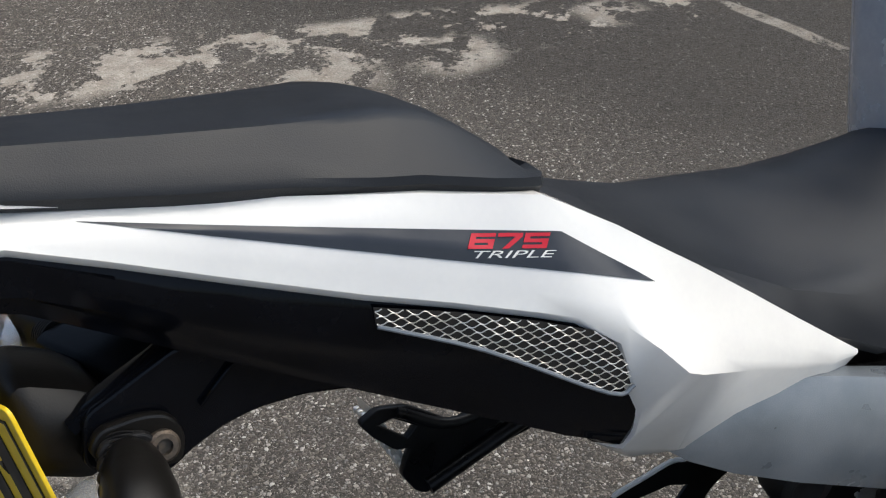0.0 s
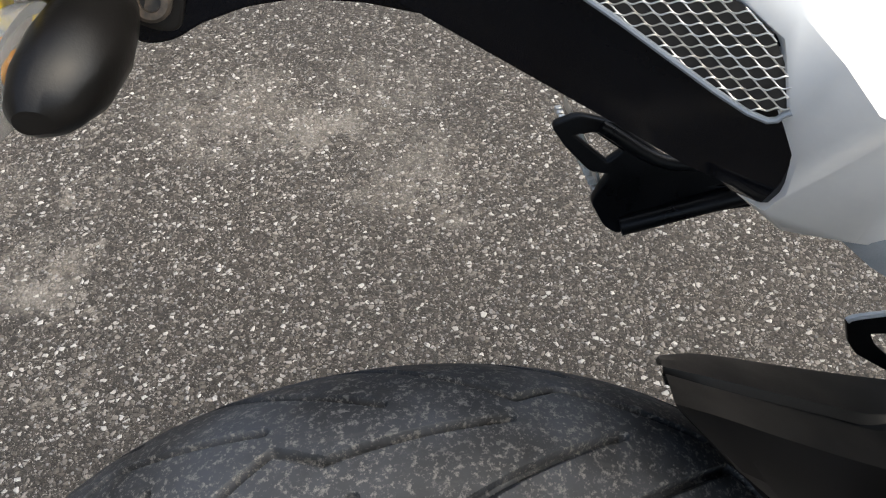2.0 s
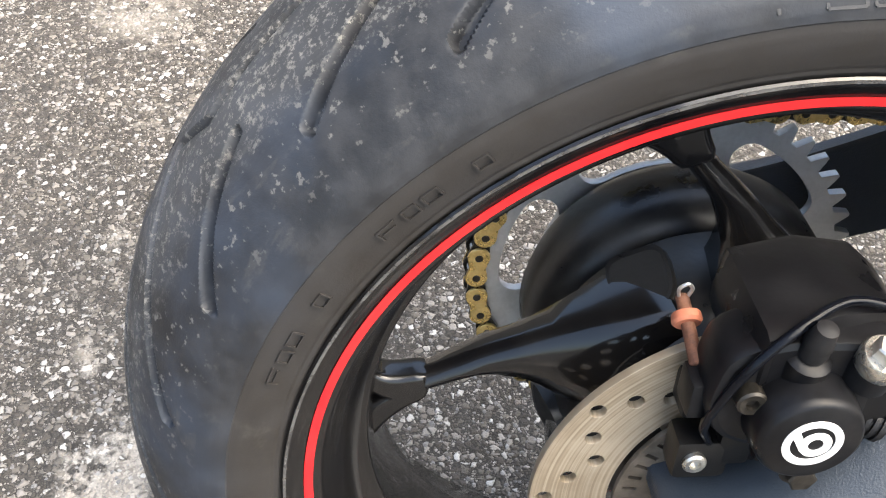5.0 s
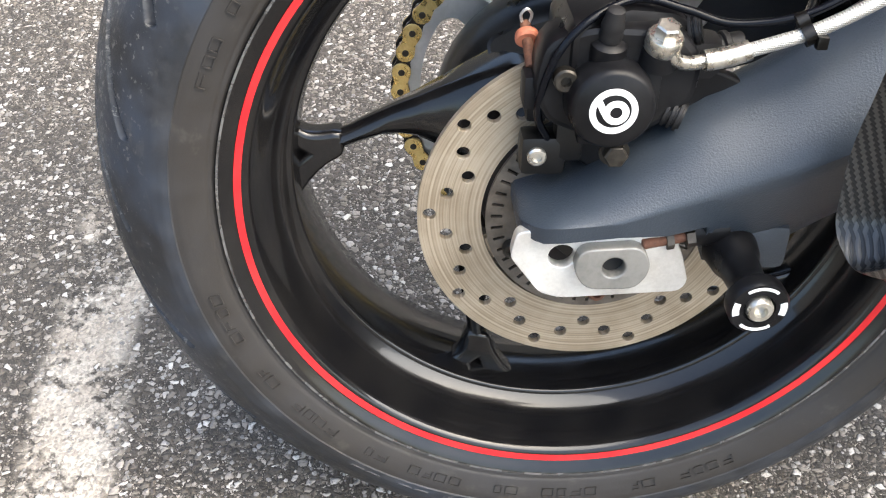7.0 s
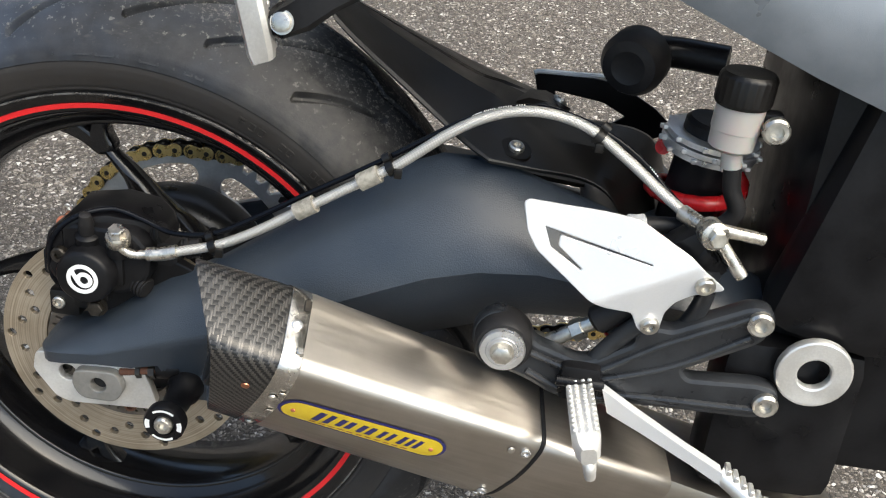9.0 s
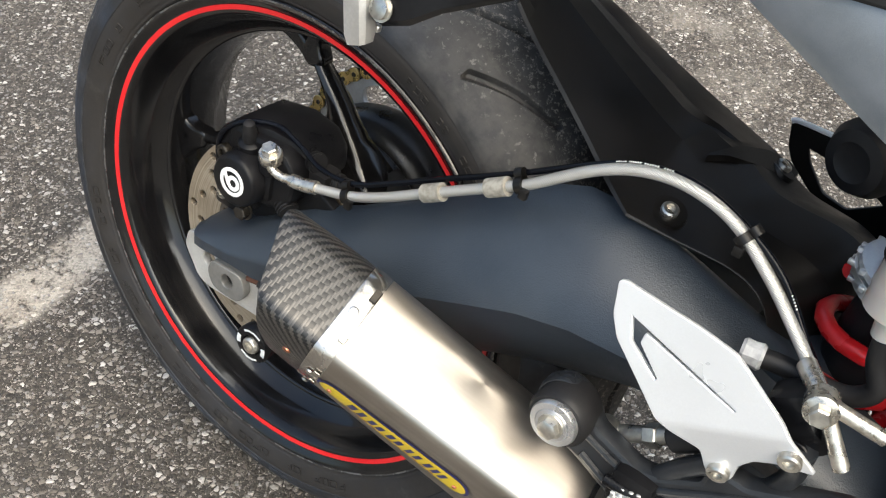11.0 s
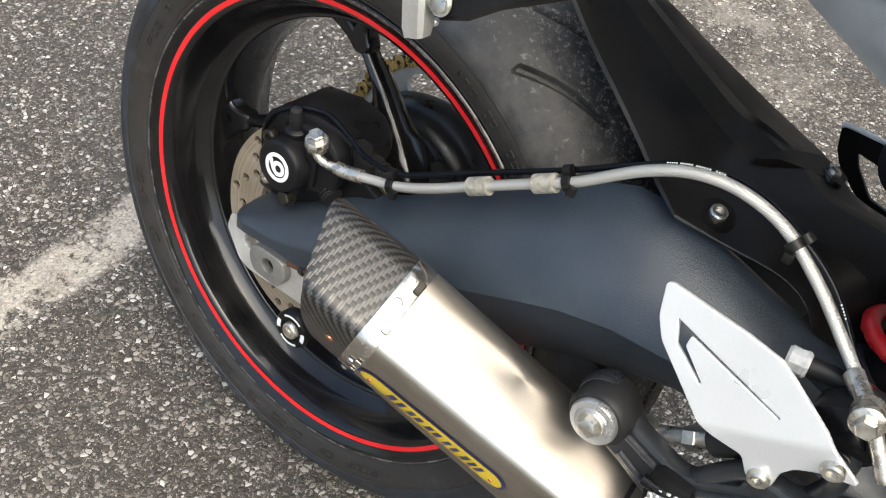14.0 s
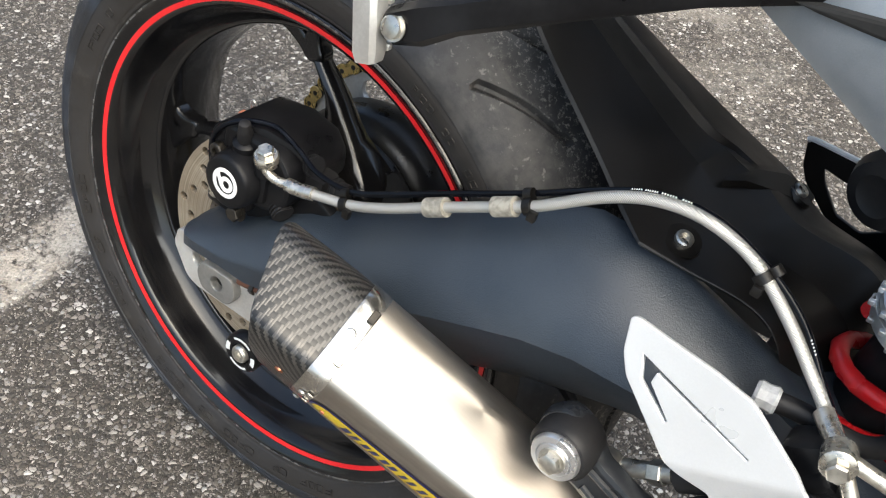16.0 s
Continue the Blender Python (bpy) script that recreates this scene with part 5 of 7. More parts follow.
# ---- heel guard plates ----
HEEL = [(0.3268, 0.2258), (0.3300, 0.2276), (0.3560, 0.2272), (0.3820, 0.2272), (0.4060, 0.2252), (0.4110, 0.2228), (0.4448, 0.2050), (0.4560, 0.1960), (0.4725, 0.1835), (0.4520, 0.1775), (0.4405, 0.1700), (0.4345, 0.1600), (0.4335, 0.1440), (0.4262, 0.1390), (0.4195, 0.1435), (0.4127, 0.1575), (0.3930, 0.1595), (0.3822, 0.1630), (0.3402, 0.1938), (0.3320, 0.2060)]
HEEL_SLOT = [(0.3415, 0.2124), (0.4212, 0.1965), (0.4203, 0.1942), (0.3550, 0.2058), (0.3548, 0.1995), (0.3738, 0.1851), (0.3718, 0.1830), (0.3482, 0.1964)]


def heel_mat(y):
    """The plate turns outwards a little towards the front and the foot."""
    return Matrix.Translation((0.33, y, 0.21)) @ Matrix.Rotation(radians(-4.3), 4, "Z") @ Matrix.Rotation(radians(-11.3), 4, "X") @ Matrix.Translation((-0.33, 0, -0.21)) @ SIDE


def folded_plate(me, fold_at, fold_dir, turn, steps=4, radius=0.006):
    """Bends the part of a flat plate on the far side of a line drawn in its own plane, round a small radius."""
    b2 = bmesh.new()
    b2.from_mesh(me)
    o, d = Vector((*fold_at, 0)), Vector((*fold_dir, 0)).normalized()
    n = Vector((d.y, -d.x, 0))
    for k in range(steps + 1):
        bmesh.ops.bisect_plane(b2, geom=b2.verts[:] + b2.edges[:] + b2.faces[:], plane_co=o + n * radius * k / steps, plane_no=n)
    for v in b2.verts:
        s = (v.co - o).dot(n)
        if s > 0:
            a = turn * min(s / radius, 1.0)
            v.co.z -= (min(s, radius) * math.tan(a / 2) + max(s - radius, 0) * math.tan(a))
    return b2


heel = part("heel_plate", folded_plate(plate(rounded(HEEL, 0.003, 3), [rounded(HEEL_SLOT, 0.0008, 2)], 0.004, 0.0008), (0.3830, 0.1640), (0.0610, 0.0330), radians(28)), M_SILVER, bike, "silver heel plate with an angular slot and a folded foot", smooth=False, m=heel_mat(-0.1735))
bpy.context.view_layer.update()
for x, z in ((0.4266, 0.1482), (0.4579, 0.1865)):
    hit, q, nrm, _ = heel.ray_cast(Vector((x, z, 0.08)), Vector((0, 0, -1)))
    q = q if hit else Vector((x, z, 0))
    hexbolt("heel_screw", q, nrm if hit else (0, 0, 1), 0.0070, 0.0048, M_STEEL, heel, "zinc button-head screw")
    part("heel_stand_off", rod(bmesh.new(), q - Vector((0, 0, 0.026)), q - Vector((0, 0, 0.007)), 0.0075, 16), M_SATIN, heel)
far_heel = part("far_heel_plate", plate(rounded(HEEL, 0.003, 3), [rounded([(0.346, 0.212), (0.395, 0.206), (0.420, 0.194), (0.395, 0.176), (0.372, 0.180), (0.352, 0.200)], 0.003, 2)], 0.004, 0.0008, side_at(0.140)), M_PLASTIC, bike, "black far heel plate with a white upper edge")
bm = bmesh.new()
tube(bm, [(0.3262, 0.138, 0.2262), (0.3320, 0.138, 0.2287), (0.365, 0.138, 0.2298), (0.3970, 0.138, 0.2308), (0.4140, 0.138, 0.2246)], 0.0024, 8, 4)
part("white_edge", bm, M_WHITEINK, far_heel)

# brake master cylinder on the frame, with its union
bm = bmesh.new()
rod(bm, (0.428, -0.158, 0.162), (0.462, -0.160, 0.206), 0.013, 20, 0.003)
block(bm, (0.452, -0.158, 0.198), (0.030, 0.026, 0.040), 0.006, Matrix.Rotation(radians(-38), 4, "Y"))
master = part("master_cylinder", bm, M_SATIN, bike, "black rear brake master cylinder")
bm = bmesh.new()
turned(bm, [(-0.008, 0.0085), (-0.007, 0.0100), (0.007, 0.0100), (0.008, 0.0085)], (0.457, -0.171, 0.220), (0.2, -1, 0.1), 22)
rod(bm, (0.438, -0.146, 0.2225), (0.452, -0.160, 0.2195), 0.0062, 16)
rod(bm, (0.464, -0.172, 0.214), (0.483, -0.176, 0.192), 0.0048, 14)
rod(bm, (0.462, -0.172, 0.224), (0.494, -0.166, 0.218), 0.0046, 12)
part("union", bm, M_NICKEL, master, "tarnished hose union")
part("union_bolt", turned(bmesh.new(), [(0.008, 0.0065), (0.014, 0.0065), (0.015, 0.0055)], (0.457, -0.171, 0.220), (0.2, -1, 0.1), 6), M_STEEL, master)
bm = bmesh.new()
tube(bm, [(0.4665, -0.140, 0.262), (0.470, -0.140, 0.242), (0.477, -0.139, 0.224), (0.463, -0.137, 0.209), (0.430, -0.136, 0.206), (0.405, -0.140, 0.204)], 0.0065, 14)
feed = part("reservoir_hose", bm, M_RUBBER, bike, "black rubber reservoir hose")
part("hose_tag", turned(bmesh.new(), [(0, 0.0072), (0.002, 0.0086), (0.007, 0.0081), (0.012, 0.0089), (0.014, 0.0074)], (0.402, -0.1402, 0.204), (1, 0.14, 0.08), 9), surface("crumpled_grey_tape", (0.30, 0.31, 0.32), (0.44, 0.45, 0.46), 0.5, blotch=200, relief=0.6), feed, "grey tape tag", smooth=False)
# fluid reservoir
RV = Vector((0.462, -0.140, 0.270))
reservoir = part("brake_reservoir", turned(bmesh.new(), [(0.0, 0.009), (0.004, 0.0158), (0.016, 0.0163), (0.0165, 0.0170), (0.030, 0.0170), (0.034, 0.0170)], RV, (0.04, 0, 1), 32), M_RESERVOIR, bike, "milky brake-fluid reservoir with a black cap")
lid = loft([[RV + Vector((0.04 * d + r * f * math.cos(a), r * f * math.sin(a), d)) for a, f in ((2 * math.pi * k / 72, 1.0 if k % 3 or e else 0.955) for k in range(72))] for d, r, e in ((0.034, 0.0180, 1), (0.036, 0.0194, 1), (0.038, 0.0198, 0), (0.053, 0.0198, 0), (0.055, 0.0190, 1), (0.057, 0.0170, 1))])
part("reservoir_cap", lid, M_PLASTIC, reservoir)
bm = bmesh.new()
rod(bm, RV + Vector((0.004, 0, -0.012)), RV + Vector((0.002, 0, 0.002)), 0.0075, 16)
part("reservoir_spout", bm, M_RESERVOIR, reservoir)
hexbolt("reservoir_bolt", (0.487, -0.150, 0.292), (0, -1, 0), 0.0095, 0.007, M_STEEL, reservoir)
bm = bmesh.new()
block(bm, (0.480, -0.138, 0.292), (0.026, 0.014, 0.018), 0.003)
part("reservoir_bracket", bm, M_SATIN, reservoir)

# ---- shock absorber with its red spring ----
S0, S1 = Vector((0.444, -0.040, 0.008)), Vector((0.468, -0.052, 0.263))
bm = bmesh.new()
rod(bm, S0, S0.lerp(S1, 0.5), 0.012, 20)
rod(bm, S0.lerp(S1, 0.45), S1, 0.024, 28, 0.003)
shock = part("shock_absorber", bm, M_SATIN, bike, "black shock absorber with a red coil spring")
ax = (S1 - S0).normalized()
e1 = ax.cross(Vector((0, 1, 0))).normalized()
e2 = ax.cross(e1)
coil = [S0 + ax * (0.020 + 0.205 * k / 96) + (e1 * math.cos(2 * math.pi * k / 16) + e2 * math.sin(2 * math.pi * k / 16)) * 0.0345 for k in range(97)]
part("coil_spring", tube(bmesh.new(), coil, 0.0062, 12, 0), M_REDPAINT, shock, "glossy red coil spring")
bm = bmesh.new()
for k, rr in ((0.230, 0.0365), (0.2355, 0.0385), (0.241, 0.0365)):
    turned(bm, [(k, 0.022), (k, rr), (k + 0.0042, rr), (k + 0.0042, 0.022)], S0, ax, 30)
    for j in range(10):
        a = 2 * math.pi * j / 10 + k * 300
        block(bm, S0 + ax * (k + 0.002) + (e1 * math.cos(a) + e2 * math.sin(a)) * (rr + 0.001), (0.004, 0.004, 0.0036), 0.0006, seg=1)
part("preload_ring", bm, M_ALU, shock, "notched alloy preload rings")
lab = bmesh.new()
rings = []
for a in range(40, 341, 12):
    d = e1 * math.cos(radians(a)) + e2 * math.sin(radians(a))
    rings.append([S0 + ax * 0.095 + d * 0.0265, S0 + ax * 0.135 + d * 0.0265])
grid_mesh(lab, rings, False, False)
part("warning_label", lab, M_YELLOW, shock, "yellow warning label with black bars")
bm = bmesh.new()
turned(bm, [(0.085, 0.026), (0.145, 0.026)], S0, ax, 28)
part("damper_sleeve", bm, M_SATIN, shock)
# horn-like round buffer on the far side
bm = bmesh.new()
turned(bm, [(0, 0.010), (0.004, 0.022), (0.016, 0.027), (0.034, 0.027), (0.044, 0.022), (0.046, 0.014), (0.044, 0.010), (0.044, 0.001)], (0.413, 0.030, 0.288), (-0.35, -0.92, -0.1), 32)
buffer_ob = part("rubber_buffer", bm, M_RUBBER, bike, "round black rubber buffer")
bm = bmesh.new()
tube(bm, [(0.417, 0.028, 0.290), (0.445, 0.030, 0.290), (0.480, 0.020, 0.290)], 0.013, 14)
part("buffer_bracket", bm, M_SATIN, buffer_ob)

# ---- hugger: the mudguard over the tyre ----
HUG = [  # near edge, fold, groove and far ridge, from the rear edge to the front
    ((0.170, -0.0820, 0.3140), (0.139, -0.030, 0.3335), (0.147, 0.012, 0.3180), (0.1535, 0.042, 0.3020)),
    ((0.183, -0.0840, 0.3030), (0.165, -0.030, 0.3200), (0.170, 0.012, 0.3065), (0.177, 0.056, 0.2895)),
    ((0.200, -0.0870, 0.2905), (0.193, -0.030, 0.3040), (0.198, 0.012, 0.2935), (0.200, 0.062, 0.2795)),
    ((0.223, -0.0905, 0.2745), (0.222, -0.030, 0.2880), (0.226, 0.012, 0.2805), (0.226, 0.066, 0.2680)),
    ((0.251, -0.0950, 0.2545), (0.251, -0.031, 0.2735), (0.252, 0.012, 0.2685), (0.256, 0.070, 0.2560)),
    ((0.276, -0.1020, 0.2380), (0.276, -0.032, 0.2620), (0.278, 0.012, 0.2570), (0.287, 0.072, 0.2450)),
    ((0.297, -0.1087, 0.2278), (0.294, -0.033, 0.2550), (0.299, 0.013, 0.2530), (0.312, 0.074, 0.2360)),
    ((0.330, -0.0965, 0.2210), (0.316, -0.033, 0.2400), (0.330, 0.015, 0.2430), (0.342, 0.076, 0.2250)),
    ((0.370, -0.0819, 0.2123), (0.348, -0.035, 0.2260), (0.362, 0.015, 0.2280), (0.372, 0.078, 0.2080)),
    ((0.394, -0.079, 0.199), (0.402, -0.035, 0.219), (0.414, 0.015, 0.226), (0.420, 0.074, 0.203)),
    ((0.410, -0.079, 0.172), (0.428, -0.035, 0.203), (0.438, 0.015, 0.210), (0.448, 0.076, 0.184)),
    ((0.416, -0.079, 0.150), (0.438, -0.035, 0.172), (0.452, 0.015, 0.168), (0.460, 0.080, 0.150)),
]
rings = []
for i, q in enumerate(HUG):
    N, Fo, G, R = (Vector(p) for p in q)
    deep = 0.0060 if i < 6 else (0.003 if i == 6 else 0.0)
    dn = Vector((0, 0, -1))
    lip = Vector((0.0005, 0.0015, 0.0026)) * (1.0 if i < 6 else (0.6 if i == 6 else 0.3))
    sheet = [N, N + lip, N.lerp(Fo, 0.33), N.lerp(Fo, 0.66), N.lerp(Fo, 0.95), Fo, Fo.lerp(G, 0.08), Fo.lerp(G, 0.5), Fo.lerp(G, 0.86), Fo.lerp(G, 0.93) + dn * deep, G.lerp(R, 0.10) + dn * deep, G.lerp(R, 0.17), G.lerp(R, 0.55) - dn * 0.001, G.lerp(R, 0.9), R + dn * 0.004, R + Vector((0, 0.003, -0.006 if i < 2 else -0.016))]
    rings.append(sheet)
fine = list(zip(*(smooth_path(line[:7], 8) + smooth_path(line[6:], 8)[1:] for line in zip(*rings))))  # folded at the corner by the arm
inner = [[(p[0] + 0.001, p[1] * 0.965, p[2] - 0.0035) for p in r] for r in fine]
hb = bmesh.new()
grid_mesh(hb, [[tuple(p) for p in r] + i[::-1] for r, i in zip(fine, inner)])
hugger = part("hugger", hb, M_PLASTIC, bike, "black plastic hugger over the rear tyre", sharp=11)
for p, n in (((0.3160, -0.0830, 0.2290), (0.20, -0.32, 1)), ((0.3480, 0.050, 0.2275), (0.45, 0.25, 1))):
    bm = bmesh.new()
    turned(bm, [(-0.004, 0.0135), (0.002, 0.0125), (0.002, 0.008)], p, n, 24)
    part("screw_recess", bm, M_PLASTIC, hugger)
    hexbolt("guard_screw", Vector(p) + Vector(n).normalized() * 0.001, n, 0.0062, 0.005, M_STEEL, hugger)
part("guard_tab", loft([[(x, y - w, z), (x, y + w, z), (x, y + w, z - 0.005), (x, y - w, z - 0.005)] for x, y, z, w in ((0.312, -0.024, 0.2500, 0.003), (0.322, 0.000, 0.2490, 0.011), (0.336, 0.028, 0.2400, 0.015), (0.350, 0.052, 0.2285, 0.013), (0.358, 0.066, 0.2205, 0.005))]), M_PLASTIC, hugger)
# ---- pillion foot-rest hangers, one each side ----
PH = [(0.119, 0.379), (0.135, 0.384), (0.160, 0.376), (0.202, 0.341), (0.268, 0.356), (0.330, 0.388), (0.400, 0.430), (0.415, 0.425), (0.405, 0.400), (0.345, 0.340), (0.326, 0.305), (0.250, 0.303), (0.204, 0.300), (0.167, 0.291), (0.158, 0.298), (0.148, 0.318), (0.154, 0.330), (0.160, 0.340), (0.146, 0.343), (0.128, 0.364)]
PH_HOLES = [rounded([(0.130, 0.372), (0.147, 0.373), (0.168, 0.356), (0.156, 0.347)], 0.002, 2), rounded([(0.225, 0.322), (0.285, 0.330), (0.345, 0.372), (0.352, 0.366), (0.322, 0.322), (0.300, 0.312)], 0.004, 2)]


def pillion_hanger(y, sgn):
    ob = part("pillion_hanger", plate(rounded(PH, 0.004, 3), PH_HOLES, 0.007, 0.0015, side_at(y)), M_SATIN, bike, "black cast pillion foot-rest hanger")
    bm = bmesh.new()
    for i in range(10):
        for j in range(3):
            block(bm, (0.126 + 0.0036 * i, y + sgn * (0.004 + 0.006 * j), 0.380 - 0.0082 * i), (0.0045, 0.0042, 0.0050), 0.0006, seg=1)
    rings = [[(x + 0.004, y + sgn * a, z + b) for a, b in ((0.004, -0.004), (0.026, -0.004), (0.026, 0.004), (0.004, 0.004))] for x, z in ((0.128, 0.382), (0.146, 0.344), (0.156, 0.300))]
    grid_mesh(bm, rings)
    part("folded_peg", bm, M_ALUCAST, ob, "folded serrated alloy pillion peg")
    bm = bmesh.new()
    tube(bm, [(0.168, y - 0.004, 0.297), (0.205, y - 0.006, 0.306), (0.260, y - 0.008, 0.318), (0.326, y - 0.010, 0.330)], 0.0075, 10)
    tube(bm, [(0.150, y - 0.002, 0.376), (0.202, y - 0.005, 0.344), (0.268, y - 0.008, 0.358), (0.390, y - 0.012, 0.425)], 0.0050, 10)
    part("hanger_rib", bm, M_SATIN, ob)
    return ob


pillion_hanger(0.184, 1)

# the near hanger: an arm with a round end, a pivot pin and the folded peg's bright end
NB = Vector((0.1676, -0.2263, 0.3470))
rings = []
for p, w, h in ((Vector((0.158, -0.220, 0.342)), 0.010, 0.006), (Vector((0.164, -0.220, 0.345)), 0.012, 0.010), (Vector((0.180, -0.219, 0.354)), 0.012, 0.012), (Vector((0.196, -0.216, 0.364)), 0.009, 0.0095), (Vector((0.245, -0.200, 0.392)), 0.009, 0.0095), (Vector((0.292, -0.172, 0.418)), 0.010, 0.012), (Vector((0.340, -0.150, 0.442)), 0.012, 0.016)):
    rings.append([p + Vector((-0.35 * b, a, 0.93 * b)) for a, b in ((-w, -h * 0.7), (-w * 0.7, -h), (w * 0.7, -h), (w, -h * 0.7), (w, h * 0.7), (w * 0.7, h), (-w * 0.7, h), (-w, h * 0.7))])
near = part("near_pillion_hanger", loft(rings), M_SATIN, bike, "black pillion foot-rest arm with a folded bright peg")
hexbolt("pivot_pin", NB + Vector((0, -0.006, 0)), (-0.1, -1, 0.25), 0.0060, 0.004, M_STEEL, near, socket=False, seg=16)
rings = []
PEG_LINE = smooth_path([(0.157, -0.232, 0.322), (0.141, -0.228, 0.382), (0.110, -0.223, 0.446)], 20)
for f, w, h in ((0.0, 0.007, 0.006), (0.06, 0.0085, 0.0075), (0.5, 0.0090, 0.0075), (0.90, 0.0088, 0.007), (0.96, 0.0075, 0.006), (0.99, 0.005, 0.004), (1.0, 0.002, 0.0015)):
    p = PEG_LINE[int(f * 40)]
    rings.append([p + Vector((0.92 * a, -0.10 * a + b, 0.38 * a)) for a, b in ((-w, -h * 0.6), (-w * 0.7, -h), (w * 0.7, -h), (w, -h * 0.6), (w, h * 0.6), (w * 0.7, h), (-w * 0.7, h), (-w, h * 0.6))])
bm = loft(rings)
for i in range(16):
    for j in range(3):
        p = PEG_LINE[int((0.06 + 0.80 * i / 15) * 40)]
        a = 0.0055 * (j - 1)
        block(bm, p + Vector((0.92 * a, 0.0085, 0.38 * a)), (0.0038, 0.0040, 0.0042), 0.0006, seg=1)
part("folded_peg", bm, M_ALUCAST, near, "bright cast-aluminium folded peg")

# ---- frame and seat rail ----
rings = []
for p, w, h in ((Vector((0.152, -0.104, 0.503)), 0.006, 0.008), (Vector((0.175, -0.110, 0.496)), 0.009, 0.019), (Vector((0.202, -0.116, 0.487)), 0.012, 0.026), (Vector((0.240, -0.126, 0.474)), 0.015, 0.031), (Vector((0.300, -0.138, 0.450)), 0.018, 0.034), (Vector((0.360, -0.142, 0.427)), 0.022, 0.034), (Vector((0.430, -0.144, 0.405)), 0.024, 0.040), (Vector((0.520, -0.146, 0.380)), 0.026, 0.050), (Vector((0.640, -0.150, 0.350)), 0.028, 0.06)):
    rings.append([p + Vector((0.35 * b, a, 0.93 * b)) for a, b in ((-w, -h * 0.55), (-w * 0.6, -h), (w * 0.6, -h), (w, -h * 0.7), (w, h * 0.7), (w * 0.5, h), (-w * 0.5, h), (-w, h * 0.45))])
rail = part("seat_rail", loft(rings), M_FRAME, bike, "graphite-grey cast seat rail")
# a near-black wedge that paints the groove's shade onto the rail
bm = bmesh.new()
pocket = plate(rounded([(0.3400, 0.4246), (0.3650, 0.4300), (0.4300, 0.4430), (0.4300, 0.4330), (0.3700, 0.4262)], 0.0015, 2), (), 0.030, 0.002, side_at(-0.153))
bm.from_mesh(pocket)
part("rail_groove_shade", bm, M_CAVITY_SHADE, rail)
bm = bmesh.new()
tube(bm, [(0.150, 0.112, 0.492), (0.240, 0.130, 0.470), (0.360, 0.142, 0.425), (0.520, 0.146, 0.345), (0.640, 0.150, 0.300)], 0.024, 14)
part("far_seat_rail", bm, M_FRAME, rail)
bm = bmesh.new()
block(bm, (0.62, -0.02, 0.22), (0.20, 0.24, 0.42), 0.03)
engine = part("engine_cover", bm, M_SATIN, bike, "black engine and frame castings")
bm = bmesh.new()
block(bm, (0.585, -0.135, 0.26), (0.10, 0.05, 0.26), 0.02, Matrix.Rotation(radians(12), 4, "Y"))
block(bm, (0.545, -0.125, 0.06), (0.11, 0.06, 0.14), 0.02)
part("frame_casting", bm, M_SATIN, engine)
ring = plate(circle(0.553, 0.118, 0.026, 28), [circle(0.553, 0.118, 0.014, 24)], 0.008, 0.002, side_at(-0.166))
part("pivot_cover", ring, M_ALUCAST, engine, "bright swingarm pivot ring")
bm = bmesh.new()
block(bm, (0.530, -0.10, -0.046), (0.19, 0.10, 0.046), 0.012, Matrix.Rotation(radians(14), 4, "Y"))
part("belly_pan", bm, M_TITAN, engine, "dull titanium collector box")

# ---- tail: side panels, lower panels, seats ----
# stations run forward: x, then (y, z) of the seat edge, the crease under it, the lower edge of the white, the bottom of the black
TAIL = [
    (-0.300, (-0.010, 0.748), (-0.028, 0.738), (-0.034, 0.722), (-0.020, 0.712)),
    (-0.200, (-0.020, 0.714), (-0.036, 0.704), (-0.040, 0.693), (-0.030, 0.676)),
    (-0.110, (-0.030, 0.686), (-0.040, 0.680), (-0.044, 0.670), (-0.036, 0.643)),
    (-0.075, (-0.036, 0.680), (-0.047, 0.672), (-0.051, 0.655), (-0.040, 0.620)),
    (-0.035, (-0.046, 0.671), (-0.056, 0.660), (-0.060, 0.637), (-0.047, 0.594)),
    (0.017, (-0.063, 0.661), (-0.074, 0.645), (-0.081, 0.617), (-0.066, 0.565)),
    (0.050, (-0.076, 0.655), (-0.088, 0.635), (-0.095, 0.606), (-0.082, 0.548)),
    (0.084, (-0.091, 0.648), (-0.104, 0.622), (-0.111, 0.594), (-0.097, 0.530)),
    (0.100, (-0.099, 0.645), (-0.112, 0.616), (-0.119, 0.588), (-0.104, 0.521)),
]


def panel(rings, thick=0.003):
    """A skin with thickness."""
    inn = [[(p[0], p[1] + (thick if p[1] < 0 else -thick), p[2] - thick * 0.5) for p in r] for r in rings]
    return loft([r + i[::-1] for r, i in zip(rings, inn)])


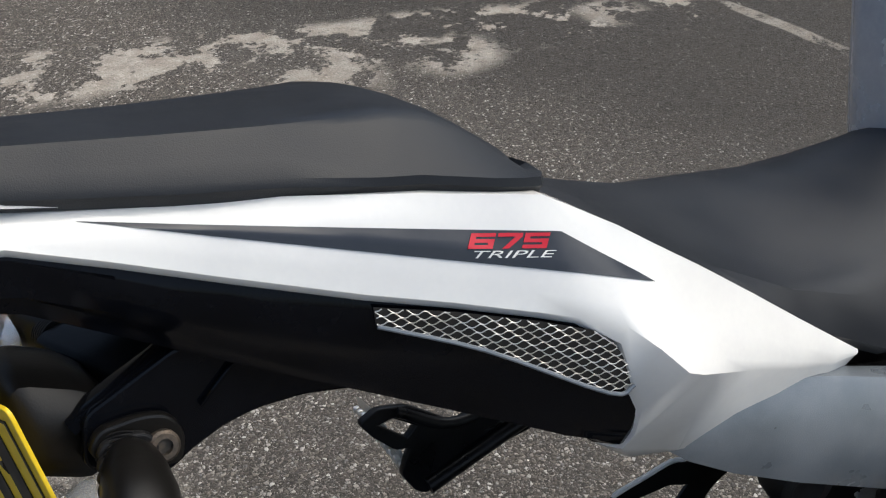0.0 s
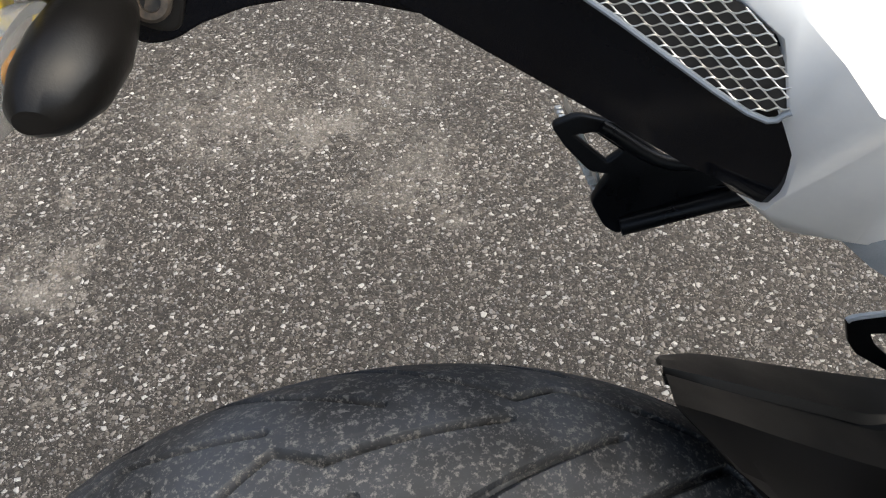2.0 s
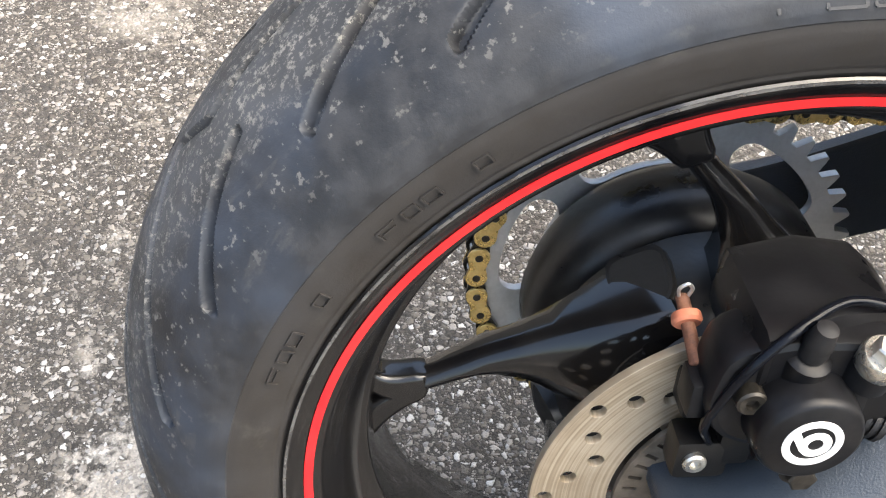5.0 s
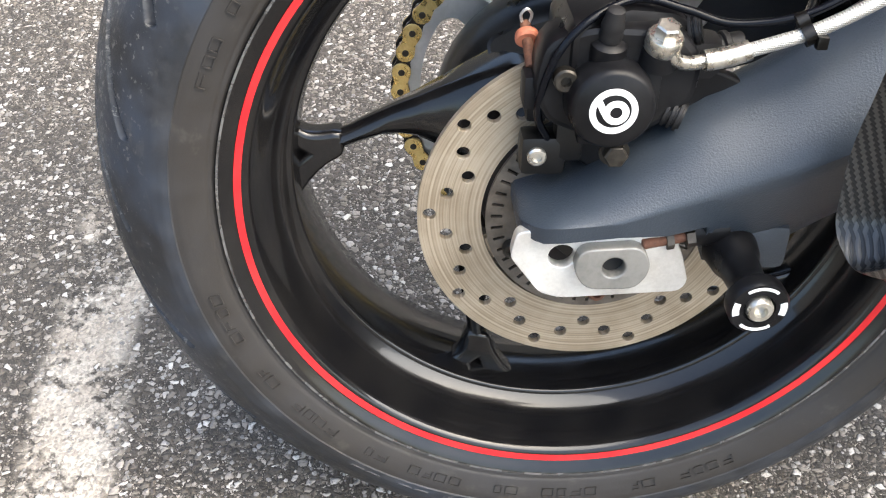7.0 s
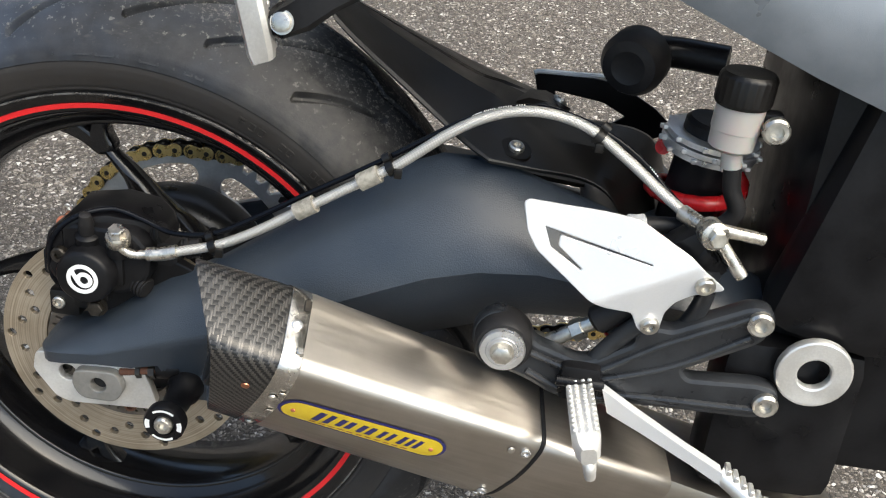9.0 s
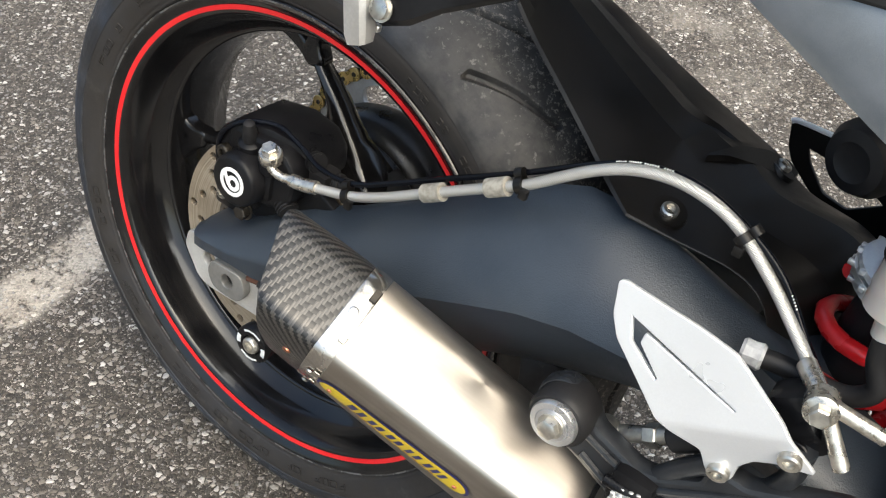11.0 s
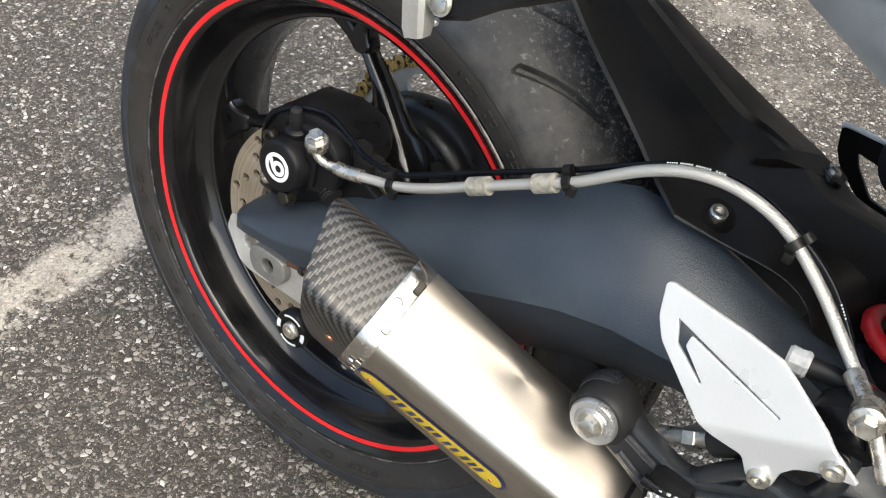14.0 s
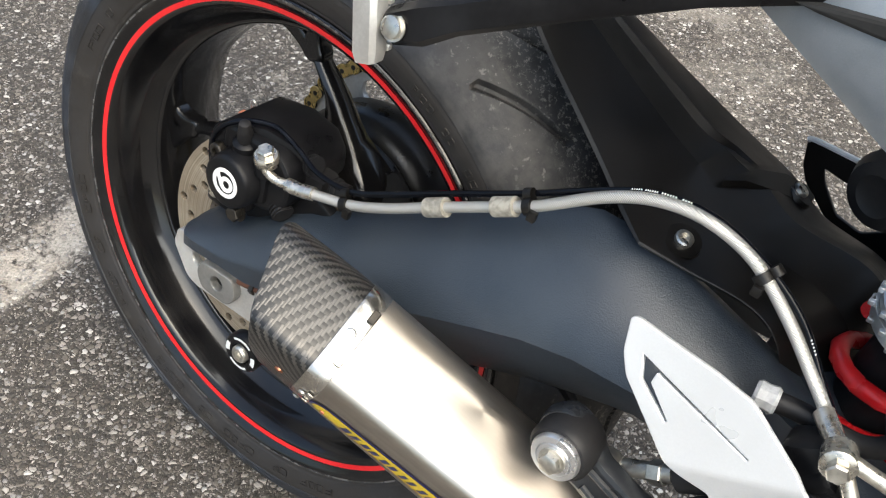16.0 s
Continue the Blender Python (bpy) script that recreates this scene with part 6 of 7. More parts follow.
def side_panels(sgn):
    """White upper panel and gloss-black lower panel of one side."""
    up, low = [], []
    for x, s, c, w, b in TAIL:
        pts = [(s[0] + 0.012, s[1] + 0.001), s, (s[0] * 0.66 + c[0] * 0.34, s[1] * 0.66 + c[1] * 0.34), c, (c[0] * 0.4 + w[0] * 0.6, c[1] * 0.4 + w[1] * 0.6 + 0.001), (w[0], w[1] + 0.003), (w[0] + 0.0015, w[1]), (w[0] + 0.006, w[1] - 0.002)]
        up.append([(x, sgn * -y, z) for y, z in pts])
        mid = ((w[0] + b[0]) / 2 - 0.0035, (w[1] + b[1]) / 2)
        pts = [(w[0] + 0.005, w[1] + 0.001), (w[0] + 0.0030, w[1] - 0.004), (mid[0], mid[1] + 0.012), (mid[0] + 0.001, mid[1] - 0.004), (b[0] - 0.002, b[1] + 0.008), b, (b[0] + 0.012, b[1] - 0.0015), (b[0] + 0.030, b[1] + 0.002)]
        low.append([(x, sgn * -y, z) for y, z in pts])
    return up, low


for sgn in (-1, 1):
    up, low = side_panels(sgn)
    # towards the front the white panel runs on to a point below the rider's seat, and down round the black panel
    f = lambda pts: [(x, sgn * -y, z) for x, y, z in pts]
    up += [f([(0.112, -0.090, 0.638), (0.112, -0.102, 0.637), (0.114, -0.108, 0.625), (0.116, -0.118, 0.606), (0.118, -0.1250, 0.592), (0.1185, -0.1300, 0.5835), (0.1160, -0.1275, 0.5750), (0.113, -0.111, 0.570)]),
           f([(0.130, -0.100, 0.625), (0.131, -0.112, 0.624), (0.132, -0.1165, 0.612), (0.1335, -0.124, 0.594), (0.1330, -0.1335, 0.5790), (0.1300, -0.1388, 0.5708), (0.1208, -0.1302, 0.5515), (0.117, -0.110, 0.547)]),
           f([(0.148, -0.104, 0.611), (0.149, -0.116, 0.610), (0.149, -0.121, 0.598), (0.148, -0.129, 0.580), (0.1430, -0.1415, 0.5640), (0.1390, -0.1470, 0.5580), (0.1280, -0.1262, 0.5335), (0.125, -0.105, 0.527)]),
           f([(0.172, -0.108, 0.593), (0.173, -0.12, 0.592), (0.172, -0.124, 0.58), (0.168, -0.131, 0.566), (0.159, -0.14, 0.5555), (0.1515, -0.144, 0.5505), (0.1305, -0.1176, 0.514), (0.126, -0.0985, 0.509)]),
           f([(0.1819, -0.1092, 0.5852), (0.1829, -0.1212, 0.5842), (0.1816, -0.125, 0.5734), (0.1773, -0.1315, 0.5606), (0.1689, -0.1391, 0.5504), (0.1624, -0.1421, 0.5457), (0.127, -0.1115, 0.5042), (0.124, -0.0970, 0.5020)]),
           f([(0.205, -0.112, 0.567), (0.206, -0.124, 0.566), (0.204, -0.1275, 0.558), (0.199, -0.1325, 0.548), (0.192, -0.137, 0.5385), (0.188, -0.1375, 0.5345), (0.1600, -0.1160, 0.4900), (0.140, -0.102, 0.488)]),
           f([(0.240, -0.115, 0.539), (0.241, -0.1265, 0.538), (0.239, -0.1295, 0.533), (0.235, -0.133, 0.527), (0.229, -0.1355, 0.5215), (0.226, -0.1355, 0.5185), (0.212, -0.1160, 0.4760), (0.196, -0.104, 0.476)]),
           f([(0.268, -0.119, 0.517), (0.269, -0.1290, 0.516), (0.268, -0.1305, 0.513), (0.265, -0.132, 0.510), (0.261, -0.1330, 0.5070), (0.259, -0.1325, 0.5055), (0.258, -0.1190, 0.4770), (0.244, -0.108, 0.478)]),
           f([(0.284, -0.122, 0.505), (0.2845, -0.1295, 0.504), (0.2843, -0.1300, 0.503), (0.2835, -0.1303, 0.5023), (0.283, -0.1302, 0.5016), (0.282, -0.1295, 0.5010), (0.285, -0.1230, 0.4920), (0.276, -0.114, 0.489)])]
    if sgn > 0:
        up = [[(x, y, z - max(0.0, min(x - 0.04, 0.06)) * 0.25) for x, y, z in ring] for ring in up]
    wp = part("side_panel", panel(up), M_WHITE, bike, "glossy white tail side panel")
    low += [f([(0.112, -0.120, 0.583), (0.113, -0.124, 0.578), (0.116, -0.123, 0.562), (0.118, -0.122, 0.546), (0.119, -0.114, 0.522), (0.118, -0.108, 0.512), (0.116, -0.096, 0.509), (0.110, -0.080, 0.515)]),
            f([(0.118, -0.1250, 0.569), (0.121, -0.1280, 0.562), (0.126, -0.1270, 0.550), (0.1285, -0.1250, 0.539), (0.1275, -0.1185, 0.520), (0.1245, -0.1125, 0.5085), (0.120, -0.101, 0.506), (0.115, -0.086, 0.510)]),
            f([(0.120, -0.1245, 0.566), (0.1235, -0.1275, 0.558), (0.130, -0.1255, 0.546), (0.1335, -0.1225, 0.534), (0.1335, -0.1155, 0.516), (0.1290, -0.1110, 0.5070), (0.1235, -0.101, 0.5050), (0.118, -0.087, 0.509)])]
    bp = part("lower_panel", panel(low, 0.002), M_GLOSS, bike, "gloss black lower tail panel")
    if sgn < 0:
        right_panel, right_low = wp, bp


# dark arrow-shaped decal, laid over the white panel
PN = Vector((-0.259, -0.878, 0.403)).normalized()
PC = Vector((0.0862, -0.1008, 0.6158))


def on_plane(x, z, lift=0.0):
    """The panel's flat face, given x and z."""
    y = PC.y - (PN.x * (x - PC.x) + PN.z * (z - PC.z)) / PN.y
    return Vector((x, y, z)) + PN * lift


def drop_on(ob, p, lift):
    """The point where a ray along the panel's normal meets the panel."""
    hit, q, n, _ = ob.ray_cast(p + PN * 0.05, -PN, distance=0.2)
    return (q if hit else p) + PN * lift


def skin_patch(ob, corner, nu, nv, lift):
    """A thin sheet that follows the panel."""
    rows = [[drop_on(ob, corner(i / nu, j / nv), lift) for j in range(nv + 1)] for i in range(nu + 1)]
    return loft(rows, closed=False, cap=False)


bpy.context.view_layer.update()
D_TIP, D_TOP, D_END = on_plane(-0.079, 0.6690), on_plane(0.1045, 0.6262), on_plane(0.1415, 0.5965)


def decal(u, v):
    top = D_TIP.lerp(D_TOP, u / 0.8) if u < 0.8 else D_TOP.lerp(D_END, (u - 0.8) / 0.2)
    return top.lerp(D_TIP.lerp(D_END, u), v)


part("arrow_decal", skin_patch(right_panel, decal, 60, 6, 0.0005), M_DECAL, right_panel, "charcoal arrow-shaped decal")


def stick(me, lift):
    """Lays a flat mesh onto the panel."""
    b2 = bmesh.new()
    b2.from_mesh(me)
    bmesh.ops.triangulate(b2, faces=b2.faces)
    for v in b2.verts:
        v.co = drop_on(right_panel, v.co.copy(), lift)
    return b2


TX = (on_plane(0.0989, 0.6176) - on_plane(0.0682, 0.6240)).normalized()
tm = frame_of(on_plane(0.0632, 0.6277), TX, PN.cross(TX))
W_, H_, S_, C_ = 0.0112, 0.0068, 0.0016, 0.0026
M0, M1 = (H_ - S_) / 2, (H_ + S_) / 2
STROKES = {
    "6": [(0, H_ - S_, W_, H_), (0, S_, C_, H_ - S_), (C_, M0, W_, M1), (0, 0, W_, S_), (W_ - C_, S_, W_, M0)],
    "7": [(0, H_ - S_, W_, H_)],
    "5": [(0, H_ - S_, W_, H_), (0, M1, C_, H_ - S_), (0, M0, W_, M1), (W_ - C_, S_, W_, M0), (0, 0, W_, S_)],
}
bm = bmesh.new()
for i, d in enumerate("675"):
    quads = [[(x0, z0), (x1, z0), (x1, z1), (x0, z1)] for x0, z0, x1, z1 in STROKES[d]]
    if d == "7":
        quads.append([(W_ * 0.30, 0), (W_ * 0.30 + C_ * 1.2, 0), (W_, H_ - S_), (W_ - C_ * 1.2, H_ - S_)])
    for q in quads:
        for k in range(4):
            lo = [Vector(q[0]).lerp(Vector(q[1]), t) for t in (k / 4, (k + 1) / 4)]
            hi = [Vector(q[3]).lerp(Vector(q[2]), t) for t in (k / 4, (k + 1) / 4)]
            bm.faces.new([bm.verts.new(tm @ Vector((p.x + i * (W_ + 0.0010) + 0.30 * p.y, p.y, 0))) for p in (lo[0], lo[1], hi[1], hi[0])])
numerals = bpy.data.meshes.new("numerals")
bm.to_mesh(numerals)
bm.free()
part("marking_number", stick(numerals, 0.0009), M_REDINK, right_panel, "red numerals reading 675", smooth=False)
tm = frame_of(on_plane(0.0622, 0.6240), TX, PN.cross(TX))
part("marking_word", stick(lettering("TRIPLE", 0.0046, tm, 0, 0.30, 2.78, 0.0), 0.0009), M_WHITEINK, right_panel, "white letters reading TRIPLE", smooth=False)

# wire grille set into the black panel
GR = [(0.0185, 0.6140), (0.050, 0.6050), (0.083, 0.5935), (0.104, 0.5845), (0.1130, 0.5765), (0.1195, 0.5625), (0.1210, 0.5520), (0.1090, 0.5510), (0.0600, 0.5840), (0.0185, 0.6050)]


def inside(x, z):
    c = False
    for (x0, z0), (x1, z1) in zip(GR, GR[1:] + GR[:1]):
        if (z0 > z) != (z1 > z) and x < (x1 - x0) * (z - z0) / (z1 - z0) + x0:
            c = not c
    return c


def grille_y(x, z):
    base = np.interp(x, [-0.035, 0.017, 0.05, 0.084, 0.113, 0.125], [-0.060, -0.0805, -0.0955, -0.1115, -0.1250, -0.1285])
    return base - 0.0022


def wavy():
    """Rows of waved wire, every second one shifted by half a wave."""
    bm = bmesh.new()
    run_dir = Vector((0.954, -0.300))
    row, wave, amp = 0.00216, 0.0081, 0.00108
    for i in range(-30, 32):
        run = []
        for j in range(-20, 260):
            u = j * wave / 12
            ph = 2 * math.pi * (u - 0.001 * i) / wave + math.pi * (i % 2)
            w = i * row + amp * math.sin(ph)
            x, z = 0.0185 + run_dir.x * u, 0.609 + run_dir.y * u + w
            if inside(x, z):
                run.append(Vector((x, grille_y(x, z) - 0.0003 * math.cos(ph), z)))
            else:
                if len(run) > 2:
                    tube(bm, run, 0.00029, 5, 0)
                run = []
        if len(run) > 2:
            tube(bm, run, 0.00029, 5, 0)
    return bm


part("wire_grille", wavy(), M_WIRE, right_low, "bright expanded-wire grille")
# a dark sheet close behind the wire, coloured as the hollow's shade
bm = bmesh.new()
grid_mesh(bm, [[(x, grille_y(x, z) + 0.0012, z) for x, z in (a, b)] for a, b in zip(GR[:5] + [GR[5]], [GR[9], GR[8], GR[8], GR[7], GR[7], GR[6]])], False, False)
part("grille_shade_sheet", bm, surface("grille_shade", (0.010, 0.009, 0.008), (0.030, 0.026, 0.022), 0.7), right_low)
bm = bmesh.new()
tube(bm, [(x, grille_y(x, z) - 0.0002, z) for x, z in (GR[9], GR[8], GR[7], GR[6])], 0.0011, 8, 4)
part("grille_trim", bm, M_FRAME, right_low)

# pillion seat: wedge with a flat top, sides sloping out
PS = [  # x, half width at the bottom, half width at the top edge, z bottom, z top edge, z crown
    (-0.300, 0.016, 0.012, 0.752, 0.766, 0.768), (-0.220, 0.026, 0.020, 0.722, 0.742, 0.744), (-0.150, 0.036, 0.028, 0.700, 0.719, 0.721), (-0.100, 0.040, 0.031, 0.687, 0.7075, 0.709), (-0.045, 0.050, 0.037, 0.675, 0.698, 0.6995), (0.000, 0.060, 0.043, 0.667, 0.691, 0.692),
    (0.036, 0.070, 0.047, 0.659, 0.686, 0.688), (0.055, 0.076, 0.050, 0.656, 0.684, 0.686), (0.072, 0.084, 0.052, 0.652, 0.6795, 0.683), (0.084, 0.089, 0.056, 0.649, 0.6735, 0.678), (0.096, 0.0930, 0.062, 0.6465, 0.6640, 0.6690), (0.104, 0.0940, 0.068, 0.6450, 0.6570, 0.6620), (0.110, 0.0870, 0.066, 0.6440, 0.6510, 0.6560), (0.120, 0.0620, 0.048, 0.6400, 0.6440, 0.6480), (0.126, 0.0400, 0.030, 0.6360, 0.6385, 0.6410)]


def seat_ring(x, wb, wt, zb, ze, zc):
    half = [(0.0, zc), (wt * 0.6, zc - 0.001), (wt * 0.92, ze + 0.0005), (wt, ze - 0.0025), (wt + (wb - wt) * 0.5, ze * 0.55 + zb * 0.45), (wb, zb + 0.006), (wb + 0.0008, zb + 0.002), (wb - 0.004, zb - 0.004)]
    return [(x, -y, z) for y, z in half] + [(x, y, z) for y, z in half[:0:-1]]


part("pillion_seat", loft([seat_ring(*s) for s in PS]), M_SEAT, bike, "black vinyl pillion seat")

# rider's seat
RS = [  # x, half width low, half width top, z low, z middle
    (0.096, 0.090, 0.070, 0.640, 0.646), (0.112, 0.098, 0.078, 0.628, 0.637), (0.150, 0.108, 0.088, 0.600, 0.617), (0.200, 0.118, 0.094, 0.564, 0.595), (0.250, 0.124, 0.096, 0.526, 0.578), (0.310, 0.128, 0.100, 0.492, 0.566), (0.380, 0.122, 0.090, 0.470, 0.554), (0.430, 0.114, 0.080, 0.458, 0.5515), (0.475, 0.104, 0.070, 0.450, 0.552), (0.520, 0.098, 0.062, 0.448, 0.554)]


def saddle_ring(x, wb, wt, zb, zc):
    k = min((zc - zb) / 0.05, 1)
    half = [(0.0, zc), (wt * 0.2, zc - 0.002 * k), (wt * 0.45, zc - 0.009 * k), (wt * 0.75, zc - 0.021 * k), (wt, zc - 0.034 * k), (wt * 0.4 + wb * 0.6, zc * 0.42 + zb * 0.58), (wb, zb + 0.006), (wb + 0.0008, zb + 0.002), (wb - 0.004, zb - 0.004)]
    return [(x, -y, z) for y, z in half] + [(x, y, z) for y, z in half[:0:-1]]


part("rider_seat", loft([saddle_ring(*s) for s in RS]), M_SEAT, bike, "black vinyl rider's seat")
# tank edge behind the seat
bm = bmesh.new()
rings = [[(x, y * w, z + 0.03 * (1 - y * y)) for y in (-1, -0.85, -0.5, 0, 0.5, 0.85, 1)] + [(x, y * w, 0.45) for y in (1, -1)] for x, w, z in ((0.486, 0.020, 0.530), (0.490, 0.030, 0.575), (0.500, 0.040, 0.630), (0.530, 0.065, 0.690), (0.62, 0.100, 0.720), (0.82, 0.120, 0.730))]
grid_mesh(bm, rings)
part("fuel_tank", bm, surface("silver_tank_paint", (0.42, 0.44, 0.48), (0.50, 0.52, 0.56), 0.25, metal=0.3, Coat_Weight=0.5), bike, "pale grey fuel tank edge")
# white rear cowl beside the seat's back
rings = [[(x, -w, z), (x, -w * 0.86, z + h), (x, 0, z + h + 0.006), (x, w * 0.86, z + h), (x, w, z)] for x, w, z, h in ((-0.087, 0.0400, 0.682, 0.001), (-0.105, 0.0395, 0.687, 0.006), (-0.135, 0.038, 0.696, 0.020), (-0.20, 0.034, 0.716, 0.034), (-0.30, 0.026, 0.750, 0.040))]
part("rear_cowl", loft(rings), M_WHITE, bike, "white rear seat cowl")

# underside of the tail
bm = bmesh.new()
grid_mesh(bm, [[(x, -w, z), (x, w, z), (x, w * 0.7, z - 0.003), (x, -w * 0.7, z - 0.003)] for x, w, z in ((-0.25, 0.030, 0.692), (-0.11, 0.036, 0.646), (-0.035, 0.046, 0.597), (0.05, 0.080, 0.551), (0.116, 0.100, 0.512), (0.25, 0.10, 0.49), (0.4, 0.10, 0.44))])
part("undertray", bm, M_PLASTIC, bike, "black plastic undertray")

# ---- plate holder, indicators and number plate ----
BR_OUT = [(-0.104, 0.568), (-0.099, 0.5895), (-0.056, 0.6045), (-0.030, 0.598), (0.028, 0.560), (0.024, 0.5525), (-0.002, 0.5600), (-0.026, 0.5630), (-0.043, 0.5615), (-0.060, 0.5565), (-0.070, 0.5510), (-0.080, 0.5500)]
holder = part("plate_bracket", plate(rounded(BR_OUT, 0.004, 3), (), 0.006, 0.0015, side_at(-0.034)), M_GLOSS, bike, "black folded-steel number-plate bracket")
strip = [Vector(p) for p in ((-0.106, -0.034, 0.5860), (-0.099, -0.034, 0.5895), (-0.080, -0.034, 0.5962), (-0.056, -0.034, 0.6045))]
# the bracket's folded upper lip, a shallow channel
rings = [[p + Vector((-0.35 * b, a, 0.93 * b)) for a, b in ((0.0, -0.004), (0.0, 0.0015), (0.002, 0.0022), (0.011, 0.0022), (0.0125, 0.0015), (0.0125, -0.004), (0.0105, -0.004), (0.0105, 0.0002), (0.002, 0.0002), (0.002, -0.004))] for p in strip]
part("bracket_lip", loft(rings), M_GLOSS, holder)
bm = bmesh.new()
block(bm, (-0.040, -0.0385, 0.5850), (0.030, 0.003, 0.0018), 0.0006, Matrix.Rotation(radians(-38), 4, "Y"), seg=1)
part("bracket_crease", bm, M_GLOSS, holder)
# the far arm, a moulded box that ends under the ribbed stalk
arm = ((Vector((-0.050, -0.026, 0.570)), 0.016, 0.011), (Vector((-0.058, -0.008, 0.575)), 0.016, 0.011), (Vector((-0.072, 0.020, 0.580)), 0.017, 0.012), (Vector((-0.083, 0.040, 0.584)), 0.018, 0.014), (Vector((-0.087, 0.047, 0.586)), 0.016, 0.013), (Vector((-0.088, 0.049, 0.587)), 0.011, 0.009))
part("far_lamp_arm", loft([[p + Vector((a * 0.86, a * 0.40, b + a * 0.1)) for a, b in rounded([(-w, -h), (w, -h), (w, h), (-w, h)], 0.005, 3)] for p, w, h in arm]), M_SATIN, holder)
flange = rounded([(-0.102, 0.5768), (-0.0965, 0.5842), (-0.0783, 0.5834), (-0.0677, 0.5794), (-0.0634, 0.5686), (-0.0671, 0.557), (-0.0742, 0.5581), (-0.0943, 0.5688)], [0.004, 0.008, 0.010, 0.010, 0.010, 0.008, 0.008, 0.004], 4)
part("signal_flange", plate(flange, (), 0.006, 0.0016, side_at(-0.041)), M_PLASTIC, holder)
fc = Vector((-0.0970, 0.5730))
for k in range(4):
    # the mount's stepped rubber folds
    f = 0.62 - 0.09 * k
    fold = [tuple(fc + Vector((-0.002, -0.0035)) * k + (Vector(q) - fc) * f) for q in flange]
    part("rubber_fold", plate(fold, (), 0.0045, 0.0014, side_at(-0.0455 - 0.0030 * k)), M_RUBBER, holder)
hexbolt("bracket_bolt", (-0.0735, -0.0450, 0.5685), (0, -1, 0.2), 0.0072, 0.0045, surface("dull_bolt_steel", (0.05, 0.045, 0.04), (0.14, 0.11, 0.085), 0.5, metal=0.6, blotch=200), holder, "dull rust-flecked socket bolt")


def indicator(base, tip, lens_dir):
    """A turn signal on a ribbed rubber stalk."""
    base, tip = Vector(base), Vector(tip)
    d = (tip - base).normalized()
    ob = part("turn_signal", loft_body(tip, d, lens_dir), M_PLASTIC, bike, "black turn signal with a clear lens")
    bm = bmesh.new()
    prof = []
    n = (tip - base).length
    for k in range(7):
        prof += [(n * k / 7, 0.0112 - 0.0004 * k), (n * (k + 0.45) / 7, 0.0112 - 0.0004 * k), (n * (k + 0.5) / 7, 0.0098 - 0.0004 * k), (n * (k + 0.95) / 7, 0.0098 - 0.0004 * k)]
    turned(bm, prof, base, d, 24)
    part("rubber_stalk", bm, M_RUBBER, ob)
    ln = Vector(lens_dir).normalized()
    bm = bmesh.new()
    c = tip + d * 0.030 + ln * 0.012
    rings = [[c + ln * s + d * (a * 0.030 * w) + ln.cross(d) * (b * 0.016 * w) for a, b in [(math.cos(t), math.sin(t)) for t in [2 * math.pi * k / 20 for k in range(20)]]] for s, w in ((0, 1.0), (0.006, 0.98), (0.012, 0.85), (0.015, 0.5))]
    grid_mesh(bm, rings)
    part("lens", bm, M_CLEAR, ob, "clear ribbed lens")
    bm = bmesh.new()
    turned(bm, [(0, 0.004), (0.006, 0.007), (0.012, 0.004)], c - ln * 0.004, ln, 16)
    part("bulb", bm, M_AMBER, ob, "amber bulb")
    return ob


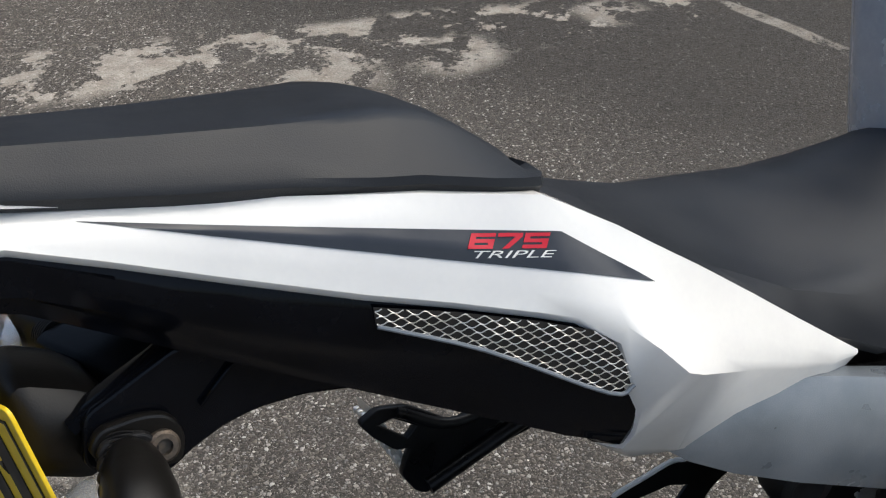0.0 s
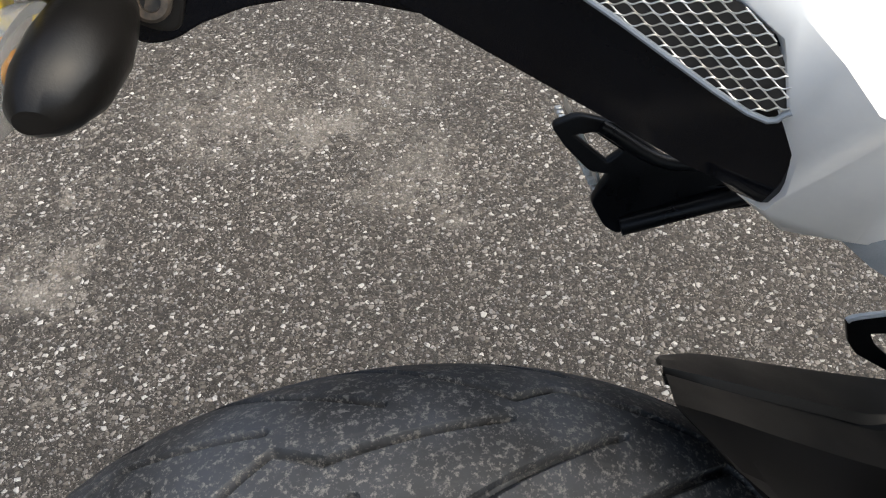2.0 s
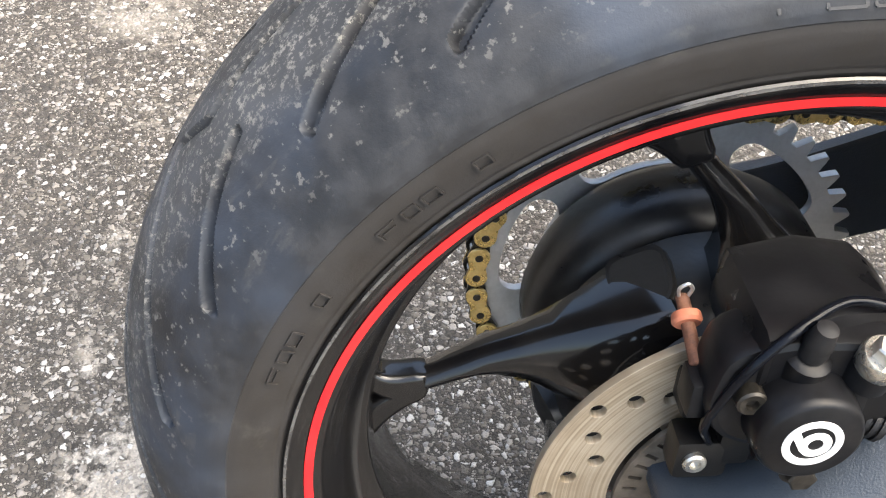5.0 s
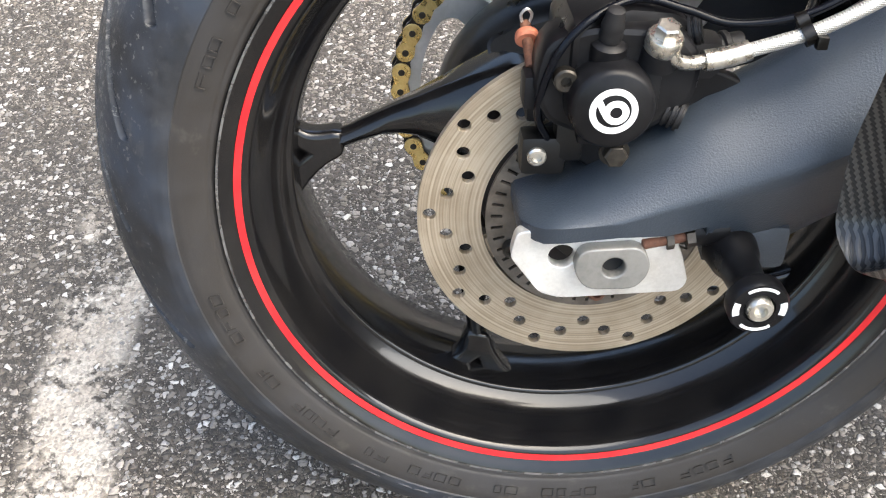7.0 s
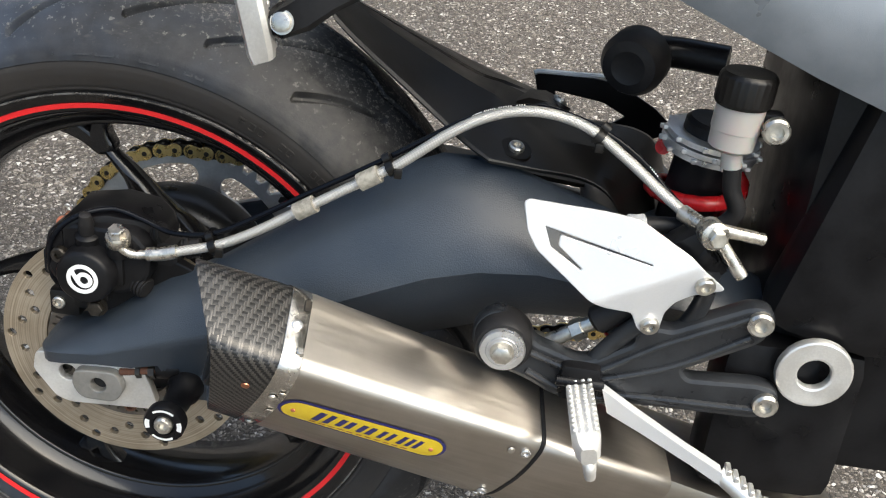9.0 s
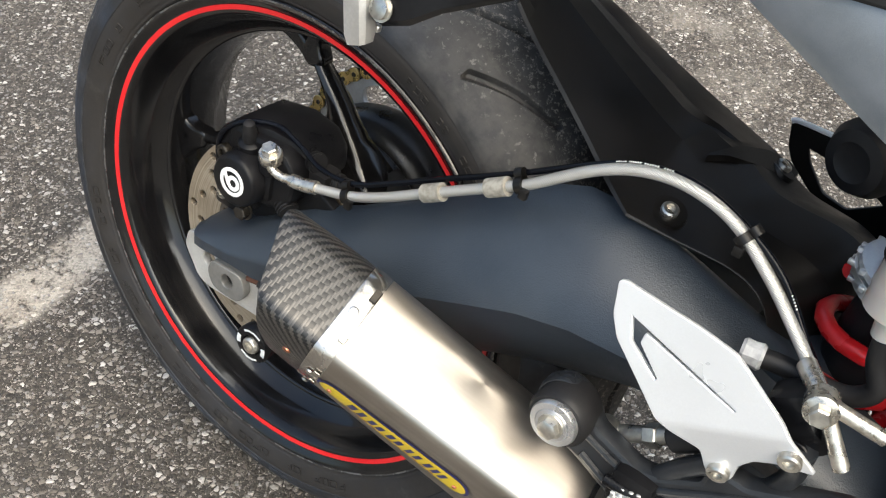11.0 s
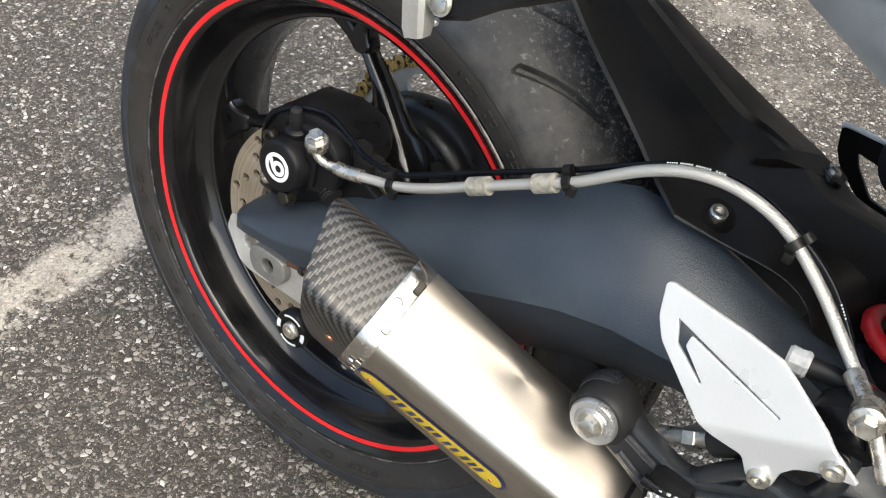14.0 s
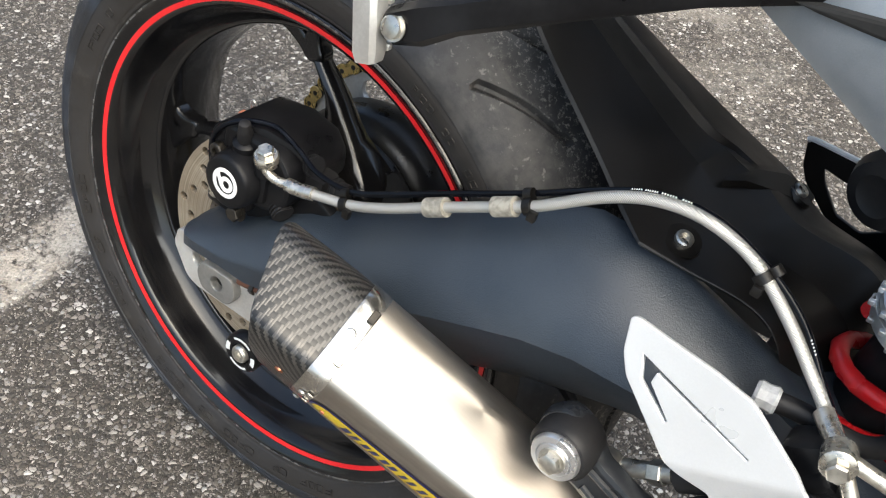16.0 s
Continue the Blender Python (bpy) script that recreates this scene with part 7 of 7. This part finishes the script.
def loft_body(tip, d, lens_dir):
    ln = Vector(lens_dir).normalized()
    side = ln.cross(d)
    rings = []
    for s, w, l in ((-0.010, 0.010, 0.5), (-0.004, 0.013, 0.75), (0.005, 0.015, 0.90), (0.022, 0.017, 1.05), (0.038, 0.0155, 1.0), (0.049, 0.011, 0.75), (0.054, 0.005, 0.4)):
        rings.append([tip + d * s + side * (w * math.cos(t)) + ln * (-0.020 * l * max(math.sin(t), 0) + 0.012 * l * max(-math.sin(t), 0)) for t in [2 * math.pi * k / 20 for k in range(20)]])
    return loft(rings)


indicator((-0.090, -0.042, 0.572), (-0.093, -0.054, 0.569), (-1, 0.0, 0.10))
indicator((-0.088, 0.046, 0.590), (-0.092, 0.064, 0.590), (-1, 0.0, 0.0))
# number plate and its lamp block
pl = frame_of((-0.1266, -0.052, 0.6075), (0.305, -0.951, 0.040), (-0.127, 0, 0.992))
np_out = rounded([(-0.185, -0.080), (0.0, -0.080), (0.0, 0.006), (-0.185, 0.006)], 0.004, 3)
numplate = part("number_plate", plate(np_out, (), 0.002, 0.0005, pl), M_YELLOW, bike, "yellow number plate with plain black bars")
for x, y, w, h in ((-0.006, -0.038, 0.0012, 0.076), (-0.0925, -0.001, 0.172, 0.0012), (-0.024, -0.040, 0.011, 0.060), (-0.046, -0.040, 0.011, 0.060), (-0.070, -0.040, 0.011, 0.060), (-0.100, -0.040, 0.011, 0.060), (-0.124, -0.040, 0.011, 0.060), (-0.148, -0.040, 0.011, 0.060)):
    bm = bmesh.new()
    block(bm, (x, y, 0.0014), (w, h, 0.0006), 0)
    bm.transform(pl)
    part("plain_bar", bm, M_BLACKINK, numplate, smooth=False)
bm = bmesh.new()
rings = []
for s, w, h in ((-0.034, 0.012, 0.010), (-0.031, 0.018, 0.016), (-0.018, 0.022, 0.020), (0.004, 0.024, 0.022), (0.018, 0.022, 0.021), (0.024, 0.016, 0.014), (0.026, 0.008, 0.007)):
    c = Vector((-0.110, -0.004 - s, 0.582 - 0.12 * s))
    rings.append([c + Vector((u * 0.86 + v * 0.35, 0, v * 0.9 - u * 0.45)) for u, v in rounded([(-w, -h), (w, -h), (w, h * 0.8), (w * 0.4, h), (-w, h)], 0.008, 3)])
grid_mesh(bm, rings)
part("plate_lamp", bm, M_PLASTIC, bike, "black number-plate lamp housing")
